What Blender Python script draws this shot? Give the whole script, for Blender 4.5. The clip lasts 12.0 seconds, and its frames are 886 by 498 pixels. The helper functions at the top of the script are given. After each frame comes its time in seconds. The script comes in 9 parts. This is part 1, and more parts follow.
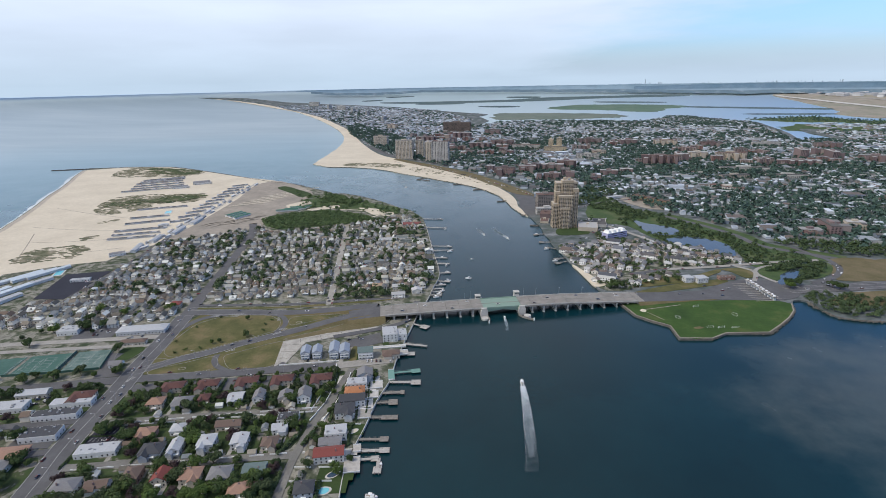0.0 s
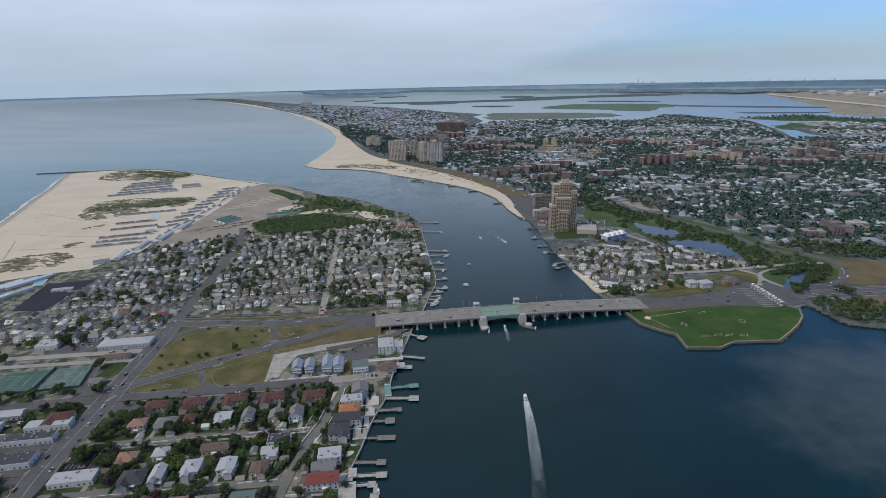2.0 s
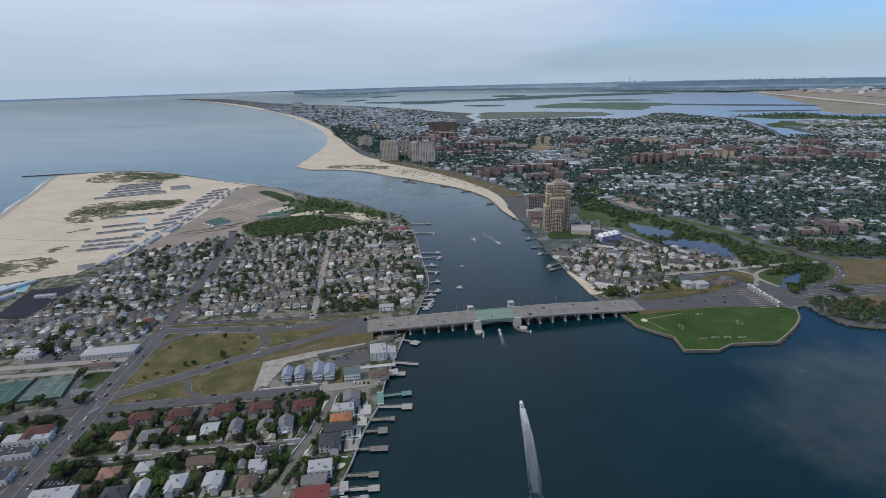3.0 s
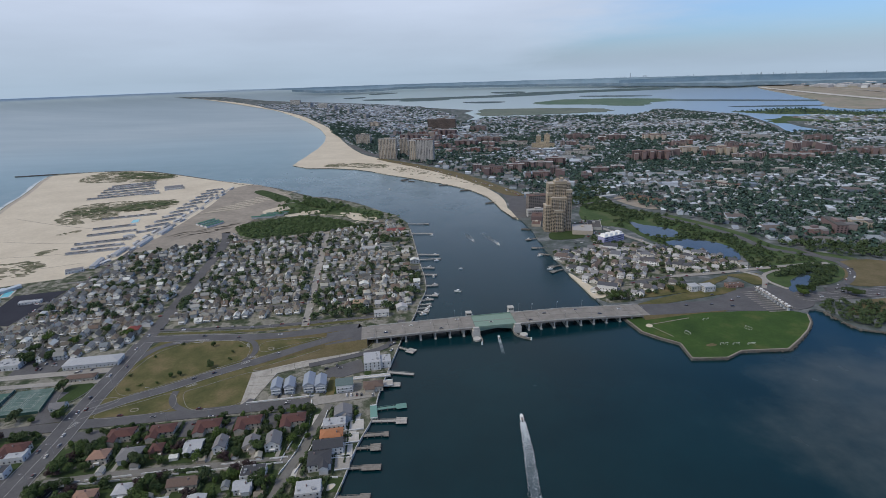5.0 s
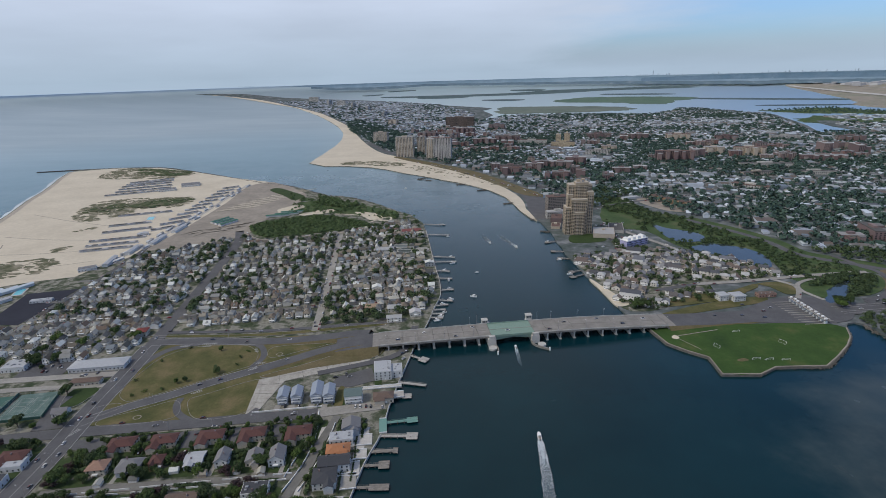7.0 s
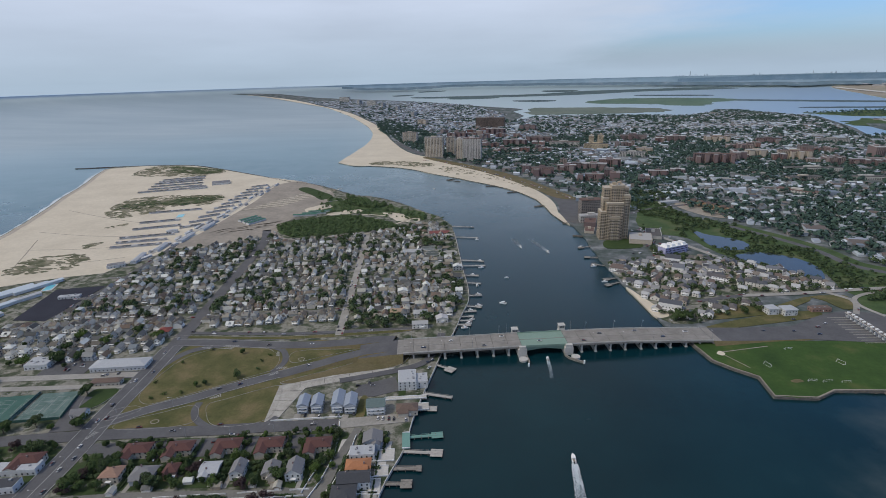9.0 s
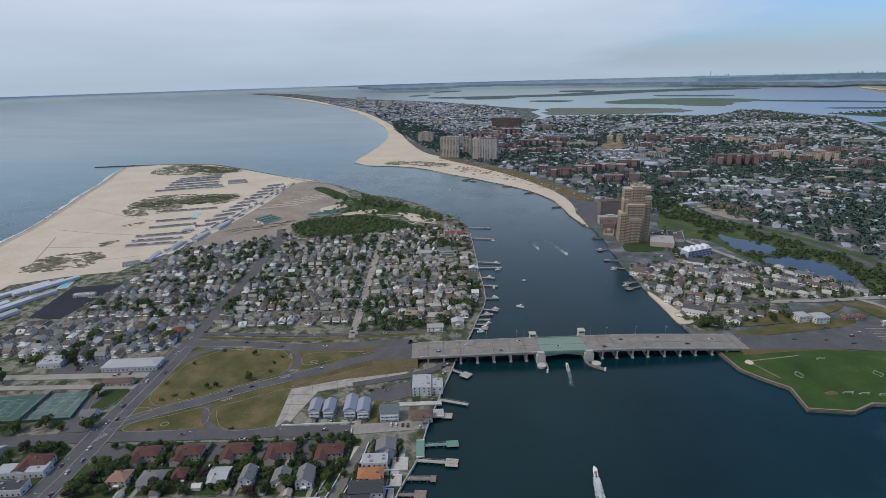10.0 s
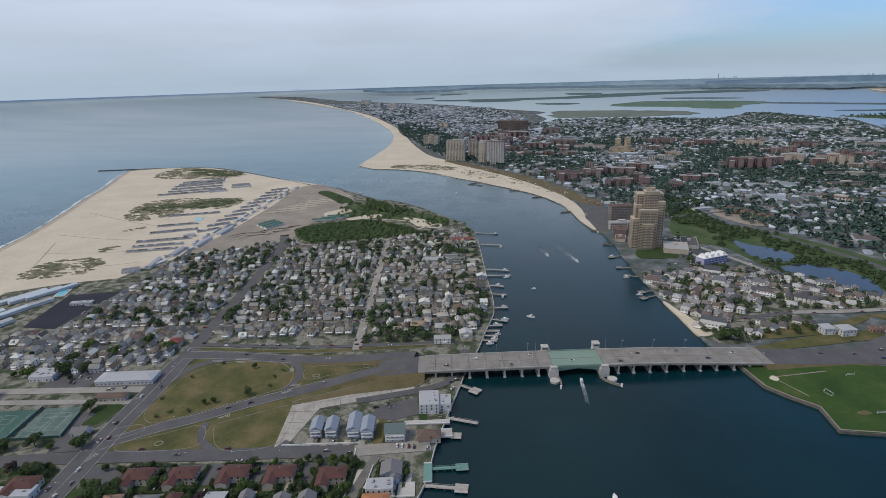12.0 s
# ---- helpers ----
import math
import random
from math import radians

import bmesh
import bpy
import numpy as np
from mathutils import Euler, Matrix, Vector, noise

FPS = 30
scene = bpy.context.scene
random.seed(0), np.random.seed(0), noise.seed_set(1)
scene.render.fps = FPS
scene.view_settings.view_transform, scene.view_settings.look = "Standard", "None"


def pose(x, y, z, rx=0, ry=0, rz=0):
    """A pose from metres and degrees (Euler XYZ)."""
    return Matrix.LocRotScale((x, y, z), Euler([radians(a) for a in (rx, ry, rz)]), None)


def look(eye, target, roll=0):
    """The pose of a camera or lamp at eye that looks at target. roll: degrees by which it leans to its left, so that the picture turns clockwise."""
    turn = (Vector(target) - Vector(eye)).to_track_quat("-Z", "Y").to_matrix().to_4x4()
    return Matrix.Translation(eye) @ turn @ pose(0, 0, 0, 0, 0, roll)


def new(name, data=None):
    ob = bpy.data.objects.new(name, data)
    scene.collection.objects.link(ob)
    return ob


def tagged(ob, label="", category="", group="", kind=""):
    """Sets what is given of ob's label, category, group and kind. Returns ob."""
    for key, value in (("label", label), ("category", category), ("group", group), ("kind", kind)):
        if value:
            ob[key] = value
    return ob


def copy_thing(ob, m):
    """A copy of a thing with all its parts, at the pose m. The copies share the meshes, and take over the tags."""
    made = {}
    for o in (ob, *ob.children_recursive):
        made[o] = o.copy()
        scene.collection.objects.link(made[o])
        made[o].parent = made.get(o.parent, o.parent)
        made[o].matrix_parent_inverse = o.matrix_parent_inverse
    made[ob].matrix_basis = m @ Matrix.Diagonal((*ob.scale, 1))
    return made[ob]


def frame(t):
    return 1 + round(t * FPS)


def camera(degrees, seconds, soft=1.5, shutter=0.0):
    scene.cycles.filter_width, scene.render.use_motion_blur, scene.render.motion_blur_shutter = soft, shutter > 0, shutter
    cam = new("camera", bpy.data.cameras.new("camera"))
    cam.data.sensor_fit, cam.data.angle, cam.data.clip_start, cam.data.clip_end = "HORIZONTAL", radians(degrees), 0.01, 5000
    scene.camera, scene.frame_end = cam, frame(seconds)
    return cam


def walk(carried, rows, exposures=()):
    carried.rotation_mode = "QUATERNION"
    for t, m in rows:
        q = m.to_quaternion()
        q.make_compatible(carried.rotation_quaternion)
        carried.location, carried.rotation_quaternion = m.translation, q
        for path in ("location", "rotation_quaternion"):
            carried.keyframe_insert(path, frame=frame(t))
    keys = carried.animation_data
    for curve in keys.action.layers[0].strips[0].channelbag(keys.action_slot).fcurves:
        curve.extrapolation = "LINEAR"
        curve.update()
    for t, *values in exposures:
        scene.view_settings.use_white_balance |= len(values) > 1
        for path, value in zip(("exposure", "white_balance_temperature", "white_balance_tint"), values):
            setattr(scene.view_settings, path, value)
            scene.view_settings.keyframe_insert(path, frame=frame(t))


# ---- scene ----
cam = camera(80.4, 12.0, soft=0.6)
PATH = [
    (0, (1.745, -9.499, 270.104), (1.734, -7.595, 269.49), -1.1),
    (0.5, (1.011, -2.663, 270.201), (0.998, -0.76, 269.587), -1.2),
    (1, (-0.086, 4.224, 270.42), (-0.101, 6.127, 269.805), -1.2),
    (1.5, (-1.535, 10.307, 270.302), (-1.542, 12.211, 269.688), -1.3),
    (2, (-2.503, 15.711, 270.657), (-2.489, 17.614, 270.042), -1.3),
    (2.5, (-2.465, 22.349, 270.729), (-2.439, 24.251, 270.112), -1.4),
    (3, (-2.04, 28.323, 270.716), (-2.0, 30.225, 270.098), -1.5),
    (5, (2.739, 52.281, 270.442), (2.777, 54.18, 269.813), -1.8),
    (5.5, (3.387, 58.779, 270.027), (3.408, 60.678, 269.398), -1.7),
    (6, (4.373, 64.366, 270.307), (4.375, 66.264, 269.677), -1.7),
    (6.5, (4.77, 70.647, 270.02), (4.757, 72.544, 269.388), -1.7),
    (7, (4.953, 76.832, 269.631), (4.926, 78.728, 268.996), -1.7),
    (9, (2.216, 101.432, 265.059), (2.086, 103.326, 264.43), -1.6),
    (9.5, (1.022, 107.914, 263.555), (0.865, 109.806, 262.926), -1.7),
    (10, (-0.782, 114.867, 261.716), (-0.967, 116.758, 261.09), -1.6),
    (10.5, (-2.045, 120.772, 260.269), (-2.249, 122.66, 259.644), -1.6),
    (11, (-3.746, 127.619, 260.233), (-3.952, 129.509, 259.611), -1.6),
    (11.5, (-4.795, 133.31, 260.594), (-5.0, 135.2, 259.974), -1.6),
    (12, (-5.937, 137.445, 260.445), (-6.14, 139.338, 259.829), -1.7),
]
EXPOSURES = [(0, 0.40, 6230, 10), (0.5, 0.2, 6190, 10), (1, 0.06, 6150, 10), (1.5, -0.02, 6120, 10), (3, -0.03, 6100, 10), (6.5, -0.05, 6150, 10), (9.5, -0.04, 6200, 10), (12, -0.03, 6280, 10)]
walk(cam, [(t, look(eye, target, roll)) for t, eye, target, roll in PATH], EXPOSURES)

# ---- sky, sun ----
world = bpy.data.worlds.new("world")
scene.world = world
world.use_nodes = True
wn, wl = world.node_tree.nodes, world.node_tree.links
wn.clear()
w_out = wn.new("ShaderNodeOutputWorld")
w_bg = wn.new("ShaderNodeBackground")
w_sky = wn.new("ShaderNodeTexSky")
w_sky.sky_type, w_sky.sun_disc = "NISHITA", False
w_sky.sun_elevation, w_sky.sun_rotation = radians(50), radians(250)
w_sky.dust_density, w_sky.air_density = 1.5, 1.0
w_scale = wn.new("ShaderNodeMix")
w_scale.data_type, w_scale.blend_type = "RGBA", "MULTIPLY"
w_scale.inputs[0].default_value = 1.0
w_scale.inputs[7].default_value = (0.088, 0.115, 0.158, 1)
wl.new(w_sky.outputs[0], w_scale.inputs[6])
w_co = wn.new("ShaderNodeTexCoord")
w_map = wn.new("ShaderNodeMapping")
w_map.inputs["Scale"].default_value = (1.6, 1.6, 9.0)
w_map.inputs["Rotation"].default_value = (0.0, 0.05, 0.3)
wl.new(w_co.outputs["Generated"], w_map.inputs[0])
w_noise = wn.new("ShaderNodeTexNoise")
w_noise.inputs["Scale"].default_value = 1.3
w_noise.inputs["Detail"].default_value = 6
w_noise.inputs["Roughness"].default_value = 0.55
wl.new(w_map.outputs[0], w_noise.inputs[0])
w_sep = wn.new("ShaderNodeSeparateXYZ")
wl.new(w_co.outputs["Generated"], w_sep.inputs[0])
# the cloud cover thins out towards +x
w_thin = wn.new("ShaderNodeMath")
w_thin.operation = "MULTIPLY_ADD"
w_thin.inputs[1].default_value, w_thin.inputs[2].default_value = -0.95, 0.34
wl.new(w_sep.outputs[0], w_thin.inputs[0])
w_sum = wn.new("ShaderNodeMath")
wl.new(w_noise.outputs[0], w_sum.inputs[0])
wl.new(w_thin.outputs[0], w_sum.inputs[1])
w_cov = wn.new("ShaderNodeMapRange")
w_cov.inputs[1].default_value, w_cov.inputs[2].default_value = 0.30, 0.70
w_cov.inputs[3].default_value, w_cov.inputs[4].default_value = 0.05, 0.97
w_cov.interpolation_type = "SMOOTHSTEP"
wl.new(w_sum.outputs[0], w_cov.inputs[0])
# cloud colour: greyer band low down, whiter above
w_low = wn.new("ShaderNodeMapRange")
w_low.inputs[1].default_value, w_low.inputs[2].default_value = 0.0, 0.12
wl.new(w_sep.outputs[2], w_low.inputs[0])
w_cloud = wn.new("ShaderNodeMix")
w_cloud.data_type = "RGBA"
w_cloud.inputs[6].default_value = (0.43, 0.525, 0.62, 1)
w_cloud.inputs[7].default_value = (0.605, 0.665, 0.775, 1)
wl.new(w_low.outputs[0], w_cloud.inputs[0])
# thicker and thinner cloud
w_folds = wn.new("ShaderNodeTexNoise")
w_folds.inputs["Scale"].default_value, w_folds.inputs["Detail"].default_value, w_folds.inputs["Roughness"].default_value = 2.2, 5, 0.5
wl.new(w_map.outputs[0], w_folds.inputs[0])
w_grey = wn.new("ShaderNodeMapRange")
w_grey.inputs[1].default_value, w_grey.inputs[2].default_value = 0.3, 0.7
w_grey.inputs[3].default_value, w_grey.inputs[4].default_value = 0.94, 1.06
wl.new(w_folds.outputs[0], w_grey.inputs[0])
w_fold = wn.new("ShaderNodeMix")
w_fold.data_type, w_fold.blend_type = "RGBA", "MULTIPLY"
w_fold.inputs[0].default_value = 1.0
wl.new(w_cloud.outputs[2], w_fold.inputs[6])
wl.new(w_grey.outputs[0], w_fold.inputs[7])
# overhead the cloud is a plain warm grey
w_top = wn.new("ShaderNodeMapRange")
w_top.inputs[1].default_value, w_top.inputs[2].default_value = 0.14, 0.45
wl.new(w_sep.outputs[2], w_top.inputs[0])
w_over = wn.new("ShaderNodeMix")
w_over.data_type = "RGBA"
w_over.inputs[7].default_value = (0.64, 0.605, 0.55, 1)
wl.new(w_top.outputs[0], w_over.inputs[0])
wl.new(w_fold.outputs[2], w_over.inputs[6])
w_mix = wn.new("ShaderNodeMix")
w_mix.data_type = "RGBA"
# low down the haze closes the sky
w_haze = wn.new("ShaderNodeMapRange")
w_haze.inputs[1].default_value, w_haze.inputs[2].default_value = 0.0, 0.06
w_haze.inputs[3].default_value, w_haze.inputs[4].default_value = 1.0, 0.0
wl.new(w_sep.outputs[2], w_haze.inputs[0])
w_max = wn.new("ShaderNodeMath")
w_max.operation = "MAXIMUM"
wl.new(w_cov.outputs[0], w_max.inputs[0])
wl.new(w_haze.outputs[0], w_max.inputs[1])
# higher up the cover breaks into blue
w_high = wn.new("ShaderNodeMapRange")
w_high.inputs[1].default_value, w_high.inputs[2].default_value = 0.16, 0.42
w_high.inputs[3].default_value, w_high.inputs[4].default_value = 1.0, 0.62
wl.new(w_sep.outputs[2], w_high.inputs[0])
w_break = wn.new("ShaderNodeMath")
w_break.operation = "MULTIPLY"
wl.new(w_max.outputs[0], w_break.inputs[0])
wl.new(w_high.outputs[0], w_break.inputs[1])
wl.new(w_break.outputs[0], w_mix.inputs[0])
wl.new(w_scale.outputs[2], w_mix.inputs[6])
wl.new(w_over.outputs[2], w_mix.inputs[7])
wl.new(w_mix.outputs[2], w_bg.inputs[0])
wl.new(w_bg.outputs[0], w_out.inputs[0])

sun_lamp = bpy.data.lights.new("sun", "SUN")
sun_lamp.energy, sun_lamp.angle, sun_lamp.color = 1.75, radians(10), (1.0, 0.87, 0.68)
sun = new("sun", sun_lamp)
sun.matrix_world = look((-600, -260, 850), (0, 0, 0))

# ---- materials ----


def nodes_of(name):
    m = bpy.data.materials.new(name)
    m.use_nodes = True
    n, l = m.node_tree.nodes, m.node_tree.links
    return m, n, l, n["Principled BSDF"]


def position_noise(n, l, scale, detail=4.0, rough=0.6):
    geo = n.new("ShaderNodeNewGeometry")
    t = n.new("ShaderNodeTexNoise")
    t.inputs["Scale"].default_value, t.inputs["Detail"].default_value, t.inputs["Roughness"].default_value = scale, detail, rough
    l.new(geo.outputs["Position"], t.inputs["Vector"])
    return t.outputs[0]


def ramp(n, l, source, stops, interp="LINEAR"):
    r = n.new("ShaderNodeValToRGB")
    r.color_ramp.interpolation = interp
    r.color_ramp.elements.remove(r.color_ramp.elements[1])
    r.color_ramp.elements[0].position, r.color_ramp.elements[0].color = stops[0][0], (*stops[0][1], 1)
    for p, c in stops[1:]:
        r.color_ramp.elements.new(p).color = (*c, 1)
    l.new(source, r.inputs[0])
    return r.outputs[0]


def blend(n, l, a, b, factor, mode="MIX"):
    x = n.new("ShaderNodeMix")
    x.data_type, x.blend_type = "RGBA", mode
    for i, v in ((0, factor), (6, a), (7, b)):
        if isinstance(v, (float, int)):
            x.inputs[i].default_value = v
        elif isinstance(v, tuple):
            x.inputs[i].default_value = (*v, 1)
        else:
            l.new(v, x.inputs[i])
    return x.outputs[2]


def bumped(n, l, p, source, strength, distance):
    b = n.new("ShaderNodeBump")
    b.inputs["Strength"].default_value, b.inputs["Distance"].default_value = strength, distance
    l.new(source, b.inputs["Height"])
    l.new(b.outputs[0], p.inputs["Normal"])


def surface(name, stops, big=0.02, fine=0.6, rough=0.9, bump=0.0, grain=0.35):
    """A ground or wall: colours of the stops in large patches, with a fine grain over them."""
    m, n, l, p = nodes_of(name)
    c = ramp(n, l, position_noise(n, l, big, 6), stops)
    f = position_noise(n, l, fine, 5, 0.7)
    g = ramp(n, l, f, [(0.25, (0.45, 0.45, 0.45)), (0.75, (1.35, 1.35, 1.35))])
    l.new(blend(n, l, c, g, grain, "MULTIPLY"), p.inputs["Base Color"])
    p.inputs["Roughness"].default_value = rough
    p.inputs["Specular IOR Level"].default_value = 0.25
    if bump:
        bumped(n, l, p, f, 0.6, bump)
    return m


def varied(name, colours, rough=0.85, island=False, fine=0.8, grain=0.3, spec=0.25):
    """One of the colours for each object (or each piece of a joined mesh), with weathering."""
    m, n, l, p = nodes_of(name)
    if island:
        source = n.new("ShaderNodeNewGeometry").outputs["Random Per Island"]
    else:
        source = n.new("ShaderNodeObjectInfo").outputs["Random"]
    k = len(colours)
    c = ramp(n, l, source, [(i / k, q) for i, q in enumerate(colours)], "CONSTANT")
    f = position_noise(n, l, fine, 5, 0.7)
    g = ramp(n, l, f, [(0.25, (0.5, 0.5, 0.5)), (0.75, (1.3, 1.3, 1.3))])
    l.new(blend(n, l, c, g, grain, "MULTIPLY"), p.inputs["Base Color"])
    p.inputs["Roughness"].default_value = rough
    p.inputs["Specular IOR Level"].default_value = spec
    return m


def plain(name, c, rough=0.6, metal=0.0, grain=0.25, fine=1.2):
    m, n, l, p = nodes_of(name)
    f = position_noise(n, l, fine, 4, 0.65)
    g = ramp(n, l, f, [(0.25, (0.6, 0.6, 0.6)), (0.75, (1.25, 1.25, 1.25))])
    l.new(blend(n, l, c, g, grain, "MULTIPLY"), p.inputs["Base Color"])
    p.inputs["Roughness"].default_value, p.inputs["Metallic"].default_value = rough, metal
    return m


def water_material():
    """Dark rippled water; far off, metallic by distance stands in for the sky mirrored at a grazing angle."""
    m, n, l, p = nodes_of("water")
    geo = n.new("ShaderNodeNewGeometry")
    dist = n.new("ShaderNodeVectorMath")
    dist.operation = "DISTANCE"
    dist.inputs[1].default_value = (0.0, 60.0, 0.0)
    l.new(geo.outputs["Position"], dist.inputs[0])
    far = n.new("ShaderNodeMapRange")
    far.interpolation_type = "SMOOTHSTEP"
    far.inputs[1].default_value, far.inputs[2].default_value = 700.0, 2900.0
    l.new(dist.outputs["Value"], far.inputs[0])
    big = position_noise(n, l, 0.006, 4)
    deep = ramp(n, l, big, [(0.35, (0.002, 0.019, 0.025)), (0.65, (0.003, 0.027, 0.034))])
    # bluer with distance: reflected sky painted into the deep colour
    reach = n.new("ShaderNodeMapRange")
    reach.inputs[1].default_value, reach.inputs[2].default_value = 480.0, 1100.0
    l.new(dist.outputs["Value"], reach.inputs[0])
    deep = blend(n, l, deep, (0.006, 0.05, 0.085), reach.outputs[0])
    # a shallow sandbank off the far bank
    bank = n.new("ShaderNodeVectorMath")
    bank.operation = "DISTANCE"
    bank.inputs[1].default_value = (405.0, 380.0, 0.0)
    l.new(geo.outputs["Position"], bank.inputs[0])
    shallow = n.new("ShaderNodeMapRange")
    shallow.interpolation_type = "SMOOTHSTEP"
    shallow.inputs[1].default_value, shallow.inputs[2].default_value = 170.0, 10.0
    drift = n.new("ShaderNodeMath")
    drift.operation = "MULTIPLY_ADD"
    drift.inputs[1].default_value = -260.0
    l.new(position_noise(n, l, 0.012, 6), drift.inputs[0])
    pushed = n.new("ShaderNodeMath")
    pushed.inputs[1].default_value = 130.0
    l.new(bank.outputs["Value"], pushed.inputs[0])
    l.new(pushed.outputs[0], drift.inputs[2])
    l.new(drift.outputs[0], shallow.inputs[0])
    deep = blend(n, l, deep, blend(n, l, (0.035, 0.062, 0.068), (0.085, 0.092, 0.078), position_noise(n, l, 0.02, 5)), shallow.outputs[0])
    # the sheen of the ruffled open sea is painted in long streaks; the smoother bay behind the town is painted paler
    sep = n.new("ShaderNodeSeparateXYZ")
    l.new(geo.outputs["Position"], sep.inputs[0])
    side = n.new("ShaderNodeMath")
    side.operation = "MULTIPLY_ADD"
    side.inputs[1].default_value = 0.16
    l.new(sep.outputs[1], side.inputs[0])
    l.new(sep.outputs[0], side.inputs[2])
    bay = n.new("ShaderNodeMapRange")
    bay.inputs[1].default_value, bay.inputs[2].default_value = -250.0, 350.0
    l.new(side.outputs[0], bay.inputs[0])
    streak = n.new("ShaderNodeMapping")
    streak.inputs["Scale"].default_value, streak.inputs["Rotation"].default_value = (0.0011, 0.0042, 0.001), (0, 0, -0.35)
    l.new(geo.outputs["Position"], streak.inputs[0])
    sheen_noise = n.new("ShaderNodeTexNoise")
    sheen_noise.inputs["Scale"].default_value, sheen_noise.inputs["Detail"].default_value, sheen_noise.inputs["Roughness"].default_value = 1.0, 5, 0.6
    l.new(streak.outputs[0], sheen_noise.inputs[0])
    sea = ramp(n, l, sheen_noise.outputs[0], [(0.3, (0.43, 0.525, 0.545)), (0.5, (0.49, 0.58, 0.595)), (0.7, (0.56, 0.64, 0.645))])
    # nearer in, the painted sea reflection is tinted blue
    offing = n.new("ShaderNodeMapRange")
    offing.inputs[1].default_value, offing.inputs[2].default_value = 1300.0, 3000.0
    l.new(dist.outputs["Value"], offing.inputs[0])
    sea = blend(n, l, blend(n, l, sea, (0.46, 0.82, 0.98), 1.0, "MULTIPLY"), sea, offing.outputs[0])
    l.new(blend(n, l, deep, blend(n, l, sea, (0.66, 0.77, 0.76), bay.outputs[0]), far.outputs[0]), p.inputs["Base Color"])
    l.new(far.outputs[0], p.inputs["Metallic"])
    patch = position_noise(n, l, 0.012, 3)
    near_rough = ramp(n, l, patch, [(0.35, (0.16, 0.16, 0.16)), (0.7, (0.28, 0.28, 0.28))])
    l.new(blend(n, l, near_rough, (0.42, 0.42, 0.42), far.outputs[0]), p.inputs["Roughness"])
    p.inputs["IOR"].default_value = 1.33
    mp = n.new("ShaderNodeMapping")
    mp.inputs["Scale"].default_value, mp.inputs["Rotation"].default_value = (0.5, 0.17, 0.3), (0, 0, 0.5)
    l.new(geo.outputs["Position"], mp.inputs[0])
    t = n.new("ShaderNodeTexNoise")
    t.inputs["Scale"].default_value, t.inputs["Detail"].default_value, t.inputs["Roughness"].default_value = 1.0, 6, 0.6
    l.new(mp.outputs[0], t.inputs[0])
    bumped(n, l, p, t.outputs[0], 0.22, 0.35)
    return m


WATER = water_material()
SAND = surface("sand", [(0.3, (0.53, 0.47, 0.365)), (0.7, (0.63, 0.565, 0.445))], 0.012, 0.15, 0.95, 0.1, 0.2)
SAND_GREY = surface("packed sand", [(0.3, (0.25, 0.225, 0.19)), (0.7, (0.36, 0.32, 0.265))], 0.02, 0.12, 0.95, 0.1, 0.4)
SAND_DARK = surface("damp packed sand", [(0.3, (0.15, 0.135, 0.11)), (0.7, (0.23, 0.205, 0.17))], 0.03, 0.2, 0.95, 0.1, 0.4)
WET_SAND = surface("wet sand", [(0.3, (0.32, 0.275, 0.21)), (0.7, (0.42, 0.365, 0.285))], 0.02, 0.2, 0.5, 0.0, 0.3)
DUNE = surface("dune grass", [(0.36, (0.30, 0.27, 0.2)), (0.47, (0.19, 0.18, 0.12)), (0.62, (0.10, 0.108, 0.062))], 0.05, 0.35, 0.95, 0.3, 0.5)
DRY_GRASS = surface("dry grass", [(0.3, (0.068, 0.075, 0.026)), (0.48, (0.105, 0.103, 0.04)), (0.66, (0.165, 0.135, 0.066))], 0.045, 0.5, 0.95, 0.1, 0.45)
BROWN_GRASS = surface("brown grass", [(0.3, (0.11, 0.098, 0.045)), (0.7, (0.175, 0.14, 0.08))], 0.04, 0.5, 0.95, 0.1, 0.45)
FIELD = surface("field grass", [(0.3, (0.028, 0.06, 0.014)), (0.55, (0.045, 0.088, 0.019)), (0.72, (0.085, 0.105, 0.032))], 0.03, 0.3, 0.95, 0.1, 0.35)
LAWN = surface("lawn", [(0.3, (0.027, 0.05, 0.015)), (0.7, (0.052, 0.08, 0.025))], 0.06, 0.6, 0.95, 0.1, 0.4)
MARSH = surface("marsh grass", [(0.3, (0.042, 0.072, 0.026)), (0.5, (0.062, 0.10, 0.036)), (0.7, (0.105, 0.12, 0.058))], 0.03, 0.3, 0.95, 0.2, 0.4)
TOWN = surface("town ground", [(0.36, (0.04, 0.06, 0.028)), (0.47, (0.095, 0.105, 0.07)), (0.58, (0.26, 0.25, 0.21)), (0.72, (0.125, 0.125, 0.10))], 0.075, 0.3, 0.92, 0.0, 0.5)
# mainland ground, lightened and blued in its colour to stand in for haze
TOWN_HAZED = surface("haze-tinted town ground", [(0.34, (0.052, 0.075, 0.062)), (0.54, (0.125, 0.14, 0.14)), (0.68, (0.245, 0.255, 0.26))], 0.035, 0.15, 0.95, 0.0, 0.5)
# island greens have the blue-grey of distance haze mixed in
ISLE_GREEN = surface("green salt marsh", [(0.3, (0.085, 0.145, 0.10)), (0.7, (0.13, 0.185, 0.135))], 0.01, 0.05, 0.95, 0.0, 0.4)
ISLE_HAZED = surface("haze-tinted salt marsh", [(0.3, (0.07, 0.11, 0.115)), (0.7, (0.105, 0.145, 0.145))], 0.01, 0.05, 0.95, 0.0, 0.4)
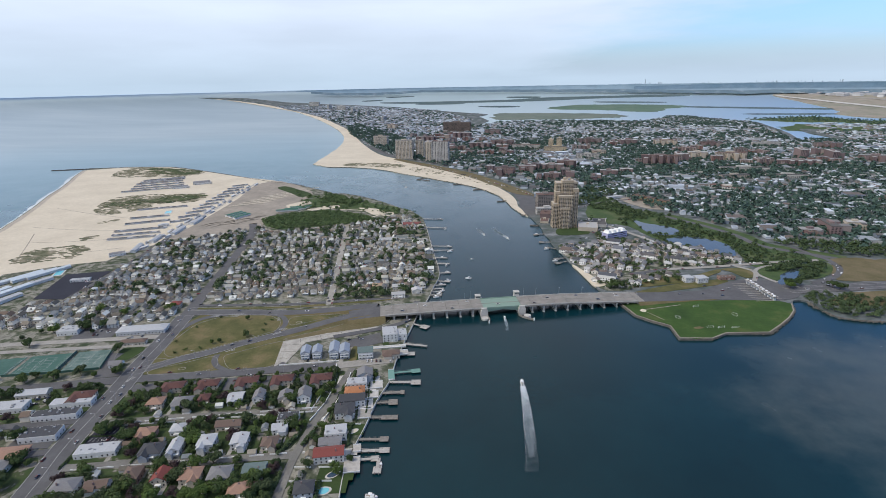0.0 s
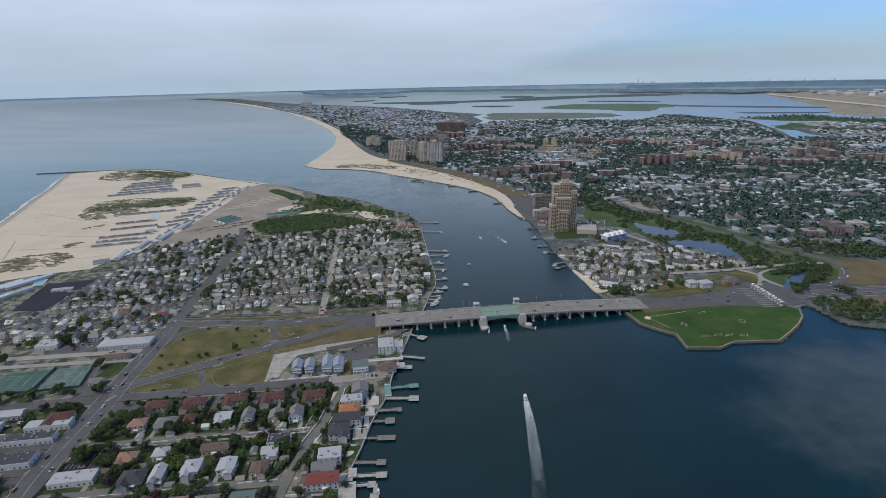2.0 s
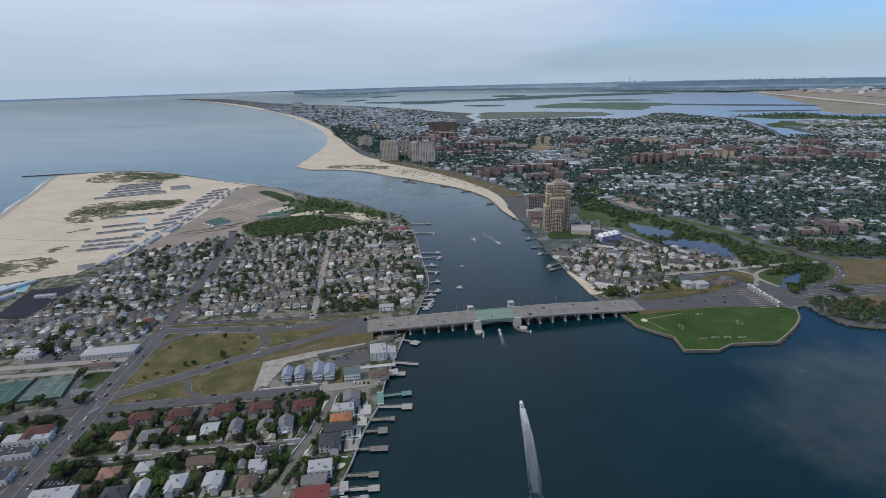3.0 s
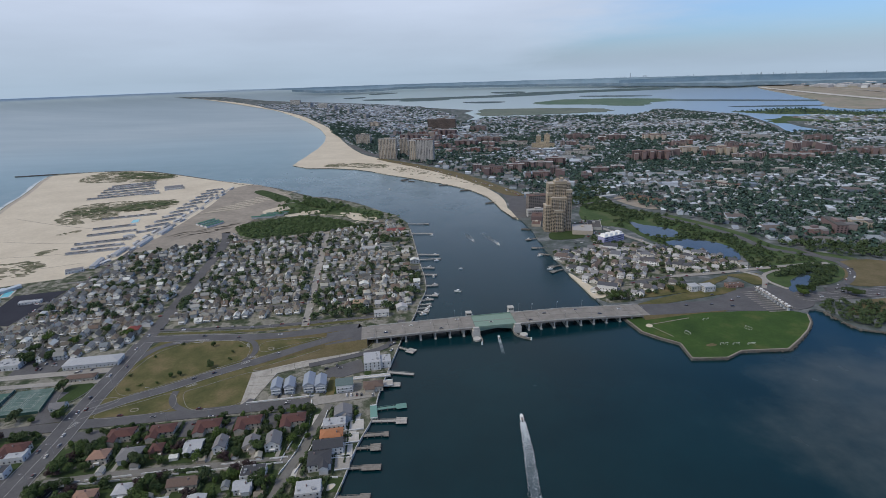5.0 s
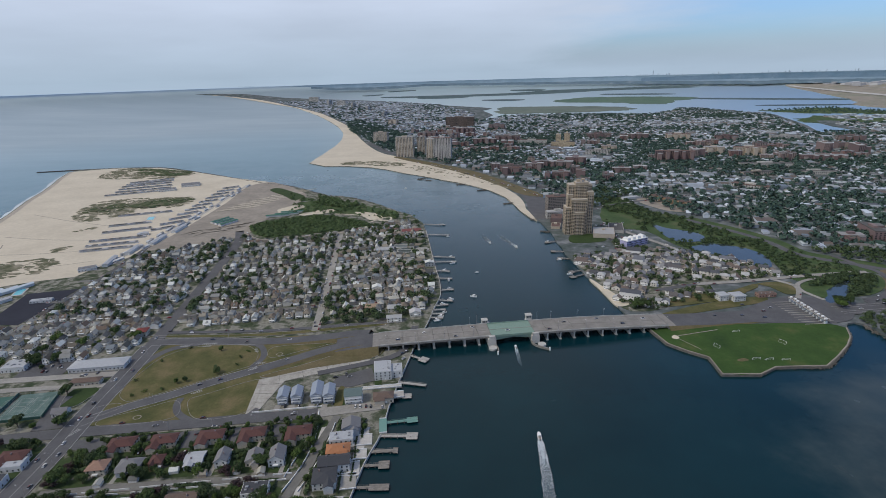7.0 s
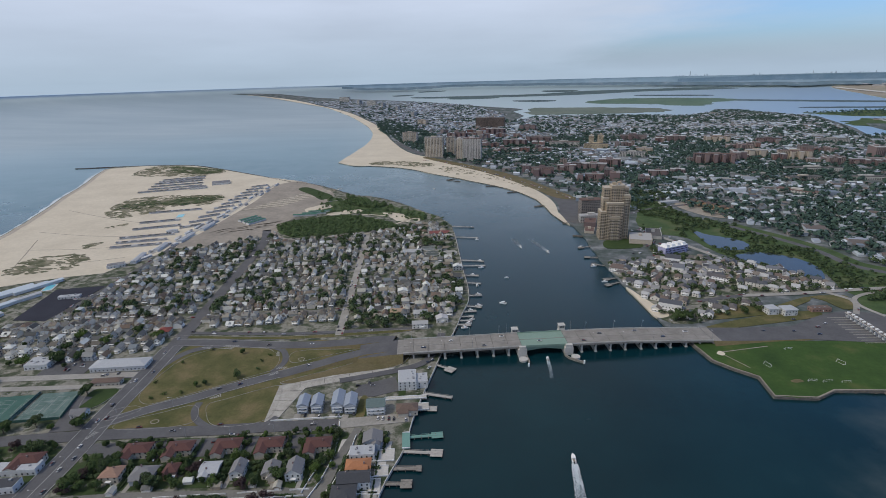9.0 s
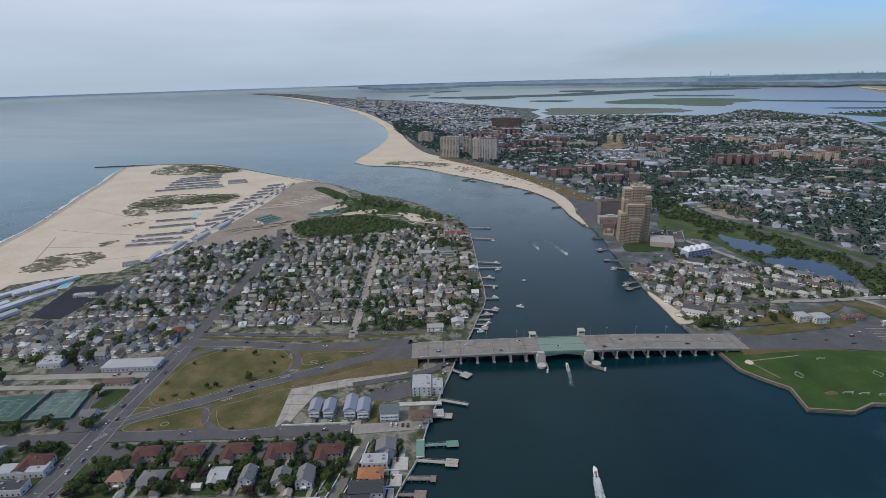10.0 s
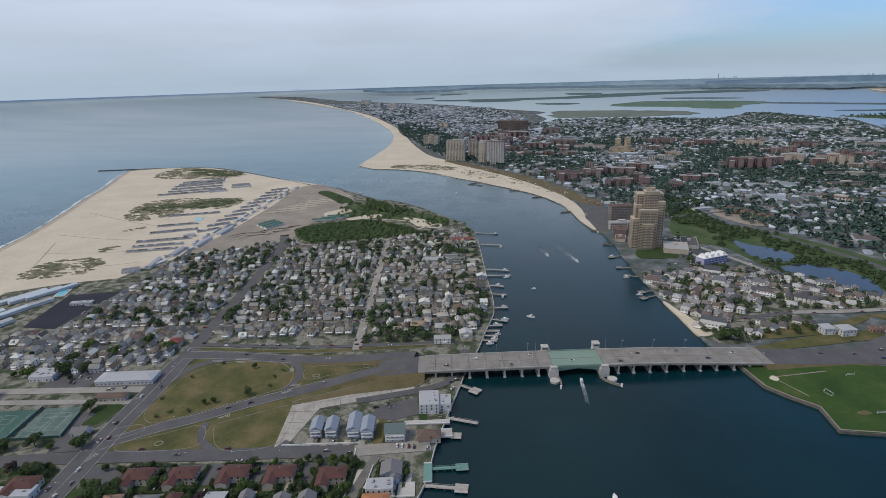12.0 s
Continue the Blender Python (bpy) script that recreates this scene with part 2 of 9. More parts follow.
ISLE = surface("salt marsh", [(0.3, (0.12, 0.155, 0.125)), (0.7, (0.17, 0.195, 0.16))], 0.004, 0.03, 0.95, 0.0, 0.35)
ASPHALT = surface("asphalt", [(0.3, (0.09, 0.09, 0.094)), (0.7, (0.13, 0.13, 0.134))], 0.05, 0.5, 0.9, 0.0, 0.3)
DARK_ASPHALT = surface("new asphalt", [(0.3, (0.022, 0.024, 0.036)), (0.7, (0.034, 0.036, 0.05))], 0.03, 0.4, 0.85, 0.0, 0.3)
PAVING = surface("concrete", [(0.3, (0.26, 0.25, 0.225)), (0.7, (0.37, 0.355, 0.32))], 0.06, 0.5, 0.9, 0.0, 0.35)
DECK = surface("bridge concrete", [(0.3, (0.20, 0.188, 0.168)), (0.7, (0.29, 0.275, 0.25))], 0.09, 0.35, 0.85, 0.0, 0.3)
PALE = surface("pale concrete", [(0.3, (0.42, 0.41, 0.375)), (0.7, (0.55, 0.53, 0.49))], 0.08, 0.6, 0.85, 0.0, 0.3)
ROCK = surface("rip-rap stone", [(0.3, (0.10, 0.095, 0.085)), (0.7, (0.2, 0.185, 0.16))], 0.3, 1.0, 0.9, 0.3, 0.6)
WHITE = plain("white paint", (0.78, 0.78, 0.76), 0.6, 0, 0.15)
LINE = plain("worn road paint", (0.38, 0.38, 0.36), 0.8, 0, 0.6, 0.4)
GLASS = plain("dark glass", (0.02, 0.028, 0.035), 0.08, 0, 0.1)
STEEL = plain("grey steel", (0.32, 0.33, 0.34), 0.5, 0.3)
GREEN_STEEL = plain("green steel grating", (0.20, 0.29, 0.235), 0.7, 0.0, 0.35, 0.5)
GREEN_PAINT = plain("sea green paint", (0.15, 0.29, 0.25), 0.7, 0, 0.3)
WOOD = surface("weathered timber", [(0.3, (0.19, 0.175, 0.15)), (0.7, (0.3, 0.28, 0.25))], 0.4, 2.0, 0.9, 0.0, 0.4)
PALE_WOOD = surface("pale timber", [(0.3, (0.36, 0.34, 0.31)), (0.7, (0.48, 0.46, 0.42))], 0.4, 2.0, 0.9, 0.0, 0.35)
BARK = plain("bark", (0.08, 0.06, 0.045), 0.95)
FOAM = plain("foam", (0.58, 0.63, 0.65), 0.8, 0, 0.5, 0.9)
POND = surface("pond water", [(0.35, (0.03, 0.045, 0.05)), (0.65, (0.05, 0.065, 0.066))], 0.02, 0.2, 0.06, 0.0, 0.2)
POND.node_tree.nodes["Principled BSDF"].inputs["Specular IOR Level"].default_value = 0.7
POOL = plain("pool water", (0.16, 0.5, 0.58), 0.15, 0, 0.1)
COURT = surface("court paint", [(0.3, (0.05, 0.115, 0.095)), (0.7, (0.075, 0.15, 0.125))], 0.05, 0.4, 0.85, 0.0, 0.4)
COURT_PALE = surface("worn court paint", [(0.35, (0.075, 0.13, 0.115)), (0.6, (0.14, 0.2, 0.18)), (0.75, (0.24, 0.28, 0.26))], 0.12, 0.6, 0.85, 0.0, 0.4)
TOWER_TAN = surface("tan brick", [(0.3, (0.40, 0.325, 0.23)), (0.7, (0.47, 0.39, 0.285))], 0.05, 0.4, 0.85, 0.0, 0.25)
BEIGE = surface("beige concrete", [(0.3, (0.44, 0.38, 0.31)), (0.7, (0.52, 0.46, 0.38))], 0.05, 0.3, 0.85, 0.0, 0.25)
BRICKS = [(0.215, 0.155, 0.15), (0.245, 0.185, 0.175), (0.185, 0.14, 0.14), (0.28, 0.235, 0.22)]
BRICK = varied("red brick", BRICKS, 0.9)
BRICK_FAR = varied("town brick", BRICKS + [(0.33, 0.27, 0.23), (0.25, 0.15, 0.13)], 0.9, True)
FLAT_FAR = varied("town roof felt", [(0.2, 0.2, 0.2), (0.34, 0.335, 0.33), (0.14, 0.135, 0.13), (0.42, 0.415, 0.405), (0.19, 0.14, 0.125)], 0.9, True)
FLAT_ROOF = varied("flat roof felt", [(0.18, 0.175, 0.17), (0.28, 0.275, 0.27), (0.11, 0.105, 0.10), (0.15, 0.10, 0.085), (0.4, 0.395, 0.385)], 0.9)
ROOFS = [(0.267, 0.269, 0.252), (0.107, 0.108, 0.103), (0.363, 0.363, 0.331), (0.182, 0.154, 0.121), (0.149, 0.152, 0.145), (0.491, 0.500, 0.462), (0.289, 0.263, 0.210), (0.192, 0.215, 0.226), (0.160, 0.122, 0.095), (0.091, 0.093, 0.089), (0.236, 0.225, 0.194), (0.619, 0.632, 0.588), (0.214, 0.187, 0.147), (0.138, 0.127, 0.105), (0.321, 0.324, 0.299), (0.406, 0.396, 0.341)]
WALLS = [(0.778, 0.745, 0.666), (0.670, 0.630, 0.539), (0.486, 0.473, 0.431), (0.756, 0.704, 0.598), (0.389, 0.410, 0.412), (0.821, 0.788, 0.715), (0.799, 0.777, 0.706), (0.454, 0.378, 0.294), (0.626, 0.588, 0.510), (0.756, 0.735, 0.676)]
ROOF = varied("shingle roof", ROOFS, 0.9)
WALL = varied("house siding", WALLS, 0.85, False, 1.5, 0.2)
# distance haze is put into these roof and wall colours as a blue shift
ROOF_HAZED = varied("haze-tinted town roofs", [(r * 0.87, g * 0.96, b * 1.1) for r, g, b in ROOFS] + [(0.44, 0.48, 0.54), (0.5, 0.55, 0.61), (0.35, 0.385, 0.44), (0.56, 0.61, 0.67), (0.31, 0.34, 0.39)], 0.9, True, 0.4)
WALL_HAZED = varied("haze-tinted town walls", [(0.487, 0.528, 0.567), (0.348, 0.365, 0.371), (0.244, 0.269, 0.294), (0.435, 0.451, 0.458), (0.226, 0.269, 0.327), (0.574, 0.629, 0.687), (0.296, 0.259, 0.240), (0.383, 0.403, 0.414), (0.522, 0.566, 0.621)], 0.9, True, 0.5)
ROOF_SHORE = varied("shore roofs", [(0.10, 0.105, 0.115), (0.17, 0.175, 0.185), (0.25, 0.25, 0.25), (0.13, 0.12, 0.115), (0.20, 0.175, 0.15), (0.34, 0.335, 0.325), (0.085, 0.088, 0.095), (0.44, 0.44, 0.43), (0.16, 0.125, 0.105)], 0.9, True, 0.5)
WALL_SHORE = varied("shore siding", [(0.74, 0.73, 0.70), (0.60, 0.57, 0.52), (0.44, 0.45, 0.46), (0.70, 0.67, 0.61), (0.78, 0.77, 0.75), (0.5, 0.43, 0.36)], 0.85, True, 0.8)
STREET = surface("street concrete", [(0.3, (0.145, 0.142, 0.13)), (0.7, (0.215, 0.21, 0.192))], 0.06, 0.5, 0.9, 0.0, 0.35)
CAR = varied("car paint", [(0.7, 0.7, 0.7), (0.03, 0.03, 0.035), (0.25, 0.26, 0.28), (0.62, 0.62, 0.6), (0.05, 0.07, 0.12), (0.12, 0.03, 0.03), (0.12, 0.12, 0.13)], 0.3, False, 1.0, 0.05, 0.5)
CAR_FAR = varied("parked car paint", [(0.7, 0.7, 0.7), (0.03, 0.03, 0.035), (0.25, 0.26, 0.28), (0.5, 0.5, 0.5), (0.08, 0.08, 0.1), (0.2, 0.04, 0.04)], 0.35, True, 1.0, 0.05, 0.5)
RUBBER = plain("rubber", (0.02, 0.02, 0.02), 0.9)


def leaf_material(name, colours, island):
    m, n, l, p = nodes_of(name)
    src = n.new("ShaderNodeNewGeometry").outputs["Random Per Island"] if island else n.new("ShaderNodeObjectInfo").outputs["Random"]
    k = len(colours)
    c = ramp(n, l, src, [((i + 0.5) / k, q) for i, q in enumerate(colours)])
    g = ramp(n, l, position_noise(n, l, 0.12, 5, 0.7), [(0.3, (0.55, 0.6, 0.5)), (0.7, (1.35, 1.3, 1.2))])
    l.new(blend(n, l, c, g, 0.8, "MULTIPLY"), p.inputs["Base Color"])
    p.inputs["Roughness"].default_value = 0.8
    p.inputs["Specular IOR Level"].default_value = 0.2
    return m


LEAF = leaf_material("leaves", [(0.042, 0.068, 0.027), (0.056, 0.088, 0.032), (0.072, 0.108, 0.037), (0.050, 0.070, 0.038), (0.080, 0.124, 0.034)], False)
YARD_GREEN = surface("garden ground", [(0.3, (0.03, 0.047, 0.018)), (0.5, (0.048, 0.075, 0.026)), (0.57, (0.06, 0.075, 0.036)), (0.62, (0.19, 0.18, 0.155)), (0.7, (0.26, 0.245, 0.21))], 0.075, 0.5, 0.95, 0.1, 0.35)
LEAF_DARK = plain("purple leaves", (0.045, 0.025, 0.025), 0.8, 0, 0.5, 0.5)
# greens of the far crowns carry a painted blue haze
LEAF_HAZED = leaf_material("haze-tinted town crowns", [(0.043, 0.080, 0.072), (0.058, 0.100, 0.084), (0.052, 0.090, 0.086), (0.073, 0.118, 0.096)], True)
LEAF_FAR = leaf_material("crowns", [(0.042, 0.068, 0.034), (0.058, 0.09, 0.04), (0.05, 0.076, 0.042), (0.078, 0.112, 0.05)], True)
SCRUB = leaf_material("scrub leaves", [(0.07, 0.115, 0.045), (0.09, 0.14, 0.055), (0.11, 0.15, 0.07), (0.08, 0.115, 0.055)], True)

# ---- geometry helpers ----
HUB = Vector((0.0, 60.0, 268.0))
FLAT, RIM = 2000.0, 4550.0


def shrink(x, y):
    """How much nearer a far place is drawn in: 1 up to FLAT metres, so that the land to the horizon fits inside RIM."""
    r = math.hypot(x - HUB.x, y - HUB.y)
    if r <= FLAT:
        return 1.0
    k = RIM - FLAT
    return (FLAT + k * (1 - math.exp(-(r - FLAT) / k))) / r


def laid(x, y, z=0.0):
    """A place of the plan on the gently rising far ground."""
    s = shrink(x, y)
    return (HUB.x + (x - HUB.x) * s, HUB.y + (y - HUB.y) * s, HUB.z + (z - HUB.z) * s)


def laid_all(v):
    """The same for an array of places."""
    v = np.asarray(v, float)
    d = v - np.array(HUB)
    r = np.maximum(np.hypot(d[:, 0], d[:, 1]), 1e-6)
    k = RIM - FLAT
    s = np.where(r <= FLAT, 1.0, (FLAT + k * (1 - np.exp(-np.maximum(r - FLAT, 0) / k))) / r)
    return np.array(HUB) + d * s[:, None]


def mesh_of(name, verts, faces, mats, slots=None, smooth=False):
    me = bpy.data.meshes.new(name)
    me.from_pydata([tuple(map(float, v)) for v in verts], [], [tuple(map(int, f)) for f in faces])
    for m in mats if isinstance(mats, (list, tuple)) else [mats]:
        me.materials.append(m)
    if slots is not None:
        me.polygons.foreach_set("material_index", np.asarray(slots, dtype=np.int32))
    if smooth:
        me.polygons.foreach_set("use_smooth", np.ones(len(me.polygons), dtype=bool))
    me.update()
    return me


def quad_mesh(name, v, mat):
    """A mesh of loose quads from an array of their corners, four by four."""
    me = bpy.data.meshes.new(name)
    n = len(v)
    me.vertices.add(n)
    me.vertices.foreach_set("co", np.asarray(v, dtype=np.float32).ravel())
    me.loops.add(n)
    me.loops.foreach_set("vertex_index", np.arange(n, dtype=np.int32))
    me.polygons.add(n // 4)
    me.polygons.foreach_set("loop_start", np.arange(0, n, 4, dtype=np.int32))
    me.materials.append(mat)
    me.update(calc_edges=True)
    return me


def piece(name, me, parent, m=None, label=""):
    ob = new(name, me)
    ob.parent = parent
    if m is not None:
        ob.matrix_basis = m
    return tagged(ob, label) if label else ob


def thing(name, m, label, category, group="", kind=""):
    ob = new(name)
    ob.empty_display_size = 1.0
    ob.matrix_basis = m
    return tagged(ob, label, category, group, kind)


class Shape:
    """Gathers boxes, prisms and other solids into one mesh."""

    def __init__(self):
        self.v, self.f = [], []

    def add(self, verts, faces):
        k = len(self.v)
        self.v += verts
        self.f += [tuple(i + k for i in q) for q in faces]
        return self

    def box(self, x0, y0, z0, x1, y1, z1, taper=0.0):
        t = taper
        v = [(x0, y0, z0), (x1, y0, z0), (x1, y1, z0), (x0, y1, z0), (x0 + t, y0 + t, z1), (x1 - t, y0 + t, z1), (x1 - t, y1 - t, z1), (x0 + t, y1 - t, z1)]
        return self.add(v, [(3, 2, 1, 0), (4, 5, 6, 7), (0, 1, 5, 4), (1, 2, 6, 5), (2, 3, 7, 6), (3, 0, 4, 7)])

    def tube(self, x, y, z0, z1, r0, r1=None, n=8):
        r1 = r0 if r1 is None else r1
        v = [(x + r * math.cos(a), y + r * math.sin(a), z) for z, r in ((z0, r0), (z1, r1)) for a in [2 * math.pi * i / n for i in range(n)]]
        f = [(i, (i + 1) % n, n + (i + 1) % n, n + i) for i in range(n)]
        return self.add(v, f + [tuple(range(n - 1, -1, -1)), tuple(range(n, 2 * n))])

    def beam(self, a, b, w, h):
        """A bar of width w and height h from a to b, its top along the line."""
        a, b = Vector(a), Vector(b)
        d = (b - a).normalized()
        s = d.cross(Vector((0, 0, 1)))
        s = (s.normalized() if s.length > 1e-4 else Vector((1, 0, 0))) * (w / 2)
        u = s.cross(d).normalized() * h
        v = [tuple(q) for q in (a - s - u, a + s - u, a + s, a - s, b - s - u, b + s - u, b + s, b - s)]
        return self.add(v, [(0, 1, 2, 3), (7, 6, 5, 4), (1, 0, 4, 5), (2, 1, 5, 6), (3, 2, 6, 7), (0, 3, 7, 4)])

    def mesh(self, name, mat, smooth=False):
        return mesh_of(name, self.v, self.f, mat, None, smooth)


def rounded(pts, n=4, closed=True, wobble=0.0, seed=3):
    """A smooth line through the points."""
    rng = random.Random(seed)
    p = [Vector((*q, 0)) for q in pts]
    out = []
    k = len(p)
    for i in range(k if closed else k - 1):
        a, b, c, d = (p[(i + j) % k] if closed else p[min(max(i + j, 0), k - 1)] for j in (-1, 0, 1, 2))
        for s in range(n):
            t = s / n
            q = 0.5 * ((2 * b) + (c - a) * t + (2 * a - 5 * b + 4 * c - d) * t * t + (3 * b - a - 3 * c + d) * t ** 3)
            w = wobble if s else 0.0
            out.append((q.x + rng.uniform(-w, w), q.y + rng.uniform(-w, w)))
    if not closed:
        out.append(tuple(pts[-1]))
    return out


def plate(name, pts, z, mat, label, category, thick=0.5, cut=0.0, kind="structure", parent=None):
    """A sheet of ground with a rim that goes down by thick. cut: spacing of extra edges, for sheets that reach far."""
    bm = bmesh.new()
    f = bm.faces.new([bm.verts.new((x, y, z)) for x, y in pts])
    if f.normal.z < 0 or sum(a[0] * b[1] - b[0] * a[1] for a, b in zip(pts, pts[1:] + pts[:1])) < 0:
        bmesh.ops.reverse_faces(bm, faces=[f])
    rim = bmesh.ops.extrude_edge_only(bm, edges=bm.edges[:])
    low = [v for v in rim["geom"] if isinstance(v, bmesh.types.BMVert)]
    bmesh.ops.translate(bm, verts=low, vec=(0, 0, -thick))
    bmesh.ops.recalc_face_normals(bm, faces=bm.faces[:])
    bmesh.ops.triangulate(bm, faces=bm.faces[:])
    if cut:
        xs, ys = [v.co.x for v in bm.verts], [v.co.y for v in bm.verts]
        for lo, hi, axis in ((min(xs), max(xs), 0), (min(ys), max(ys), 1)):
            c, step = lo + cut, cut
            while c < hi:
                no = (1, 0, 0) if axis == 0 else (0, 1, 0)
                bmesh.ops.bisect_plane(bm, geom=bm.verts[:] + bm.edges[:] + bm.faces[:], plane_co=(c, c, 0), plane_no=no)
                c += step
                step = cut * max(1.0, abs(c) / 2500.0)
        bmesh.ops.triangulate(bm, faces=bm.faces[:])
    for v in bm.verts:
        v.co = laid(*v.co)
    me = bpy.data.meshes.new(name)
    bm.to_mesh(me)
    bm.free()
    me.materials.append(mat)
    ob = new(name, me)
    ob.parent = parent
    return tagged(ob, label, category, "", kind)


def ribbon_mesh(name, pts, width, z, mat, thick=0.3, offset=0.0):
    """A road or strip along a line, width wide; offset moves it sideways (to the right of the line)."""
    v, f = [], []
    k = len(pts)
    for i, (x, y) in enumerate(pts):
        a, b = Vector(pts[max(i - 1, 0)]), Vector(pts[min(i + 1, k - 1)])
        d = (b - a).normalized()
        nx, ny = d.y, -d.x
        w = width[i] if isinstance(width, (list, tuple)) else width
        for s, h in ((-w / 2, z), (w / 2, z), (w / 2, z - thick), (-w / 2, z - thick)):
            v.append(laid(x + nx * (s + offset), y + ny * (s + offset), h))
    for i in range(k - 1):
        o = 4 * i
        f += [(o, o + 1, o + 5, o + 4), (o + 1, o + 2, o + 6, o + 5), (o + 3, o, o + 4, o + 7), (o + 2, o + 3, o + 7, o + 6)]
    f += [(0, 3, 2, 1), (4 * k - 4, 4 * k - 3, 4 * k - 2, 4 * k - 1)]
    return mesh_of(name, v, f, mat)


def ribbon(name, pts, width, z, mat, label, category="road", thick=0.3, offset=0.0, kind="structure"):
    return tagged(new(name, ribbon_mesh(name, pts, width, z, mat, thick, offset)), label, category, "", kind)


def inside(poly, x, y):
    """Which of the places lie inside the outline."""
    x, y = np.asarray(x, float), np.asarray(y, float)
    hit = np.zeros(x.shape, bool)
    for (ax, ay), (bx, by) in zip(poly, poly[1:] + poly[:1]):
        if ay != by:
            hit ^= ((ay > y) != (by > y)) & (x < (bx - ax) * (y - ay) / (by - ay) + ax)
    return hit


def off_line(line, x, y):
    """How far the places are from a line."""
    x, y = np.asarray(x, float), np.asarray(y, float)
    best = np.full(x.shape, 1e9)
    for (ax, ay), (bx, by) in zip(line, line[1:]):
        dx, dy = bx - ax, by - ay
        t = np.clip(((x - ax) * dx + (y - ay) * dy) / max(dx * dx + dy * dy, 1e-9), 0, 1)
        best = np.minimum(best, np.hypot(x - ax - t * dx, y - ay - t * dy))
    return best


TURN_GRID = radians(6.8)
EX, NY = Vector((math.cos(TURN_GRID), math.sin(TURN_GRID))), Vector((-math.sin(TURN_GRID), math.cos(TURN_GRID)))
JUNCTION = Vector((-305.0, 434.0))


def grid_to_plan(u, v):
    q = JUNCTION + EX * u + NY * v
    return q.x, q.y

# ---- water and land ----


def make_water():
    """The sea as rings round the channel; rising a little towards the rim."""
    radii = [0, 150, 400, 800, 1300, 2000] + [round(2000 * 1.06 ** k) for k in range(1, 41)]
    n, last = 128, len(radii) - 1
    v = [laid(HUB.x, HUB.y, 0)]
    for r in radii[1:]:
        v += [laid(HUB.x + r * math.cos(2 * math.pi * i / n), HUB.y + r * math.sin(2 * math.pi * i / n), 0) for i in range(n)]
    f = [(0, 1 + i, 1 + (i + 1) % n) for i in range(n)]
    for k in range(last - 1):
        a, b = 1 + k * n, 1 + (k + 1) * n
        f += [(a + i, b + i, b + (i + 1) % n, a + (i + 1) % n) for i in range(n)]
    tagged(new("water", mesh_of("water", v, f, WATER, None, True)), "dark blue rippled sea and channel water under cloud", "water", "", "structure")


make_water()

QUAY = [(-74, 277), (-75, 300), (-73, 323), (-67, 354), (-62, 389), (-53, 424), (-51, 457), (-44, 505), (-38, 540), (-34, 566), (-23, 613), (-17, 651), (-9, 694), (-11, 742), (-18, 797), (-30, 912), (-38, 985)]
SPIT = [(-45, 1034), (-68, 1088), (-104, 1134), (-159, 1206), (-233, 1277), (-292, 1308), (-406, 1423), (-500, 1480), (-614, 1568), (-664, 1607), (-797, 1704), (-937, 1790), (-1104, 1803), (-1222, 1786)]
OCEAN_EDGE = [(-1215, 1750), (-1150, 1600), (-1079, 1451), (-1031, 1329), (-947, 1143), (-894, 1014), (-867, 927), (-810, 740), (-745, 520), (-660, 200), (-580, -200), (-520, -700)]
WEST = rounded(QUAY, 3, False)[:-1] + rounded(SPIT, 4, False, 3.0)[:-1] + rounded(OCEAN_EDGE, 4, False, 2.0) + [(-60, -700), (-70, 100)]
plate("ground", WEST, 2.0, TOWN, "barrier island ground of yards, paving and patchy grass", "ground", 4.0)

FIELD_EDGE = [(216, 589), (223, 554), (236, 539), (252, 525), (250, 495), (284, 493), (305, 505), (329, 505), (353, 505), (376, 523), (398, 542), (414, 560), (424, 580)]
CREEK_BANK = [(432, 590), (441, 591), (450, 583), (447, 560), (452, 541), (465, 534), (485, 529), (560, 522), (700, 512), (1100, 500), (2200, 420), (4200, 300)]
EAST_SHORE = [(212, 606), (204, 627), (200, 675), (197, 712), (191, 735), (186, 795), (181, 838), (183, 870), (180, 903), (182, 939), (175, 1021), (162, 1045), (148, 1109), (143, 1163), (132, 1235), (104, 1304), (72, 1358), (30, 1410), (-16, 1458), (-48, 1497), (-116, 1562), (-173, 1630), (-231, 1682), (-309, 1717), (-384, 1729), (-450, 1798)]
EAST_OCEAN = [(-452, 1900), (-449, 2028), (-455, 2306), (-484, 2572), (-543, 2853), (-675, 3293), (-960, 4089), (-1427, 5198), (-2074, 6594), (-2819, 7947), (-3676, 9306), (-4368, 10270), (-5217, 11453)]
BAY_EDGE = [(-5000, 11600), (-3807, 10500), (-2296, 7900), (-1109, 6505), (-500, 5780), (-130, 5080), (170, 4600), (360, 4300), (270, 4070), (310, 3620), (200, 3230), (330, 3370), (480, 3450), (686, 3564), (992, 3455), (1172, 3343), (1414, 3508), (1547, 3743), (1681, 3689), (1771, 3274), (1842, 3154), (1772, 2925), (1627, 2502), (1515, 2251), (1618, 2225), (1681, 2279), (1701, 2453), (1800, 2700), (1880, 2640), (1960, 2520), (2150, 2480), (2900, 2500), (4200, 2600)]
EAST = FIELD_EDGE[::-1] + EAST_SHORE + rounded(EAST_OCEAN, 3, False, 2.0) + rounded(BAY_EDGE, 2, False, 4.0) + CREEK_BANK[::-1]
plate("ground", EAST, 2.0, TOWN_HAZED, "built-up mainland ground, green and grey", "ground", 4.0, 240.0)

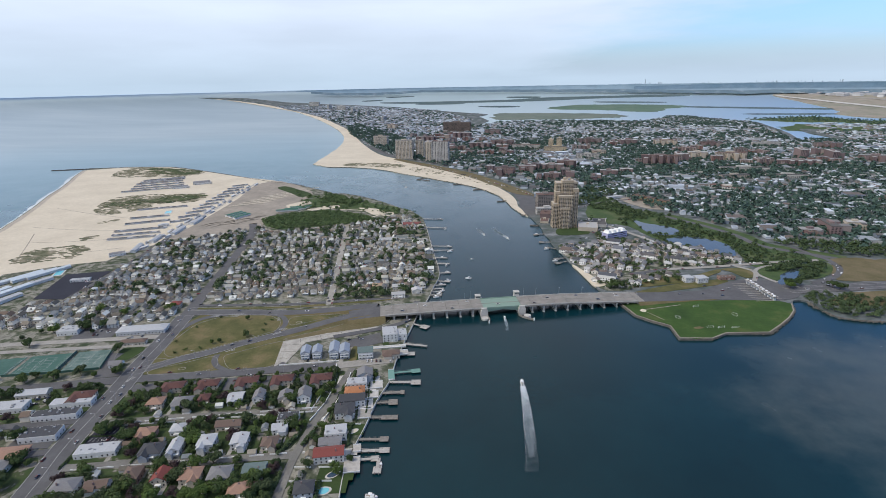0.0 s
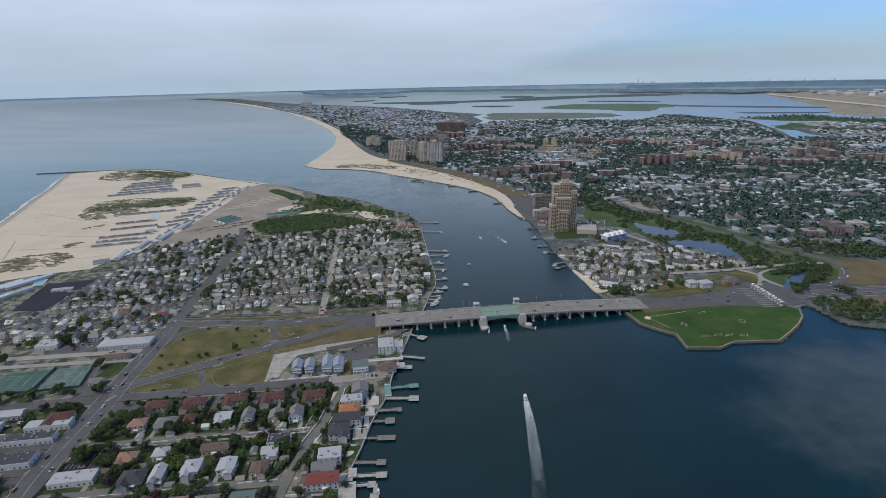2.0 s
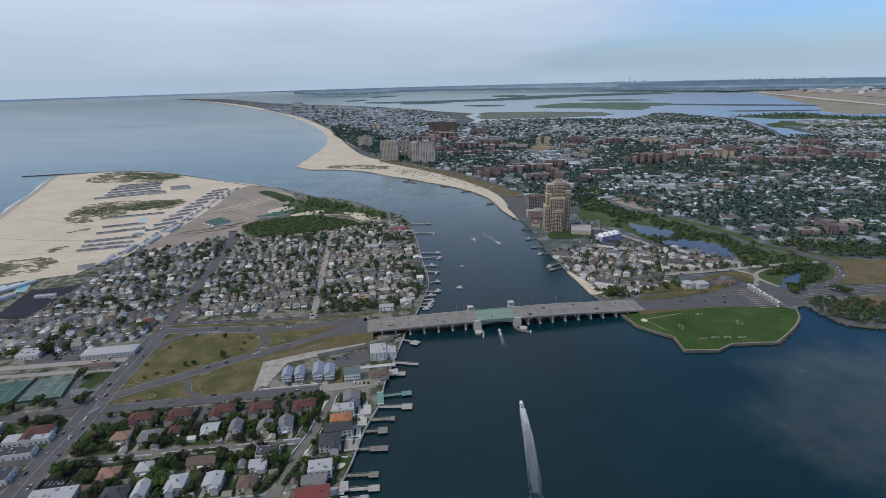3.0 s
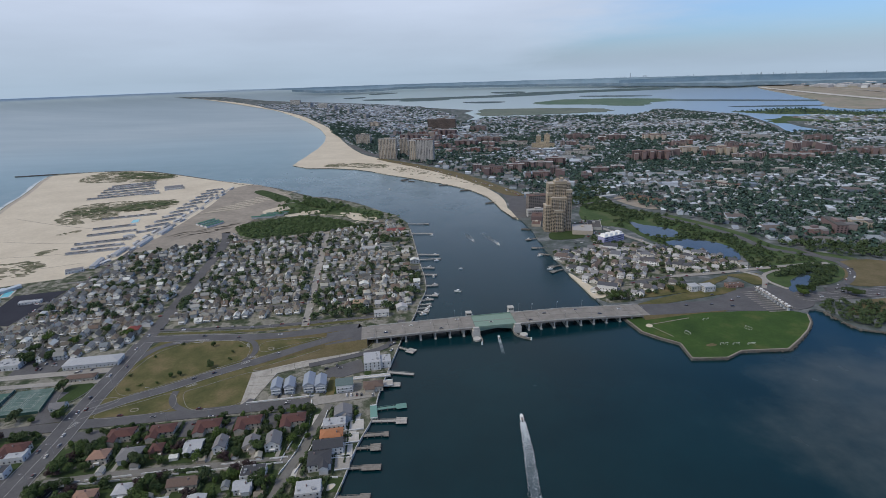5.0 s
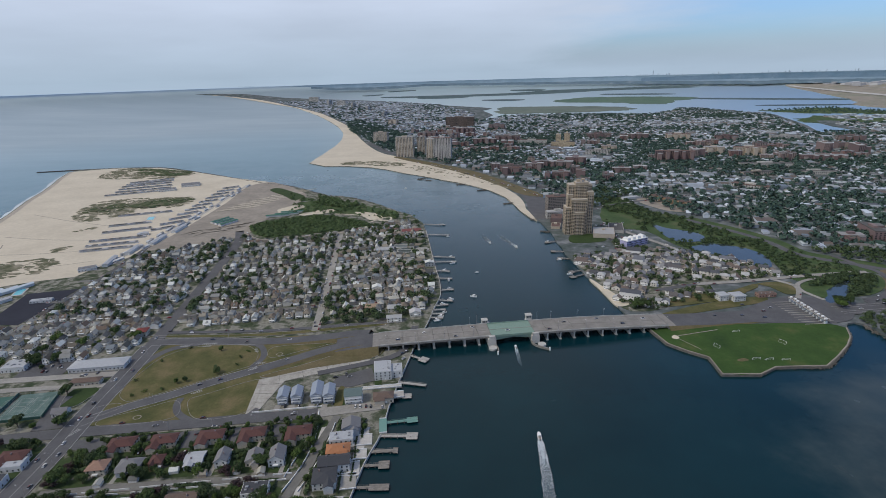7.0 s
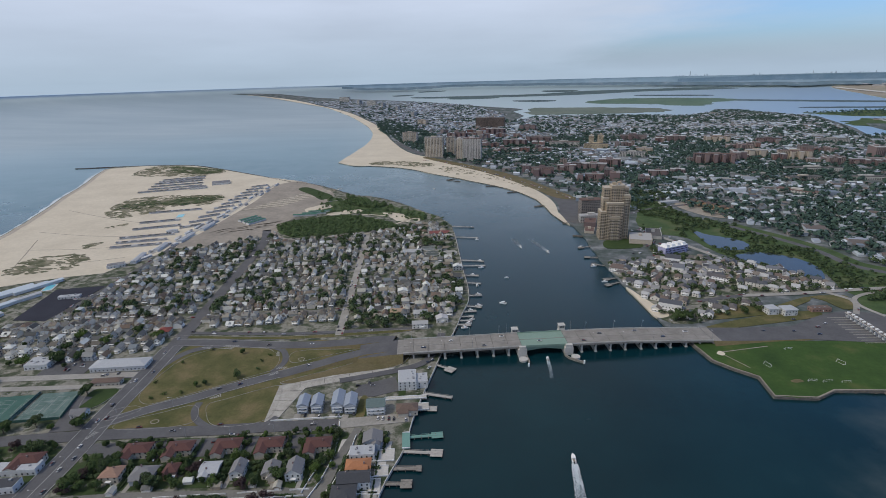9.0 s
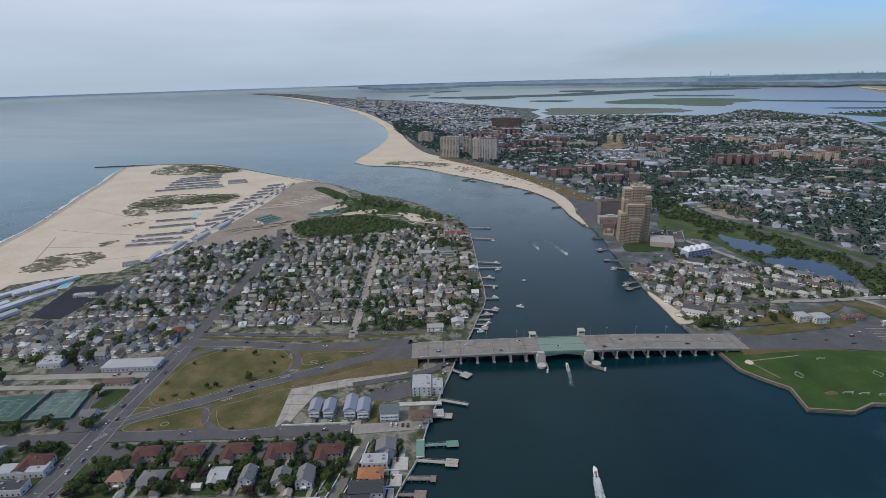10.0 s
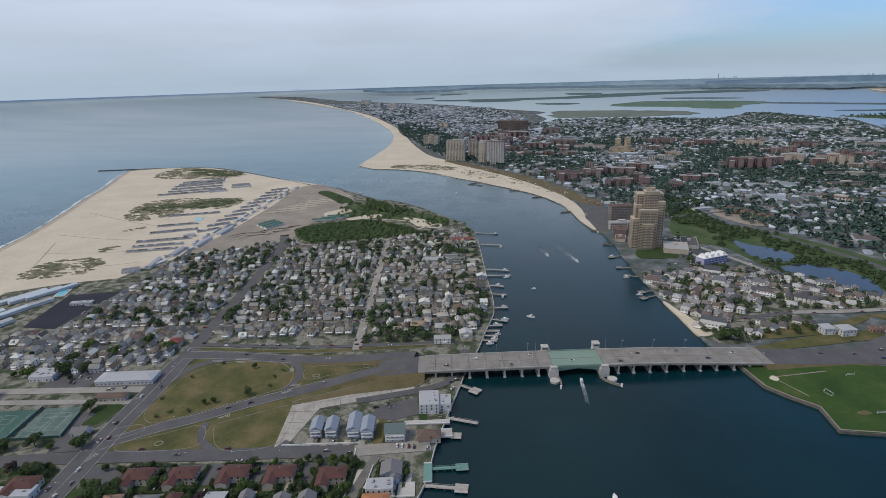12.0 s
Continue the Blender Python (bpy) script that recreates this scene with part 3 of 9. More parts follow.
ISLES = {
    "near": [(370, 3740), (390, 4220), (480, 4400), (830, 4320), (1280, 4060), (1270, 3780), (1090, 3700), (890, 3660), (510, 3690)],
    "pale": [(970, 4940), (1350, 5540), (1880, 5430), (2140, 5220), (2230, 4870), (1940, 4660), (1700, 4250), (1510, 4340), (1380, 4610)],
    "wood": [(1920, 3390), (2060, 3390), (2290, 3470), (2410, 3420), (2420, 3200), (2590, 2960), (2330, 2670), (2260, 2950), (2240, 3040), (2050, 3100), (1950, 3260)],
    "houses": [(1730, 2720), (1940, 2950), (2080, 2910), (2110, 2750), (2600, 2700), (2600, 2440), (1960, 2300), (1800, 2370), (1780, 2490), (1730, 2620)],
}
BARS = {
    "causeway": [(2250, 4920), (2690, 4570), (3130, 4200), (3420, 3920), (3320, 3810), (3030, 4070), (2580, 4390), (2170, 4750)],
    "strip": [(1810, 6250), (2350, 5890), (2280, 5700), (1740, 6010)],
    "long": [(-800, 7160), (-330, 7130), (630, 7180), (1040, 7430), (1520, 7910), (2340, 8060), (3250, 8160), (3430, 7510), (2920, 7320), (2090, 7210), (1290, 6740), (580, 6580), (-300, 6620), (-730, 6830)],
    "thin": [(-300, 6580), (240, 6620), (160, 6270), (-260, 6290)],
    "islet": [(380, 5680), (670, 5620), (780, 5480), (630, 5320), (420, 5450)],
}
SPECKS = {
    "west": [(-1190, 7910), (-940, 8180), (-910, 7770), (-1110, 7620)],
    "far west": [(-980, 9610), (-570, 9930), (-560, 9440), (-900, 9110)],
    "far": [(1020, 8520), (1470, 8370), (1330, 7780), (990, 7940)],
    "spit": [(2200, 3850), (2720, 3700), (2660, 3620), (2170, 3760)],
}
for group in (ISLES, BARS, SPECKS):
    for key, pts in group.items():
        mat = {"wood": MARSH, "houses": MARSH, "near": ISLE, "pale": ISLE_GREEN}.get(key, ISLE_HAZED)
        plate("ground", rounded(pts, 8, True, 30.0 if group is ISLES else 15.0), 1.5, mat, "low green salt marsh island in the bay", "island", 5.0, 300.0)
AIRFIELD = [(4320, 7090), (5120, 7760), (7160, 8230), (7000, 5200), (3050, 3330), (2650, 3560), (2870, 3870), (3170, 4510), (3580, 5420)]
plate("ground", rounded(AIRFIELD, 3, True, 25.0), 4.0, surface("airfield", [(0.3, (0.24, 0.22, 0.18)), (0.5, (0.30, 0.27, 0.22)), (0.7, (0.21, 0.22, 0.16))], 0.004, 0.02, 0.95), "flat airfield of dry grass and runways by the bay", "airfield", 16.0, 500.0)
ribbon("road", [(4330, 6990), (4180, 6690), (3640, 4860), (3330, 3720)], [70, 90, 100, 90], 6.0, PALE, "long pale runway on the airfield", "runway")
ribbon("road", [(4900, 7300), (4500, 5700), (4000, 4200)], 60, 6.0, PAVING, "pale taxiway on the airfield", "runway")


def hangars():
    """Pale sheds and terminals in rows at the far side of the airfield."""
    r = random.Random(12)
    sh = Shape()
    for _ in range(110):
        t, o = r.random(), abs(r.gauss(0, 0.5))
        x, y = 4750 + 1500 * o + 300 * t + r.uniform(-150, 150), 7250 - 2400 * t + r.uniform(-300, 300)
        w, d, h = r.uniform(50, 220), r.uniform(40, 90), r.uniform(12, 30)
        b = Shape().box(-w / 2, -d / 2, 0, w / 2, d / 2, h)
        c, q = math.cos(0.7), math.sin(0.7)
        sh.add([laid(x + c * p - q * k, y + q * p + c * k, 4 + z) for p, k, z in b.v], b.f)
    tagged(new("airport_sheds", sh.mesh("airport_sheds", varied("shed roofs", [(0.55, 0.55, 0.55), (0.4, 0.4, 0.41), (0.62, 0.62, 0.62), (0.3, 0.31, 0.33)], 0.9, True, 0.01))), "pale airport sheds and terminals beyond the runway", "sheds", "", "stuff")


hangars()

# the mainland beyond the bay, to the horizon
# the blue of distance haze is painted into these three base colours
HAZE_NEAR = surface("far shore with painted haze", [(0.32, (0.095, 0.15, 0.19)), (0.55, (0.13, 0.19, 0.23)), (0.72, (0.27, 0.325, 0.36))], 0.012, 0.03, 0.95, 0.0, 0.35)
HAZE = surface("distance with painted haze", [(0.35, (0.185, 0.27, 0.335)), (0.65, (0.245, 0.33, 0.40))], 0.006, 0.014, 0.95, 0.0, 0.25)
HAZE_HILL = surface("hills with painted haze", [(0.35, (0.105, 0.175, 0.24)), (0.65, (0.14, 0.21, 0.275))], 0.01, 0.03, 0.95, 0.0, 0.3)
FAR_EDGE = 20500.0


def shore_at(az):
    """How far off the far shore lies in each direction."""
    turns = (-0.36, -0.28, -0.20, -0.12, -0.03, 0.14, 0.28, 0.42, 0.5, 0.57, 1.45)
    away = (20400, 16500, 11700, 11000, 12800, 11600, 10800, 9600, 9000, 9300, 9300)
    return float(np.interp(az, turns, away)) + 420 * noise.noise((az * 30.0, 0.0, 0.0)) + 200 * noise.noise((az * 90.0, 3.0, 0.0))


def far_land(name, mat, az0, az1, inner, outer, crest, label, lift=0.0):
    """A band of low land along the horizon, beyond the bay, its back edge rising to a crest."""
    v, f = [], []
    n, rings = 360, 6
    for i in range(n + 1):
        az = az0 + (az1 - az0) * i / n
        near, back = inner(az), outer(az)
        for k in range(rings):
            r = near * (back / near) ** (k / (rings - 1))
            q = HUB + (Vector(laid(HUB.x + r * math.sin(az), HUB.y + r * math.cos(az), 0.0)) - HUB) * 0.99
            up = crest(az) * (k / (rings - 1)) ** 3
            v.append((q.x, q.y, q.z + lift + up))
    for i in range(n):
        for k in range(rings - 1):
            a = i * rings + k
            f.append((a, a + rings, a + rings + 1, a + 1))
    tagged(new(name, mesh_of(name, v, f, mat)), label, "distance", "", "structure")


def ragged(az, k):
    return 1.0 + 0.5 * noise.noise((az * 70.0, k, 0.0)) + 0.5 * noise.noise((az * 230.0, k, 4.0))


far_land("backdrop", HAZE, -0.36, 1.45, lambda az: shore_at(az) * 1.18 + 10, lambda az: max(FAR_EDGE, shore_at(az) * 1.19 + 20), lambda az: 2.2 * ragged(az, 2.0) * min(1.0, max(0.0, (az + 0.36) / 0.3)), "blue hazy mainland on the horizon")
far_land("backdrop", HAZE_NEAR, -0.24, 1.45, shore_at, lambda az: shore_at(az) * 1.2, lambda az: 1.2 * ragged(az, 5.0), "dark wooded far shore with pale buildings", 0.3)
far_land("backdrop", HAZE_HILL, 0.34, 1.45, lambda az: 12500.0, lambda az: 16500.0, lambda az: (9.0 + 3.0 * ragged(az, 8.0)) * min(1.0, (az - 0.34) / 0.16), "low blue wooded ridge in the haze", 0.6)

# ---- sand, grass and other ground cover ----
WEST_SAND_IN = [(-484, 1490), (-520, 1420), (-505, 1250), (-500, 1120), (-497, 1010), (-500, 930), (-516, 867), (-538, 826), (-546, 790), (-590, 776), (-618, 763), (-668, 733), (-640, 600), (-580, 380), (-480, -100), (-430, -700)]
sand_out = [(x + 3, y) for x, y in rounded(OCEAN_EDGE, 4, False, 2.0)]
plate("beach", sand_out + WEST_SAND_IN[::-1] + [(-614, 1566), (-797, 1700), (-937, 1785), (-1104, 1798)], 2.2, SAND, "wide pale sand beach with faint tracks", "beach", 3.0)
ribbon("beach", [(x + 6, y) for x, y in sand_out], 9.0, 2.26, WET_SAND, "damp sand along the surf", "beach")
LOTS = [(-484, 1485), (-430, 1440), (-345, 1330), (-330, 1240), (-360, 1130), (-372, 1060), (-362, 1000), (-400, 945), (-500, 905), (-502, 1010), (-505, 1250), (-522, 1420)]
plate("parking_lot", rounded(LOTS, 3), 2.3, SAND_GREY, "bare grey-brown overflow lot of packed sand", "ground")
DUNES = [
    [(-1034, 1619), (-1074, 1755), (-999, 1785), (-782, 1690), (-788, 1598), (-914, 1590)],
    [(-801, 1166), (-828, 1274), (-772, 1322), (-655, 1318), (-611, 1317), (-631, 1258), (-675, 1204), (-700, 1140), (-748, 1109)],
    [(-705, 784), (-721, 848), (-667, 876), (-624, 865), (-612, 819), (-637, 795)],
    [(-681, 919), (-653, 945), (-650, 929), (-667, 907)],
    [(-720, 1033), (-691, 1063), (-688, 1041)],
    [(-640, 1255), (-600, 1290), (-590, 1240), (-625, 1215)],
]


def tufts(name, pts, n, size, seed, mat, label, z=2.35):
    """Ragged low patches of grass, denser towards the middle of an outline, with sand between them."""
    r = random.Random(seed)
    poly = rounded(pts, 4)
    xs, ys = [q[0] for q in poly], [q[1] for q in poly]
    v, f = [], []
    k = 0
    for _ in range(n * 12):
        if k >= n:
            break
        x, y = r.uniform(min(xs), max(xs)), r.uniform(min(ys), max(ys))
        if not inside(poly, [x], [y])[0] or noise.noise((x * 0.03, y * 0.03, seed)) < r.uniform(-0.5, 0.25):
            continue
        k += 1
        s = r.uniform(0.4, 1.3) * size
        b = len(v)
        m = 8
        v += [(x + s * r.uniform(0.5, 1.2) * math.cos(6.283 * i / m) * 1.6, y + s * r.uniform(0.5, 1.2) * math.sin(6.283 * i / m), z) for i in range(m)] + [(x, y, z + r.uniform(0.3, 1.2))]
        f += [(b + i, b + (i + 1) % m, b + m) for i in range(m)]
    tagged(new(name, mesh_of(name, laid_all(v), f, mat)), label, "dune grass", "", "stuff")


for i, pts in enumerate(DUNES):
    area = abs(sum(a[0] * b[1] - b[0] * a[1] for a, b in zip(pts, pts[1:] + pts[:1]))) / 2
    tufts("dune_grass", pts, int(area / 32), 4.2, 50 + i, DUNE, "ragged olive dune grass on pale sand")

GREEN_DUNE = surface("green dune scrub", [(0.36, (0.16, 0.155, 0.10)), (0.47, (0.08, 0.10, 0.045)), (0.62, (0.045, 0.07, 0.03))], 0.06, 0.35, 0.95, 0.3, 0.5)
for i, (pts, n) in enumerate((([(-960, 1700), (-990, 1775), (-790, 1688), (-800, 1625), (-880, 1640)], 520), ([(-720, 1235), (-690, 1290), (-600, 1300), (-630, 1245), (-660, 1215)], 240), ([(-790, 1180), (-800, 1230), (-740, 1260), (-720, 1200)], 90), ([(-690, 1230), (-640, 1245), (-650, 1270), (-700, 1262)], 80))):
    tufts("dune_grass", pts, n, 4.4, 90 + i, GREEN_DUNE, "dark green scrub on the dune", 3.3)


def surf():
    """Broken white water along the ocean beach."""
    rng = random.Random(5)
    line = rounded(OCEAN_EDGE, 30, False)
    v, f = [], []
    for i, (x, y) in enumerate(line):
        wide = 5.0 + 9.0 * abs(noise.noise((x * 0.012, y * 0.012, 0.0))) + rng.uniform(0, 3)
        v += [(x + 2, y, 0.35), (x - wide, y - 0.3 * wide, 0.12)]
        if i and rng.random() < 0.93:
            f.append((2 * i - 2, 2 * i, 2 * i + 1, 2 * i - 1))
    tagged(new("surf", mesh_of("surf", v, f, FOAM)), "white surf breaking along the beach", "surf", "", "stuff")


surf()

E_SAND_IN = [(162, 1120), (166, 1180), (160, 1250), (142, 1328), (104, 1460), (52, 1604), (-35, 1728), (-156, 1874), (-255, 2037), (-377, 2433), (-524, 3003), (-707, 3551), (-1037, 4426), (-1560, 5517), (-2200, 6700), (-2900, 7980), (-4300, 10300)]
E_SAND_OUT = [(170, 1030), (162, 1045), (148, 1109), (143, 1163), (132, 1235), (104, 1304), (72, 1358), (30, 1410), (-16, 1458), (-48, 1497), (-116, 1562), (-173, 1630), (-231, 1682), (-309, 1717), (-384, 1729), (-450, 1798)]
plate("beach", E_SAND_OUT + rounded(EAST_OCEAN[:-1], 3, False, 2.0) + rounded(E_SAND_IN, 3, False)[::-1] + [(166, 1090)], 2.25, SAND, "long pale sand beach curving along the shore", "beach", 3.0, 300.0)
tufts("dune_grass", [(-330, 1745), (-230, 1715), (-165, 1690), (-120, 1720), (-200, 1790), (-320, 1800)], 260, 5.0, 77, DUNE, "low grassy patch on the sand spit")
tufts("dune_grass", [(-90, 1600), (-20, 1520), (60, 1450), (130, 1340), (150, 1345), (110, 1440), (20, 1570), (-80, 1690), (-130, 1690)], 130, 3.6, 78, DUNE, "strip of grass and bushes behind the beach")
plate("beach", rounded([(202, 646), (198, 672), (195, 700), (191, 730), (194, 731), (203, 702), (214, 668), (217, 650)], 3), 2.3, SAND, "narrow sandy strip below the houses", "beach", 2.0)

# interchange on the island side
GRASS = [
    ([(-297, 483), (-300, 500), (-298, 521), (-291, 550), (-266, 569), (-219, 571), (-203, 562), (-194, 550), (-193, 531), (-203, 522), (-228, 505), (-252, 489), (-275, 475), (-286, 473)], DRY_GRASS, "wide olive dry-grass island inside the ramp loop"),
    ([(-291, 447), (-265, 460), (-240, 472), (-229, 452), (-243, 443), (-286, 438)], DRY_GRASS, "wedge of dry grass beside the ramp"),
    ([(-229, 473), (-216, 482), (-180, 503), (-172, 494), (-168, 463), (-176, 450), (-199, 444), (-213, 447), (-222, 457)], DRY_GRASS, "rounded dry-grass patch inside the small loop"),
    ([(-178, 508), (-136, 532), (-100, 555), (-70, 562), (-66, 554), (-77, 537), (-120, 523), (-155, 509)], BROWN_GRASS, "brown grass bank below the ramp"),
    ([(-182, 565), (-130, 571), (-110, 576), (-150, 556), (-179, 543)], DRY_GRASS, "wedge of dry grass between the carriageways"),
    ([(-317, 592), (-203, 590), (-120, 601), (-78, 608), (-78, 614), (-203, 597), (-317, 597)], DRY_GRASS, "narrow grass verge along the houses"),
    ([(-308, 462), (-292, 470), (-284, 463), (-303, 449)], DRY_GRASS, "small triangle of dry grass at the junction"),
    ([(-346, 493), (-322, 494), (-326, 468), (-340, 466)], LAWN, "grass corner beside the courts"),
]
plate("lawn", rounded([(-303, 440), (-309, 470), (-310, 520), (-304, 560), (-285, 588), (-200, 586), (-120, 592), (-90, 578), (-66, 566), (-66, 548), (-80, 537), (-130, 524), (-176, 507), (-166, 480), (-166, 446), (-214, 441)], 2), 2.31, DRY_GRASS, "dry grass between the ramps", "grass", 0.25)
for pts, m, label in GRASS:
    plate("lawn", rounded(pts, 4), 2.35, m, label, "grass", 0.4)
plate("pavement", [(-177, 503), (-132, 521), (-77, 536), (-79, 526), (-124, 511), (-152, 500), (-162, 452), (-171, 450)], 2.4, surface("old concrete", [(0.35, (0.30, 0.285, 0.25)), (0.6, (0.42, 0.40, 0.355))], 0.12, 0.7, 0.9, 0.0, 0.4), "cracked pale concrete lot beside the ramp", "pavement", 0.4)

CRACK = plain("tarred joint", (0.07, 0.065, 0.06), 0.95)
for a, b in (((-170, 466), (-160, 466)), ((-173, 480), (-157, 480)), ((-176, 494), (-154, 496)), ((-160, 509), (-157, 499)), ((-140, 517), (-136, 506)), ((-118, 524), (-114, 514)), ((-97, 530), (-95, 520)), ((-152, 498), (-82, 524))):
    ribbon("road_marking", [a, b], 0.35, 2.43, CRACK, "dark tarred joint in old concrete", "joint", 0.02)

STREETS = []


def street(line, width, label="faded grey asphalt street", z=2.42, mat=None, smooth=3):
    pts = rounded(line, smooth, False) if len(line) > 2 else line
    STREETS.append((pts, width))
    return ribbon("road", pts, width, z, mat or ASPHALT, label)


AVENUE = [(-276, 150), (-290, 281), (-298, 328), (-301, 363), (-303, 405), (-306, 435), (-309, 466), (-312, 515), (-317, 574), (-324, 645), (-336, 746), (-346, 830), (-362, 940), (-385, 1010)]
street(AVENUE[:9], 21, "wide faded grey avenue with lane marks", 2.46)
street(AVENUE[8:], 15, "straight grey street between houses", 2.44)
street([(-700, 380), (-417, 415), (-310, 430), (-214, 439), (-161, 445), (-110, 450)], 13, "grey cross street", 2.45)
street([(-110, 450), (-54, 460)], 12, "pale concrete street end by the water", 2.43, PAVING)
street([(-620, 492), (-487, 505), (-417, 511), (-352, 517), (-309, 520)], 9, "pale concrete road between verges", 2.43, PAVING)
street([(-620, 472), (-474, 488), (-406, 494), (-318, 500)], 7, "pale concrete side road", 2.43, PAVING)
street([(-283, 363), (-235, 369), (-188, 372), (-141, 375), (-107, 378)], 8, "pale narrow side street", 2.42, STREET)
street([(-286, 309), (-231, 314), (-196, 316), (-145, 318), (-116, 320)], 8, "pale narrow side street", 2.42, STREET)
street([(-116, 150), (-116, 277), (-115, 318), (-109, 362), (-102, 386), (-98, 417), (-92, 445)], 6.5, "narrow waterfront street", 2.43, STREET)
street([(-420, 300), (-300, 330)], 8, "narrow side street", 2.41)
street([(-430, 352), (-302, 368)], 8, "narrow side street", 2.41)
RAMP = [(-306, 444), (-277, 465), (-249, 481), (-221, 500), (-184, 522), (-150, 542), (-118, 560), (-95, 566), (-72, 566)]
street(RAMP, 13, "curving grey ramp up to the bridge", 2.48, None, 5)
street([(-318, 581), (-271, 582), (-200, 578), (-131, 580), (-100, 580), (-73, 582)], 15, "grey carriageway leading to the bridge", 2.49, None, 5)
street([(-213, 574), (-196, 566), (-187, 545), (-192, 524)], 6, "short link between the carriageways", 2.5, None, 6)
street([(-312, 505), (-303, 545), (-290, 566), (-262, 577)], 8, "curving slip road round the grass", 2.47, None, 5)
street([(-238, 476), (-236, 464), (-228, 452), (-214, 443)], 6, "small curving slip road", 2.47, None, 6)
street([(-214, 443), (-190, 438), (-172, 444), (-163, 458)], 5, "kerb side lane", 2.44, None, 5)
street([(-124, 512), (-80, 528), (-56, 540), (-46, 552), (-42, 575), (-36, 606)], 8, "access road under the bridge end", 2.44, None, 5)
street([(-147, 600), (-172, 820), (-190, 975)], 9, "straight pale concrete street", 2.45, PAVING)
street([(-320, 604), (-203, 603), (-120, 612), (-60, 618)], 6, "frontage lane along the houses", 2.43)
street([(-372, 1000), (-330, 953), (-275, 962), (-190, 985), (-135, 1020)], 7, "sandy lane along the scrub", 2.43, SAND_GREY)
street([(-502, 640), (-500, 776), (-505, 860), (-512, 930)], 9, "street along the beach clubs", 2.43)
street([(-385, 1005), (-372, 1080), (-352, 1180), (-340, 1260), (-400, 1400), (-484, 1478)], 14, "worn grey-brown drive to the beach lots", 2.44, SAND_GREY)
for k in range(5):
    v = 212 + 74 * k
    if k < 4:
        street([grid_to_plan(-180, v), grid_to_plan(-20, v)], 7, "narrow street between small houses", 2.41, STREET)
    street([grid_to_plan(-8 - 1.0 * k, v), grid_to_plan(268 if k < 4 else 200, v)], 7, "narrow street between small houses", 2.41, STREET)

# lane lines
for o in (-9.0, -4.5, 4.5, 9.0):
    ribbon("road_marking", rounded([(443, 621), (569, 632), (900, 650)], 5, False), 0.4, 2.74, LINE, "white painted road line", "road marking", 0.02, o)
for line, offs in ((AVENUE[:9], (-10.1, 0.0, 10.1)), (RAMP, (-5.9, 5.9)), ([(-318, 581), (-271, 582), (-200, 578), (-131, 580), (-73, 582)], (-6.8, 6.8))):
    for o in offs:
        ribbon("road_marking", rounded(line, 5, False), 0.35, 2.53, LINE, "white painted road line", "road marking", 0.02, o)
for u, v, n in ((-262, 572, 7), (-196, 570, 4), (-190, 530, 4)):
    for i in range(n):
        ribbon("road_marking", [(u + 2.2 * i, v + 1.0), (u + 2.2 * i + 1.8, v + 5.0)], 0.7, 2.54, LINE, "white hatched road marking", "road marking", 0.02)

# lots, courts, park
plate("parking_lot", [(-354, 484), (-339, 482), (-341, 466), (-332, 467), (-316, 437), (-341, 433)], 2.36, ASPHALT, "grey lot between the courts and the avenue", "parking lot", 0.2)
for x, y in ((-262, 449), (-172, 550)):
    ribbon("path", [(x + 3.2 * math.cos(i * 0.5236), y + 2.6 * math.sin(i * 0.5236)) for i in range(13)], 0.7, 2.45, SAND_GREY, "small round planting bed in the grass", "flower bed", 0.1)
plate("parking_lot", [(-549, 634), (-569, 728), (-507, 742), (-507, 632)], 2.4, DARK_ASPHALT, "freshly sealed dark parking lot", "parking lot", 0.3)
plate("parking_lot", [(-288, 333), (-286, 360), (-254, 357), (-252, 337)], 2.4, DARK_ASPHALT, "dark sealed parking lot with white bays", "parking lot", 0.3)
for i in range(9):
    for y0 in (339, 350):
        ribbon("road_marking", [(-284 + 3.3 * i, y0), (-283.6 + 3.3 * i, y0 + 5)], 0.3, 2.44, LINE, "white parking bay line", "road marking", 0.02)
plate("tennis_court", [(-389, 486), (-356, 491), (-346, 452), (-382, 446)], 2.42, COURT_PALE, "worn pale green hard courts", "tennis court", 0.2)
plate("tennis_court", [(-433, 478), (-391, 485), (-384, 446), (-429, 441)], 2.42, COURT, "dark green hard courts", "tennis court", 0.2)
plate("tennis_court", [(-480, 470), (-437, 477), (-433, 441), (-478, 436)], 2.42, COURT, "dark green hard courts", "tennis court", 0.2)
SCRUB_EDGE = [(-379, 1053), (-348, 1072), (-309, 1093), (-259, 1114), (-196, 1080), (-141, 1034), (-181, 998), (-274, 975), (-326, 966), (-361, 1004)]
plate("lawn", rounded(SCRUB_EDGE, 4, True, 3), 2.4, MARSH, "rough green ground under the scrub", "grass", 0.3)
plate("lawn", rounded([(-395, 1340), (-300, 1255), (-230, 1225), (-160, 1170), (-100, 1115), (-120, 1075), (-240, 1130), (-330, 1150), (-345, 1240)], 4, True, 6), 2.35, MARSH, "green park ground with bare sandy patches", "grass", 0.3)
for pts in ([(-300, 1130), (-250, 1160), (-235, 1140), (-290, 1112)], [(-190, 1130), (-150, 1120), (-125, 1070), (-150, 1065), (-170, 1100)], [(-345, 1140), (-310, 1180), (-330, 1210), (-362, 1170)]):
    plate("beach", rounded(pts, 5, True, 3), 2.45, SAND, "bare sandy clearing in the park", "sand", 0.2)
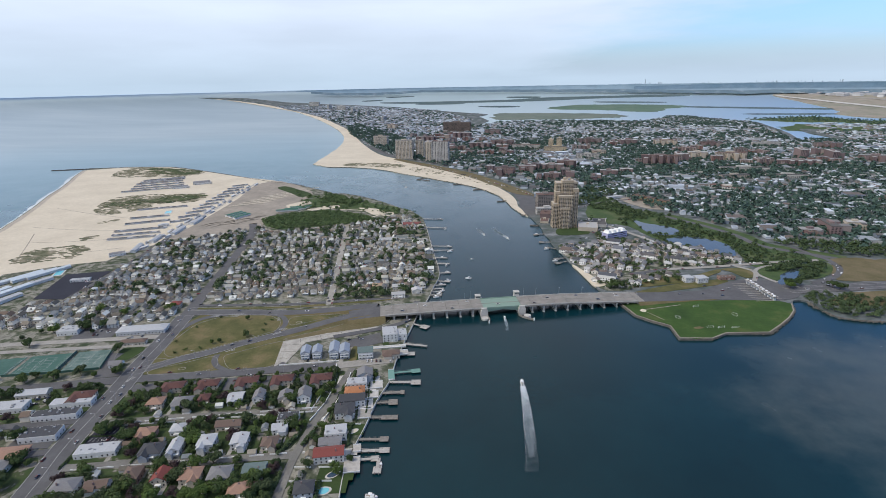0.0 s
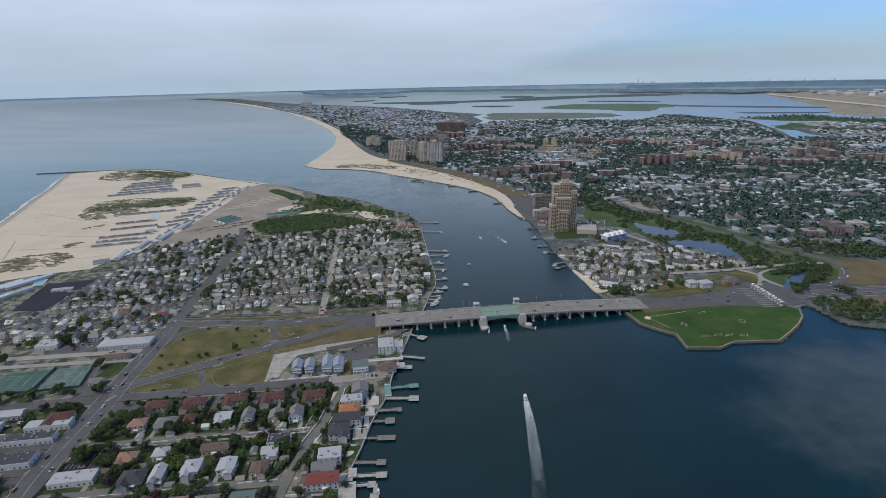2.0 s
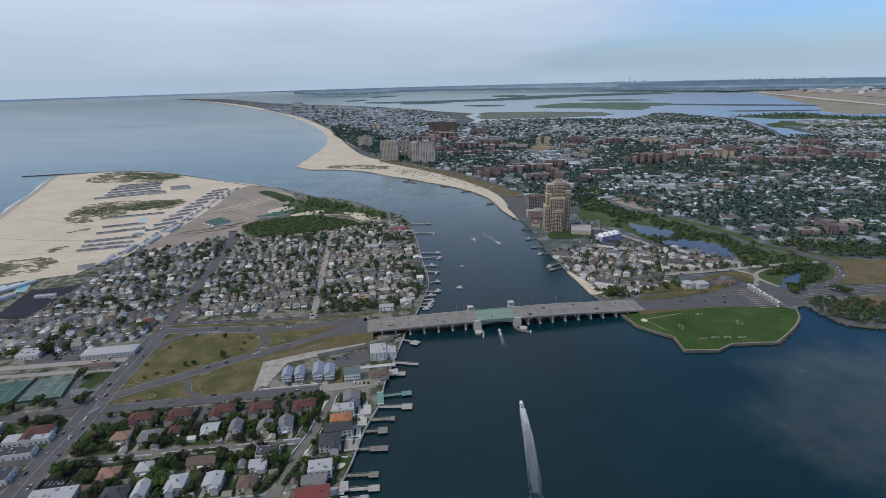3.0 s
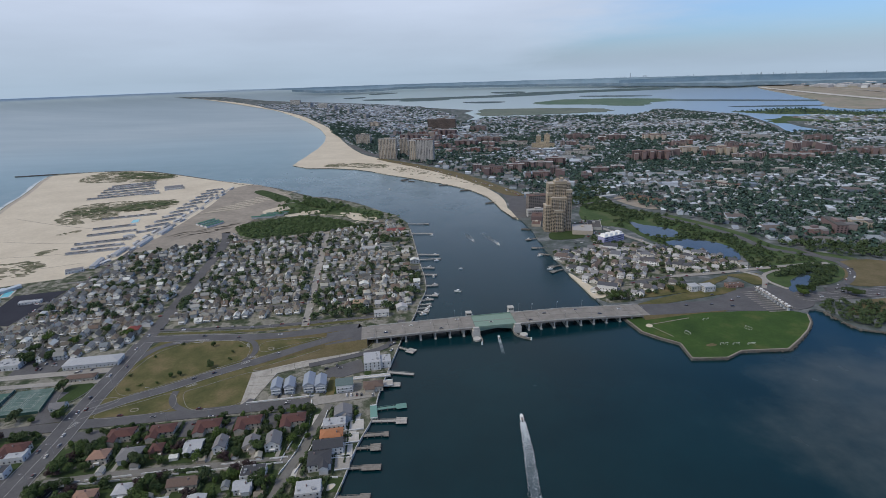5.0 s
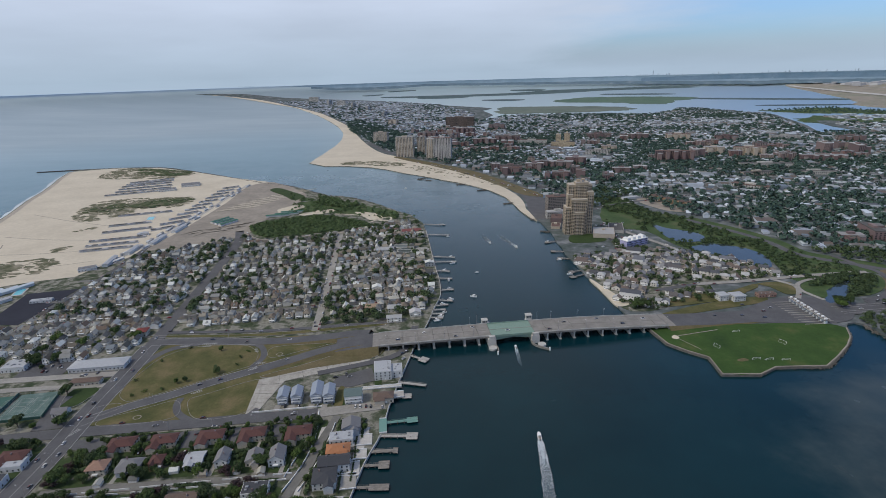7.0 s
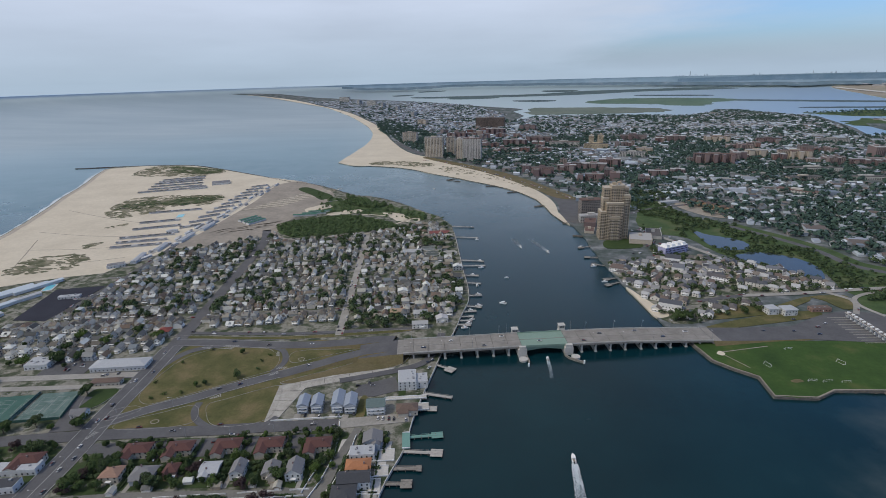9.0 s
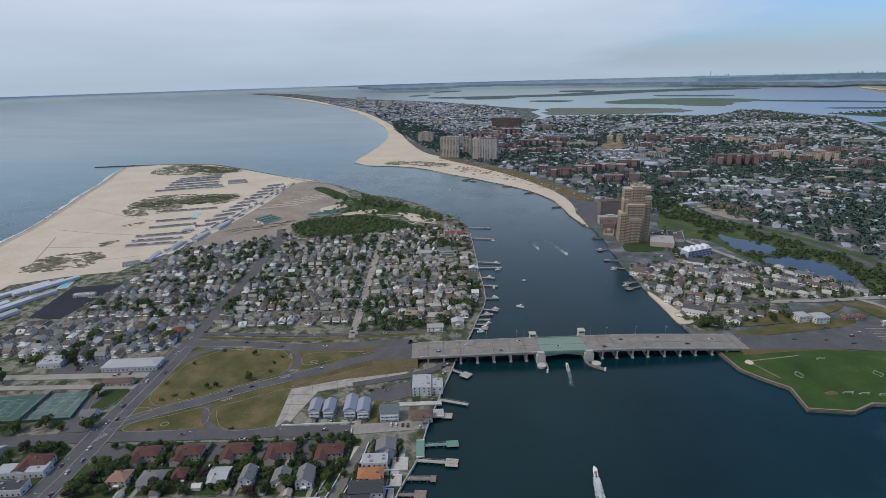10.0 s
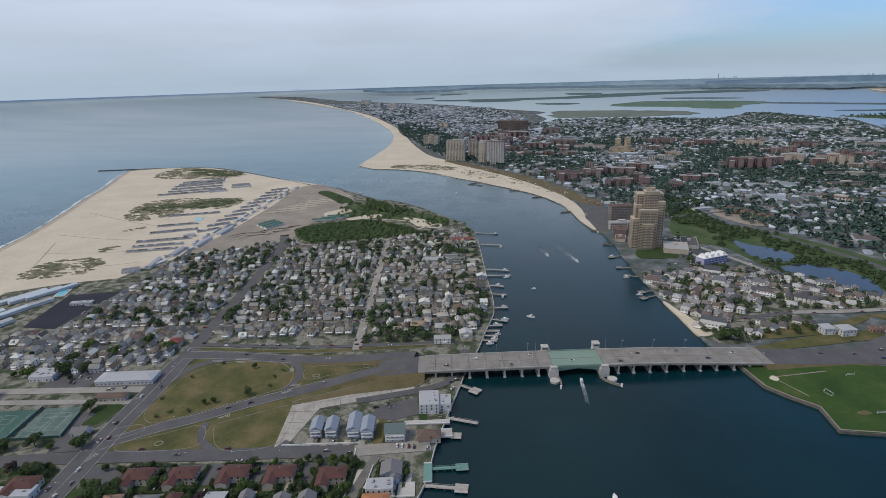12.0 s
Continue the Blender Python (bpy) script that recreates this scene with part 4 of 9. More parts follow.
ribbon("road", rounded([(-330, 1235), (-300, 1250), (-275, 1245), (-265, 1200)], 4, False), 4, 2.5, PAVING, "pale curving park path", "path")
ribbon("road", rounded([(-150, 1045), (-128, 1075), (-112, 1082), (-110, 1062), (-128, 1058), (-170, 1100), (-230, 1120)], 5, False), 4, 2.5, SAND, "sandy path loop in the park", "path")

# mainland side
cx, cy = 330.0, 552.0
plate("playing_field", rounded([(cx + (x - cx) * 0.975, cy + (y - cy) * 0.965) for x, y in FIELD_EDGE] + [(410, 588), (396, 594), (330, 592), (280, 596), (236, 592)], 2), 2.5, FIELD, "bright green mown playing field by the water", "grass", 0.4)
plate("lawn", rounded([(236, 612), (300, 627), (376, 648), (380, 663), (340, 657), (300, 645), (250, 625)], 4), 2.45, DRY_GRASS, "dry grass bank beside the approach road", "grass", 0.3)
plate("lawn", rounded([(561, 711), (656, 734), (900, 760), (900, 660), (589, 648), (535, 654), (541, 679)], 3), 2.45, BROWN_GRASS, "brown grass inside the slip road", "grass", 0.3)
plate("lawn", rounded([(498, 601), (559, 614), (900, 628), (900, 560), (526, 570), (470, 575)], 3), 2.45, BROWN_GRASS, "rough brown grass along the creek", "grass", 0.3)
MARSH_EDGE = [(316, 1125), (377, 1203), (398, 1079), (452, 1012), (478, 909), (518, 837), (556, 769), (542, 724), (489, 694), (449, 720), (459, 798), (373, 845), (345, 942), (289, 987)]
plate("lawn", rounded(MARSH_EDGE, 4, True, 3), 2.3, MARSH, "green marsh of reeds and bushes", "marsh", 0.3)
PONDS = [
    [(368, 987), (386, 956), (407, 942), (424, 915), (410, 880), (370, 888), (364, 928)],
    [(378, 851), (418, 868), (455, 845), (466, 806), (450, 760), (430, 770), (416, 800), (390, 825)],
    [(446, 645), (479, 684), (523, 718), (545, 728), (526, 699), (485, 663), (462, 640)],
]
for pts in PONDS:
    plate("water", rounded(pts, 4, True, 2), 2.68, POND, "still grey-blue marsh pond", "pond", 0.2)
plate("lawn", rounded([(205, 890), (258, 895), (262, 925), (245, 938), (210, 930)], 4), 2.5, LAWN, "green lawn below the tower", "grass", 0.3)
street([(232, 600), (293, 608), (359, 613), (443, 621), (569, 632), (900, 650)], 26, "wide grey approach road from the bridge", 2.6, None, 3)
plate("pavement", rounded([(285, 603), (330, 596), (416, 590), (450, 605), (458, 640), (425, 662), (381, 652), (330, 622)], 3), 2.64, ASPHALT, "broad grey toll plaza", "pavement", 0.3)
ribbon("lawn", rounded([(597, 732), (567, 762), (518, 807), (508, 871), (487, 926), (440, 1010)], 5, False), 46, 2.44, MARSH, "green verge along the highway", "grass")
street([(900, 700), (612, 690), (597, 732), (567, 762), (518, 807), (508, 871), (487, 926), (440, 1010)], 12, "grey highway past the marsh", 2.5, None, 5)
street([(577, 726), (562, 690), (523, 657), (490, 640)], 8, "curving grey slip road", 2.55, None, 5)
street([(322, 706), (389, 712), (487, 727), (560, 733)], 8, "pale road across the creek", 2.9, PAVING)
street([(420, 655), (440, 690), (425, 715)], 6, "narrow curving service road", 2.66, PAVING, 5)
street([(447, 649), (439, 675), (444, 695), (465, 710), (503, 722)], 5, "narrow tan track round the creek", 2.72, PAVING, 5)
street([(560, 800), (566, 777), (568, 753), (575, 736), (568, 704), (549, 676), (522, 656), (493, 646)], 8, "grey ramp curving round the creek", 2.7, None, 5)
for pts, m in (
    ([(292, 684), (331, 672), (392, 702), (393, 692), (373, 679), (350, 662), (319, 652), (257, 640), (262, 655)], DRY_GRASS),
    ([(399, 704), (440, 706), (436, 690), (432, 672), (415, 668), (408, 691)], DRY_GRASS),
    ([(456, 702), (498, 720), (545, 727), (566, 722), (552, 691), (521, 665), (483, 655), (452, 655), (444, 662), (443, 684)], MARSH),
    ([(581, 738), (640, 734), (640, 655), (533, 652), (556, 677), (574, 704)], BROWN_GRASS),
):
    plate("lawn", rounded(pts, 3), 2.6, m, "rough grass verge between the ramps", "grass", 0.3)
street([(262, 690), (322, 706)], 7, "narrow street among houses", 2.5)
street([(285, 985), (330, 900), (352, 850)], 8, "pale road beside the marsh", 2.5, PAVING)
street([(205, 1100), (262, 1075), (330, 1130), (460, 1180), (700, 1260)], 9, "grey street through the town", 2.5)
street([(-330, 2300), (-190, 1960), (-40, 1790), (80, 1640), (190, 1430), (270, 1220)], 16, "grey shore road with a verge", 2.5, None, 3)

plate("lawn", rounded([(222, 1225), (212, 1262), (185, 1330), (126, 1473), (52, 1606), (-35, 1730), (-156, 1876), (-175, 1862), (-75, 1720), (10, 1600), (84, 1465), (146, 1325), (178, 1245)], 4, True, 3), 2.4, BROWN_GRASS, "grassy bank between beach and shore road", "grass", 0.3)

plate("parking_lot", [(-108, 489), (-104, 505), (-74, 520), (-66, 498), (-88, 488)], 2.36, ASPHALT, "grey parking lot behind the townhouses", "parking lot", 0.2)
for x in (-146, -134, -117, -106):
    plate("driveway", [(x - 2.6, 449), (x + 2.6, 450), (x + 2.2, 462), (x - 3.0, 462)], 2.44, PAVING, "short pale concrete driveway", "driveway", 0.2)
plate("lawn", rounded([(-97, 455), (-91, 456), (-93, 486), (-99, 486)], 3), 2.42, DRY_GRASS, "strip of dry grass between houses", "grass", 0.2)
plate("parking_lot", [(-362, 509), (-316, 514), (-318, 526), (-372, 521)], 2.38, ASPHALT, "grey forecourt of the shop row", "parking lot", 0.2)
plate("parking_lot", [(-420, 512), (-375, 516), (-378, 552), (-424, 548)], 2.38, ASPHALT, "grey parking lot among low shops", "parking lot", 0.2)
plate("parking_lot", [(-345, 330), (-312, 332), (-314, 362), (-347, 358)], 2.3, ASPHALT, "grey forecourt beside the avenue", "parking lot", 0.2)
plate("lawn", rounded([(-430, 1400), (-372, 1340), (-335, 1290), (-352, 1255), (-385, 1300), (-445, 1375)], 4), 2.45, LAWN, "mown green lawn on the spit", "grass", 0.2)
for a, b in (((-760, 900), (-560, 930)), ((-830, 1010), (-620, 975)), ((-700, 830), (-560, 860)), ((-900, 1180), (-640, 1060)), ((-790, 960), (-700, 800))):
    ribbon("track", rounded([a, ((a[0] + b[0]) / 2 + 6, (a[1] + b[1]) / 2 - 9), b], 6, False), 1.6, 2.27, SAND_GREY, "faint wheel track across the sand", "track", 0.04)

# ---- the bridge ----
BR_A, BR_B = Vector((-72.0, 565.0)), Vector((236.0, 599.0))
BR_D = (BR_B - BR_A).normalized()
BR_LEN = (BR_B - BR_A).length
BR_ANGLE = math.degrees(math.atan2(BR_D.y, BR_D.x))
HALF = 14.5


def deck_z(s):
    """Height of the roadway, s metres along the bridge."""
    return 8.6 + 1.5 * math.sin(math.pi * min(max(s / BR_LEN, 0), 1)) - 2.4 * max(0.0, (s - 220) / 90)


def bridge_bay(name, s0, s1, mat, parent, depth=1.5, label=""):
    z0, z1 = deck_z(s0), deck_z(s1)
    sh = Shape()
    v = [(s0, -HALF, z0 - depth), (s1, -HALF, z1 - depth), (s1, HALF, z1 - depth), (s0, HALF, z0 - depth), (s0, -HALF, z0), (s1, -HALF, z1), (s1, HALF, z1), (s0, HALF, z0)]
    sh.add(v, [(3, 2, 1, 0), (4, 5, 6, 7), (0, 1, 5, 4), (1, 2, 6, 5), (2, 3, 7, 6), (3, 0, 4, 7)])
    return piece(name, sh.mesh(name, mat), parent, None, label)


def build_bridge():
    br = thing("bascule_bridge", pose(BR_A.x, BR_A.y, 0, 0, 0, BR_ANGLE), "long grey concrete road bridge with a green steel lifting span", "bridge")
    main = (117.0, 163.0)
    bents = [10, 25, 41, 57, 73, 89, 104] + [main[0], main[1]] + [177, 191, 206, 221, 237, 252, 267, 283, 297]
    edges = [0] + [s for s in bents] + [BR_LEN]
    for a, b in zip(edges, edges[1:]):
        lift = (a, b) == main
        bridge_bay("lifting_span" if lift else "deck_bay", a + 0.12, b - 0.12, GREEN_STEEL if lift else DECK, br, 1.3 if lift else 1.7, "green steel grating roadway" if lift else "")
        for side in (-1, 1):
            q = Shape()
            y = side * (HALF - 0.35)
            q.beam((a + 0.1, y, deck_z(a) + 1.0), (b - 0.1, y, deck_z(b) + 1.0), 0.4, 1.0)
            piece("parapet", q.mesh("parapet", GREEN_STEEL if lift else PALE), br)
            if lift:
                q = Shape()
                mid = (a + b) / 2
                for p0, p1, d0, d1 in ((a, mid, 4.5, 1.6), (mid, b, 1.6, 4.5)):
                    z0, z1 = deck_z(p0) - 1.3, deck_z(p1) - 1.3
                    yy = side * (HALF - 1.2)
                    v = [(p0, yy - 0.3, z0 - d0), (p1, yy - 0.3, z1 - d1), (p1, yy + 0.3, z1 - d1), (p0, yy + 0.3, z0 - d0), (p0, yy - 0.3, z0), (p1, yy - 0.3, z1), (p1, yy + 0.3, z1), (p0, yy + 0.3, z0)]
                    q.add(v, [(3, 2, 1, 0), (4, 5, 6, 7), (0, 1, 5, 4), (1, 2, 6, 5), (2, 3, 7, 6), (3, 0, 4, 7)])
                piece("girder", q.mesh("girder", GREEN_STEEL), br, None, "tapering green steel girder")
        q = Shape().beam((a + 0.1, 0, deck_z(a) + 0.3), (b - 0.1, 0, deck_z(b) + 0.3), 0.45, 0.3)
        piece("median", q.mesh("median", PAVING), br)
    for s in bents:
        if s in main:
            continue
        q = Shape()
        z = deck_z(s) - 1.7
        q.box(s - 0.9, -HALF + 0.8, z - 1.3, s + 0.9, HALF - 0.8, z)
        for y in (-12.4, -4.2, 4.2, 12.4):
            q.box(s - 0.75, y - 0.75, -2, s + 0.75, y + 0.75, z - 1.3)
        q.box(s - 1.3, -HALF + 0.4, -2, s + 1.3, HALF - 0.4, 0.9)
        piece("pier", q.mesh("pier", PALE), br)
    for s, flip in ((main[0], -1), (main[1], 1)):
        q = Shape()
        z = deck_z(s)
        q.box(s - 4.2, -HALF - 3.2, -2, s + 4.2, HALF + 3.2, z - 1.8)
        q.box(s - 3.2, -HALF - 3.0, z - 1.8, s + 3.2, -HALF - 0.1, z + 1.1)
        q.box(s - 3.2, HALF + 0.1, z - 1.8, s + 3.2, HALF + 3.0, z + 1.1)
        piece("tower_pier", q.mesh("tower_pier", PALE), br, None, "massive pale concrete lift pier")
        # protective fender: round dolphin and a curved timber wall that ends in a white tip
        q = Shape().tube(s - 0.5 if flip < 0 else s + 5, -HALF - 9.0, -2, 2.0, 4.3, 4.3, 20)
        piece("dolphin", q.mesh("dolphin", PALE), br, None, "round pale concrete dolphin")
        q = Shape()
        pts = [(s + 3.6 * -flip, -HALF + 2), (s + 4.0 * -flip, -HALF - 5), (s + (4.4 if flip < 0 else -2.0), -HALF - 10), (s + (4.2 if flip < 0 else 3.0), -HALF - 15), (s + (2.6 if flip < 0 else 10.0), -HALF - 20)]
        for p0, p1 in zip(pts, pts[1:]):
            q.beam((*p0, 2.2), (*p1, 2.2), 1.2, 3.5)
        piece("fender", q.mesh("fender", WOOD), br, None, "dark timber fender wall")
        q = Shape().tube(*pts[-1], -1, 3.2, 1.0, 0.8, 10)
        piece("fender_tip", q.mesh("fender_tip", WHITE), br)
        # operator's house on the far side
        hx = s - 2 if flip < 0 else s + 1
        top = z + (3.6 if flip < 0 else 5.6)
        q = Shape().box(hx - 3, HALF + 0.3, 1, hx + 3, HALF + 6, top)
        house = piece("control_house", q.mesh("control_house", PALE), br, None, "pale concrete operator house with a flat roof")
        q = Shape().box(hx - 3.5, HALF - 0.2, top, hx + 3.5, HALF + 6.5, top + 0.5)
        piece("roof", q.mesh("roof", PALE), house)
        for xx in (-1.8, 0.0, 1.8):
            q = Shape().box(hx + xx - 0.7, HALF + 0.22, top - 2.2, hx + xx + 0.7, HALF + 0.34, top - 0.7)
            piece("window", q.mesh("window", GLASS), house)
        q = Shape().tube(hx - 9 if flip < 0 else hx + 9, HALF + 0.6, z, z + 11, 0.14, 0.1, 6)
        piece("signal_mast", q.mesh("signal_mast", STEEL), br)
    q = Shape().box(-6, -HALF - 0.2, -1, 0.1, HALF + 0.2, deck_z(0) - 0.05)
    piece("abutment", q.mesh("abutment", DECK), br)
    q = Shape().box(BR_LEN - 0.1, -HALF - 0.2, -1, BR_LEN + 8, HALF + 0.2, deck_z(BR_LEN) - 0.05)
    piece("abutment", q.mesh("abutment", DECK), br)
    return br


build_bridge()


def approach(name, stations, mat, label):
    """A rising road bank: rows of left edge, right edge and height."""
    v, f = [], []
    for (lx, ly), (rx, ry), z in stations:
        dx, dy = (lx - rx), (ly - ry)
        d = math.hypot(dx, dy)
        e = max(0.3, (z - 2) * 1.3)
        v += [(lx, ly, z), (rx, ry, z), (rx - dx / d * e, ry - dy / d * e, 2.0), (lx + dx / d * e, ly + dy / d * e, 2.0)]
    for i in range(len(stations) - 1):
        o = 4 * i
        f += [(o, o + 4, o + 5, o + 1), (o + 1, o + 5, o + 6, o + 2), (o + 3, o + 7, o + 4, o)]
    f += [(0, 1, 2, 3)]
    me = mesh_of(name, v, f, [mat, BROWN_GRASS], [0 if i % 3 == 0 else 1 for i in range(len(f))])
    return tagged(new(name, me), label, "road", "", "structure")


def edge_at(s, side):
    q = BR_A + BR_D * s + Vector((-BR_D.y, BR_D.x)) * side
    return q.x, q.y


def beside(line, i, o):
    a, b = Vector(line[max(i - 1, 0)]), Vector(line[min(i + 1, len(line) - 1)])
    d = (b - a).normalized()
    return line[i][0] - d.y * o, line[i][1] + d.x * o


NORTH_ROAD = [(-205, 577), (-165, 578), (-130, 581), (-100, 584), (-84, 582)]
SOUTH_ROAD = [(-184, 520), (-160, 534), (-135, 548), (-110, 558), (-88, 562)]
for line, wide in ((NORTH_ROAD, 14.0), (SOUTH_ROAD, 12.5)):
    rise = (2.52, 3.2, 4.6, 6.6, 7.8)
    approach("road", [(beside(line, i, wide / 2), beside(line, i, -wide / 2), rise[i]) for i in range(5)], ASPHALT, "rising grey approach road to the bridge")
approach("road", [(edge_at(-44, HALF - 1), edge_at(-44, -HALF + 1), 5.2), (edge_at(-16, HALF), edge_at(-16, -HALF), 7.6), (edge_at(-6, HALF), edge_at(-6, -HALF), 8.2), (edge_at(0, HALF), edge_at(0, -HALF), 8.55)], ASPHALT, "grey roadway where the bridge begins")
zr = deck_z(BR_LEN)
approach("road", [(edge_at(BR_LEN + 110, -HALF), edge_at(BR_LEN + 110, HALF), 2.7), (edge_at(BR_LEN + 50, -HALF), edge_at(BR_LEN + 50, HALF), 3.6), (edge_at(BR_LEN, -HALF), edge_at(BR_LEN, HALF), zr - 0.03)], ASPHALT, "sloping grey approach road beyond the bridge")
lamp = None
for i, s in enumerate(range(8, int(BR_LEN), 30)):
    for side in (-1, 1):
        if 112 < s < 165:
            continue
        x, y = edge_at(s, side * (HALF - 0.4))
        m = pose(x, y, deck_z(s) + 0.9, 0, 0, BR_ANGLE + (0 if side < 0 else 180))
        if lamp is None:
            lamp = thing("street_lamp", m, "tall grey bridge lamp with a short arm", "street lamp", "lamps along the bridge")
            piece("pole", Shape().tube(0, 0, 0, 9, 0.13, 0.08, 6).mesh("pole", STEEL), lamp)
            piece("arm", Shape().beam((0, 0, 9), (0, 2.4, 9.3), 0.12, 0.12).mesh("arm", STEEL), lamp)
            piece("lantern", Shape().box(-0.22, 2.0, 9.1, 0.22, 2.9, 9.32).mesh("lantern", WHITE), lamp)
        else:
            copy_thing(lamp, m)

# ---- toll plaza, field furniture ----


def toll_plaza():
    tp = thing("toll_plaza", pose(406, 617, 2.66, 0, 0, 1.5), "long row of toll booths under a narrow flat canopy", "toll plaza")
    felt = surface("canopy felt", [(0.3, (0.12, 0.11, 0.105)), (0.7, (0.2, 0.18, 0.17))], 0.2, 1.0)
    booth = Shape().box(-1.6, -0.8, 0.25, 1.6, 0.8, 3.0).mesh("booth", WHITE)
    island = Shape().box(-22, -0.4, 0, 13, 0.4, 0.28).mesh("lane_island", PAVING)
    post = Shape().box(-0.2, -0.25, 0, 0.2, 0.25, 5.0).mesh("post", STEEL)
    unit = Shape().box(-1.3, -1.1, 5.5, 1.3, 1.1, 6.7).mesh("roof_unit", WHITE)
    piece("canopy", Shape().box(-2.6, -31, 5.0, 2.6, 31, 5.5).mesh("canopy", felt), tp, None, "dark flat canopy")
    for x in (-2.7, 2.7):
        piece("fascia", Shape().beam((x, -31, 5.7), (x, 31, 5.7), 0.3, 0.9).mesh("fascia", PALE), tp)
    for i in range(11):
        y = -28.5 + 5.7 * i
        piece("booth", booth, tp, pose(0, y, 0))
        piece("lane_island", island, tp, pose(0, y, 0), "long pale concrete lane island")
        piece("post", post, tp, pose(-3.1, y, 0))
        piece("roof_unit", unit, tp, pose(0.4 if i % 2 else -0.5, y, 0))


toll_plaza()


def goal(x, y, turn):
    g = thing("soccer_goal", pose(x, y, 2.5, 0, 0, turn), "white portable soccer goal on the grass", "soccer goal", "goals on the field")
    for sx in (-3.6, 3.6):
        piece("post", Shape().tube(sx, 0, 0, 2.4, 0.07, 0.07, 6).mesh("post", WHITE), g)
        piece("stay", Shape().beam((sx, 0, 2.4), (sx, 1.6, 0.15), 0.08, 0.08).mesh("stay", WHITE), g)
    piece("crossbar", Shape().beam((-3.7, 0, 2.5), (3.7, 0, 2.5), 0.14, 0.14).mesh("crossbar", WHITE), g)
    piece("ground_bar", Shape().beam((-3.7, 1.6, 0.2), (3.7, 1.6, 0.2), 0.1, 0.1).mesh("ground_bar", WHITE), g)


for x, y, turn in ((270, 545, 110), (304, 574, 10), (338, 550, 120), (321, 516, 0), (306, 517, 5), (294, 518, 0)):
    goal(x, y, turn)
ribbon("road_marking", [(236, 568), (288, 581)], 1.2, 2.56, SAND_GREY, "worn pale line on the field", "path", 0.02)
ribbon("road_marking", [(237, 567), (252, 540)], 0.8, 2.56, SAND_GREY, "worn pale line on the field", "path", 0.02)
plate("baseball_dirt", rounded([(233, 566), (238, 571), (241, 566), (237, 562)], 4), 2.57, SAND, "small bare dirt home plate", "dirt", 0.05)
plate("baseball_dirt", rounded([(276, 519), (284, 522), (287, 518), (279, 516)], 4), 2.57, BROWN_GRASS, "worn brown patch in the grass", "dirt", 0.05)

# ---- houses ----


def prism(w, d, h, r, along_x):
    """Walls with gable ends: w by d, eaves at h, ridge at h + r."""
    x, y = w / 2, d / 2
    v = [(-x, -y, 0), (x, -y, 0), (x, y, 0), (-x, y, 0), (-x, -y, h), (x, -y, h), (x, y, h), (-x, y, h)]
    if along_x:
        v += [(-x, 0, h + r), (x, 0, h + r)]
        f = [(0, 1, 5, 4), (2, 3, 7, 6), (1, 2, 6, 9, 5), (3, 0, 4, 8, 7)]
    else:
        v += [(0, -y, h + r), (0, y, h + r)]
        f = [(1, 2, 6, 5), (3, 0, 4, 7), (0, 1, 5, 8, 4), (2, 3, 7, 9, 6)]
    return v, f


def gable_roof(w, d, h, r, along_x, out=0.5, thick=0.28):
    """Two slabs that meet at the ridge and overhang the walls."""
    a, b = (d / 2, w / 2) if along_x else (w / 2, d / 2)
    drop = r * out / a
    v, f = [], []
    for s in (-1, 1):
        k = len(v)
        for e in (-(b + out), b + out):
            for u, z in ((s * (a + out), h - drop), (0, h + r), (0, h + r + thick), (s * (a + out), h - drop + thick)):
                v.append((e, u, z) if along_x else (u, e, z))
        f += [tuple(k + i for i in q) for q in ((0, 1, 2, 3), (7, 6, 5, 4), (3, 2, 6, 7), (1, 0, 4, 5), (0, 3, 7, 4), (2, 1, 5, 6))]
    return v, f


def hip_roof(w, d, h, r, out=0.6, thick=0.25):
    x, y = w / 2 + out, d / 2 + out
    ridge = max(w, d) / 2 - min(w, d) / 2
    rx, ry = (ridge, 0) if w >= d else (0, ridge)
    v = [(-x, -y, h), (x, -y, h), (x, y, h), (-x, y, h), (-x, -y, h + thick), (x, -y, h + thick), (x, y, h + thick), (-x, y, h + thick), (-rx, -ry, h + r), (rx, ry, h + r)]
    if w >= d:
        top = [(4, 5, 9, 8), (6, 7, 8, 9), (5, 6, 9), (7, 4, 8)]
    else:
        top = [(4, 5, 8), (6, 7, 9), (5, 6, 9, 8), (7, 4, 8, 9)]
    return v, [(3, 2, 1, 0), (0, 1, 5, 4), (1, 2, 6, 5), (2, 3, 7, 6), (3, 0, 4, 7)] + top


def window_mesh(face, a, z, plane, w=1.1, h=1.4):
    """A pane in a proud frame on one of the four walls; face n, s, e or w."""
    s = {"s": (-1, 0), "n": (1, 0), "w": (-1, 1), "e": (1, 1)}[face]
    sh = Shape()
    lo, hi = sorted((plane * s[0], (plane + 0.06) * s[0]))
    if s[1] == 0:
        sh.box(a - w / 2, lo, z, a + w / 2, hi, z + h)
    else:
        sh.box(lo, a - w / 2, z, hi, a + w / 2, z + h)
    return sh.mesh("window", GLASS)


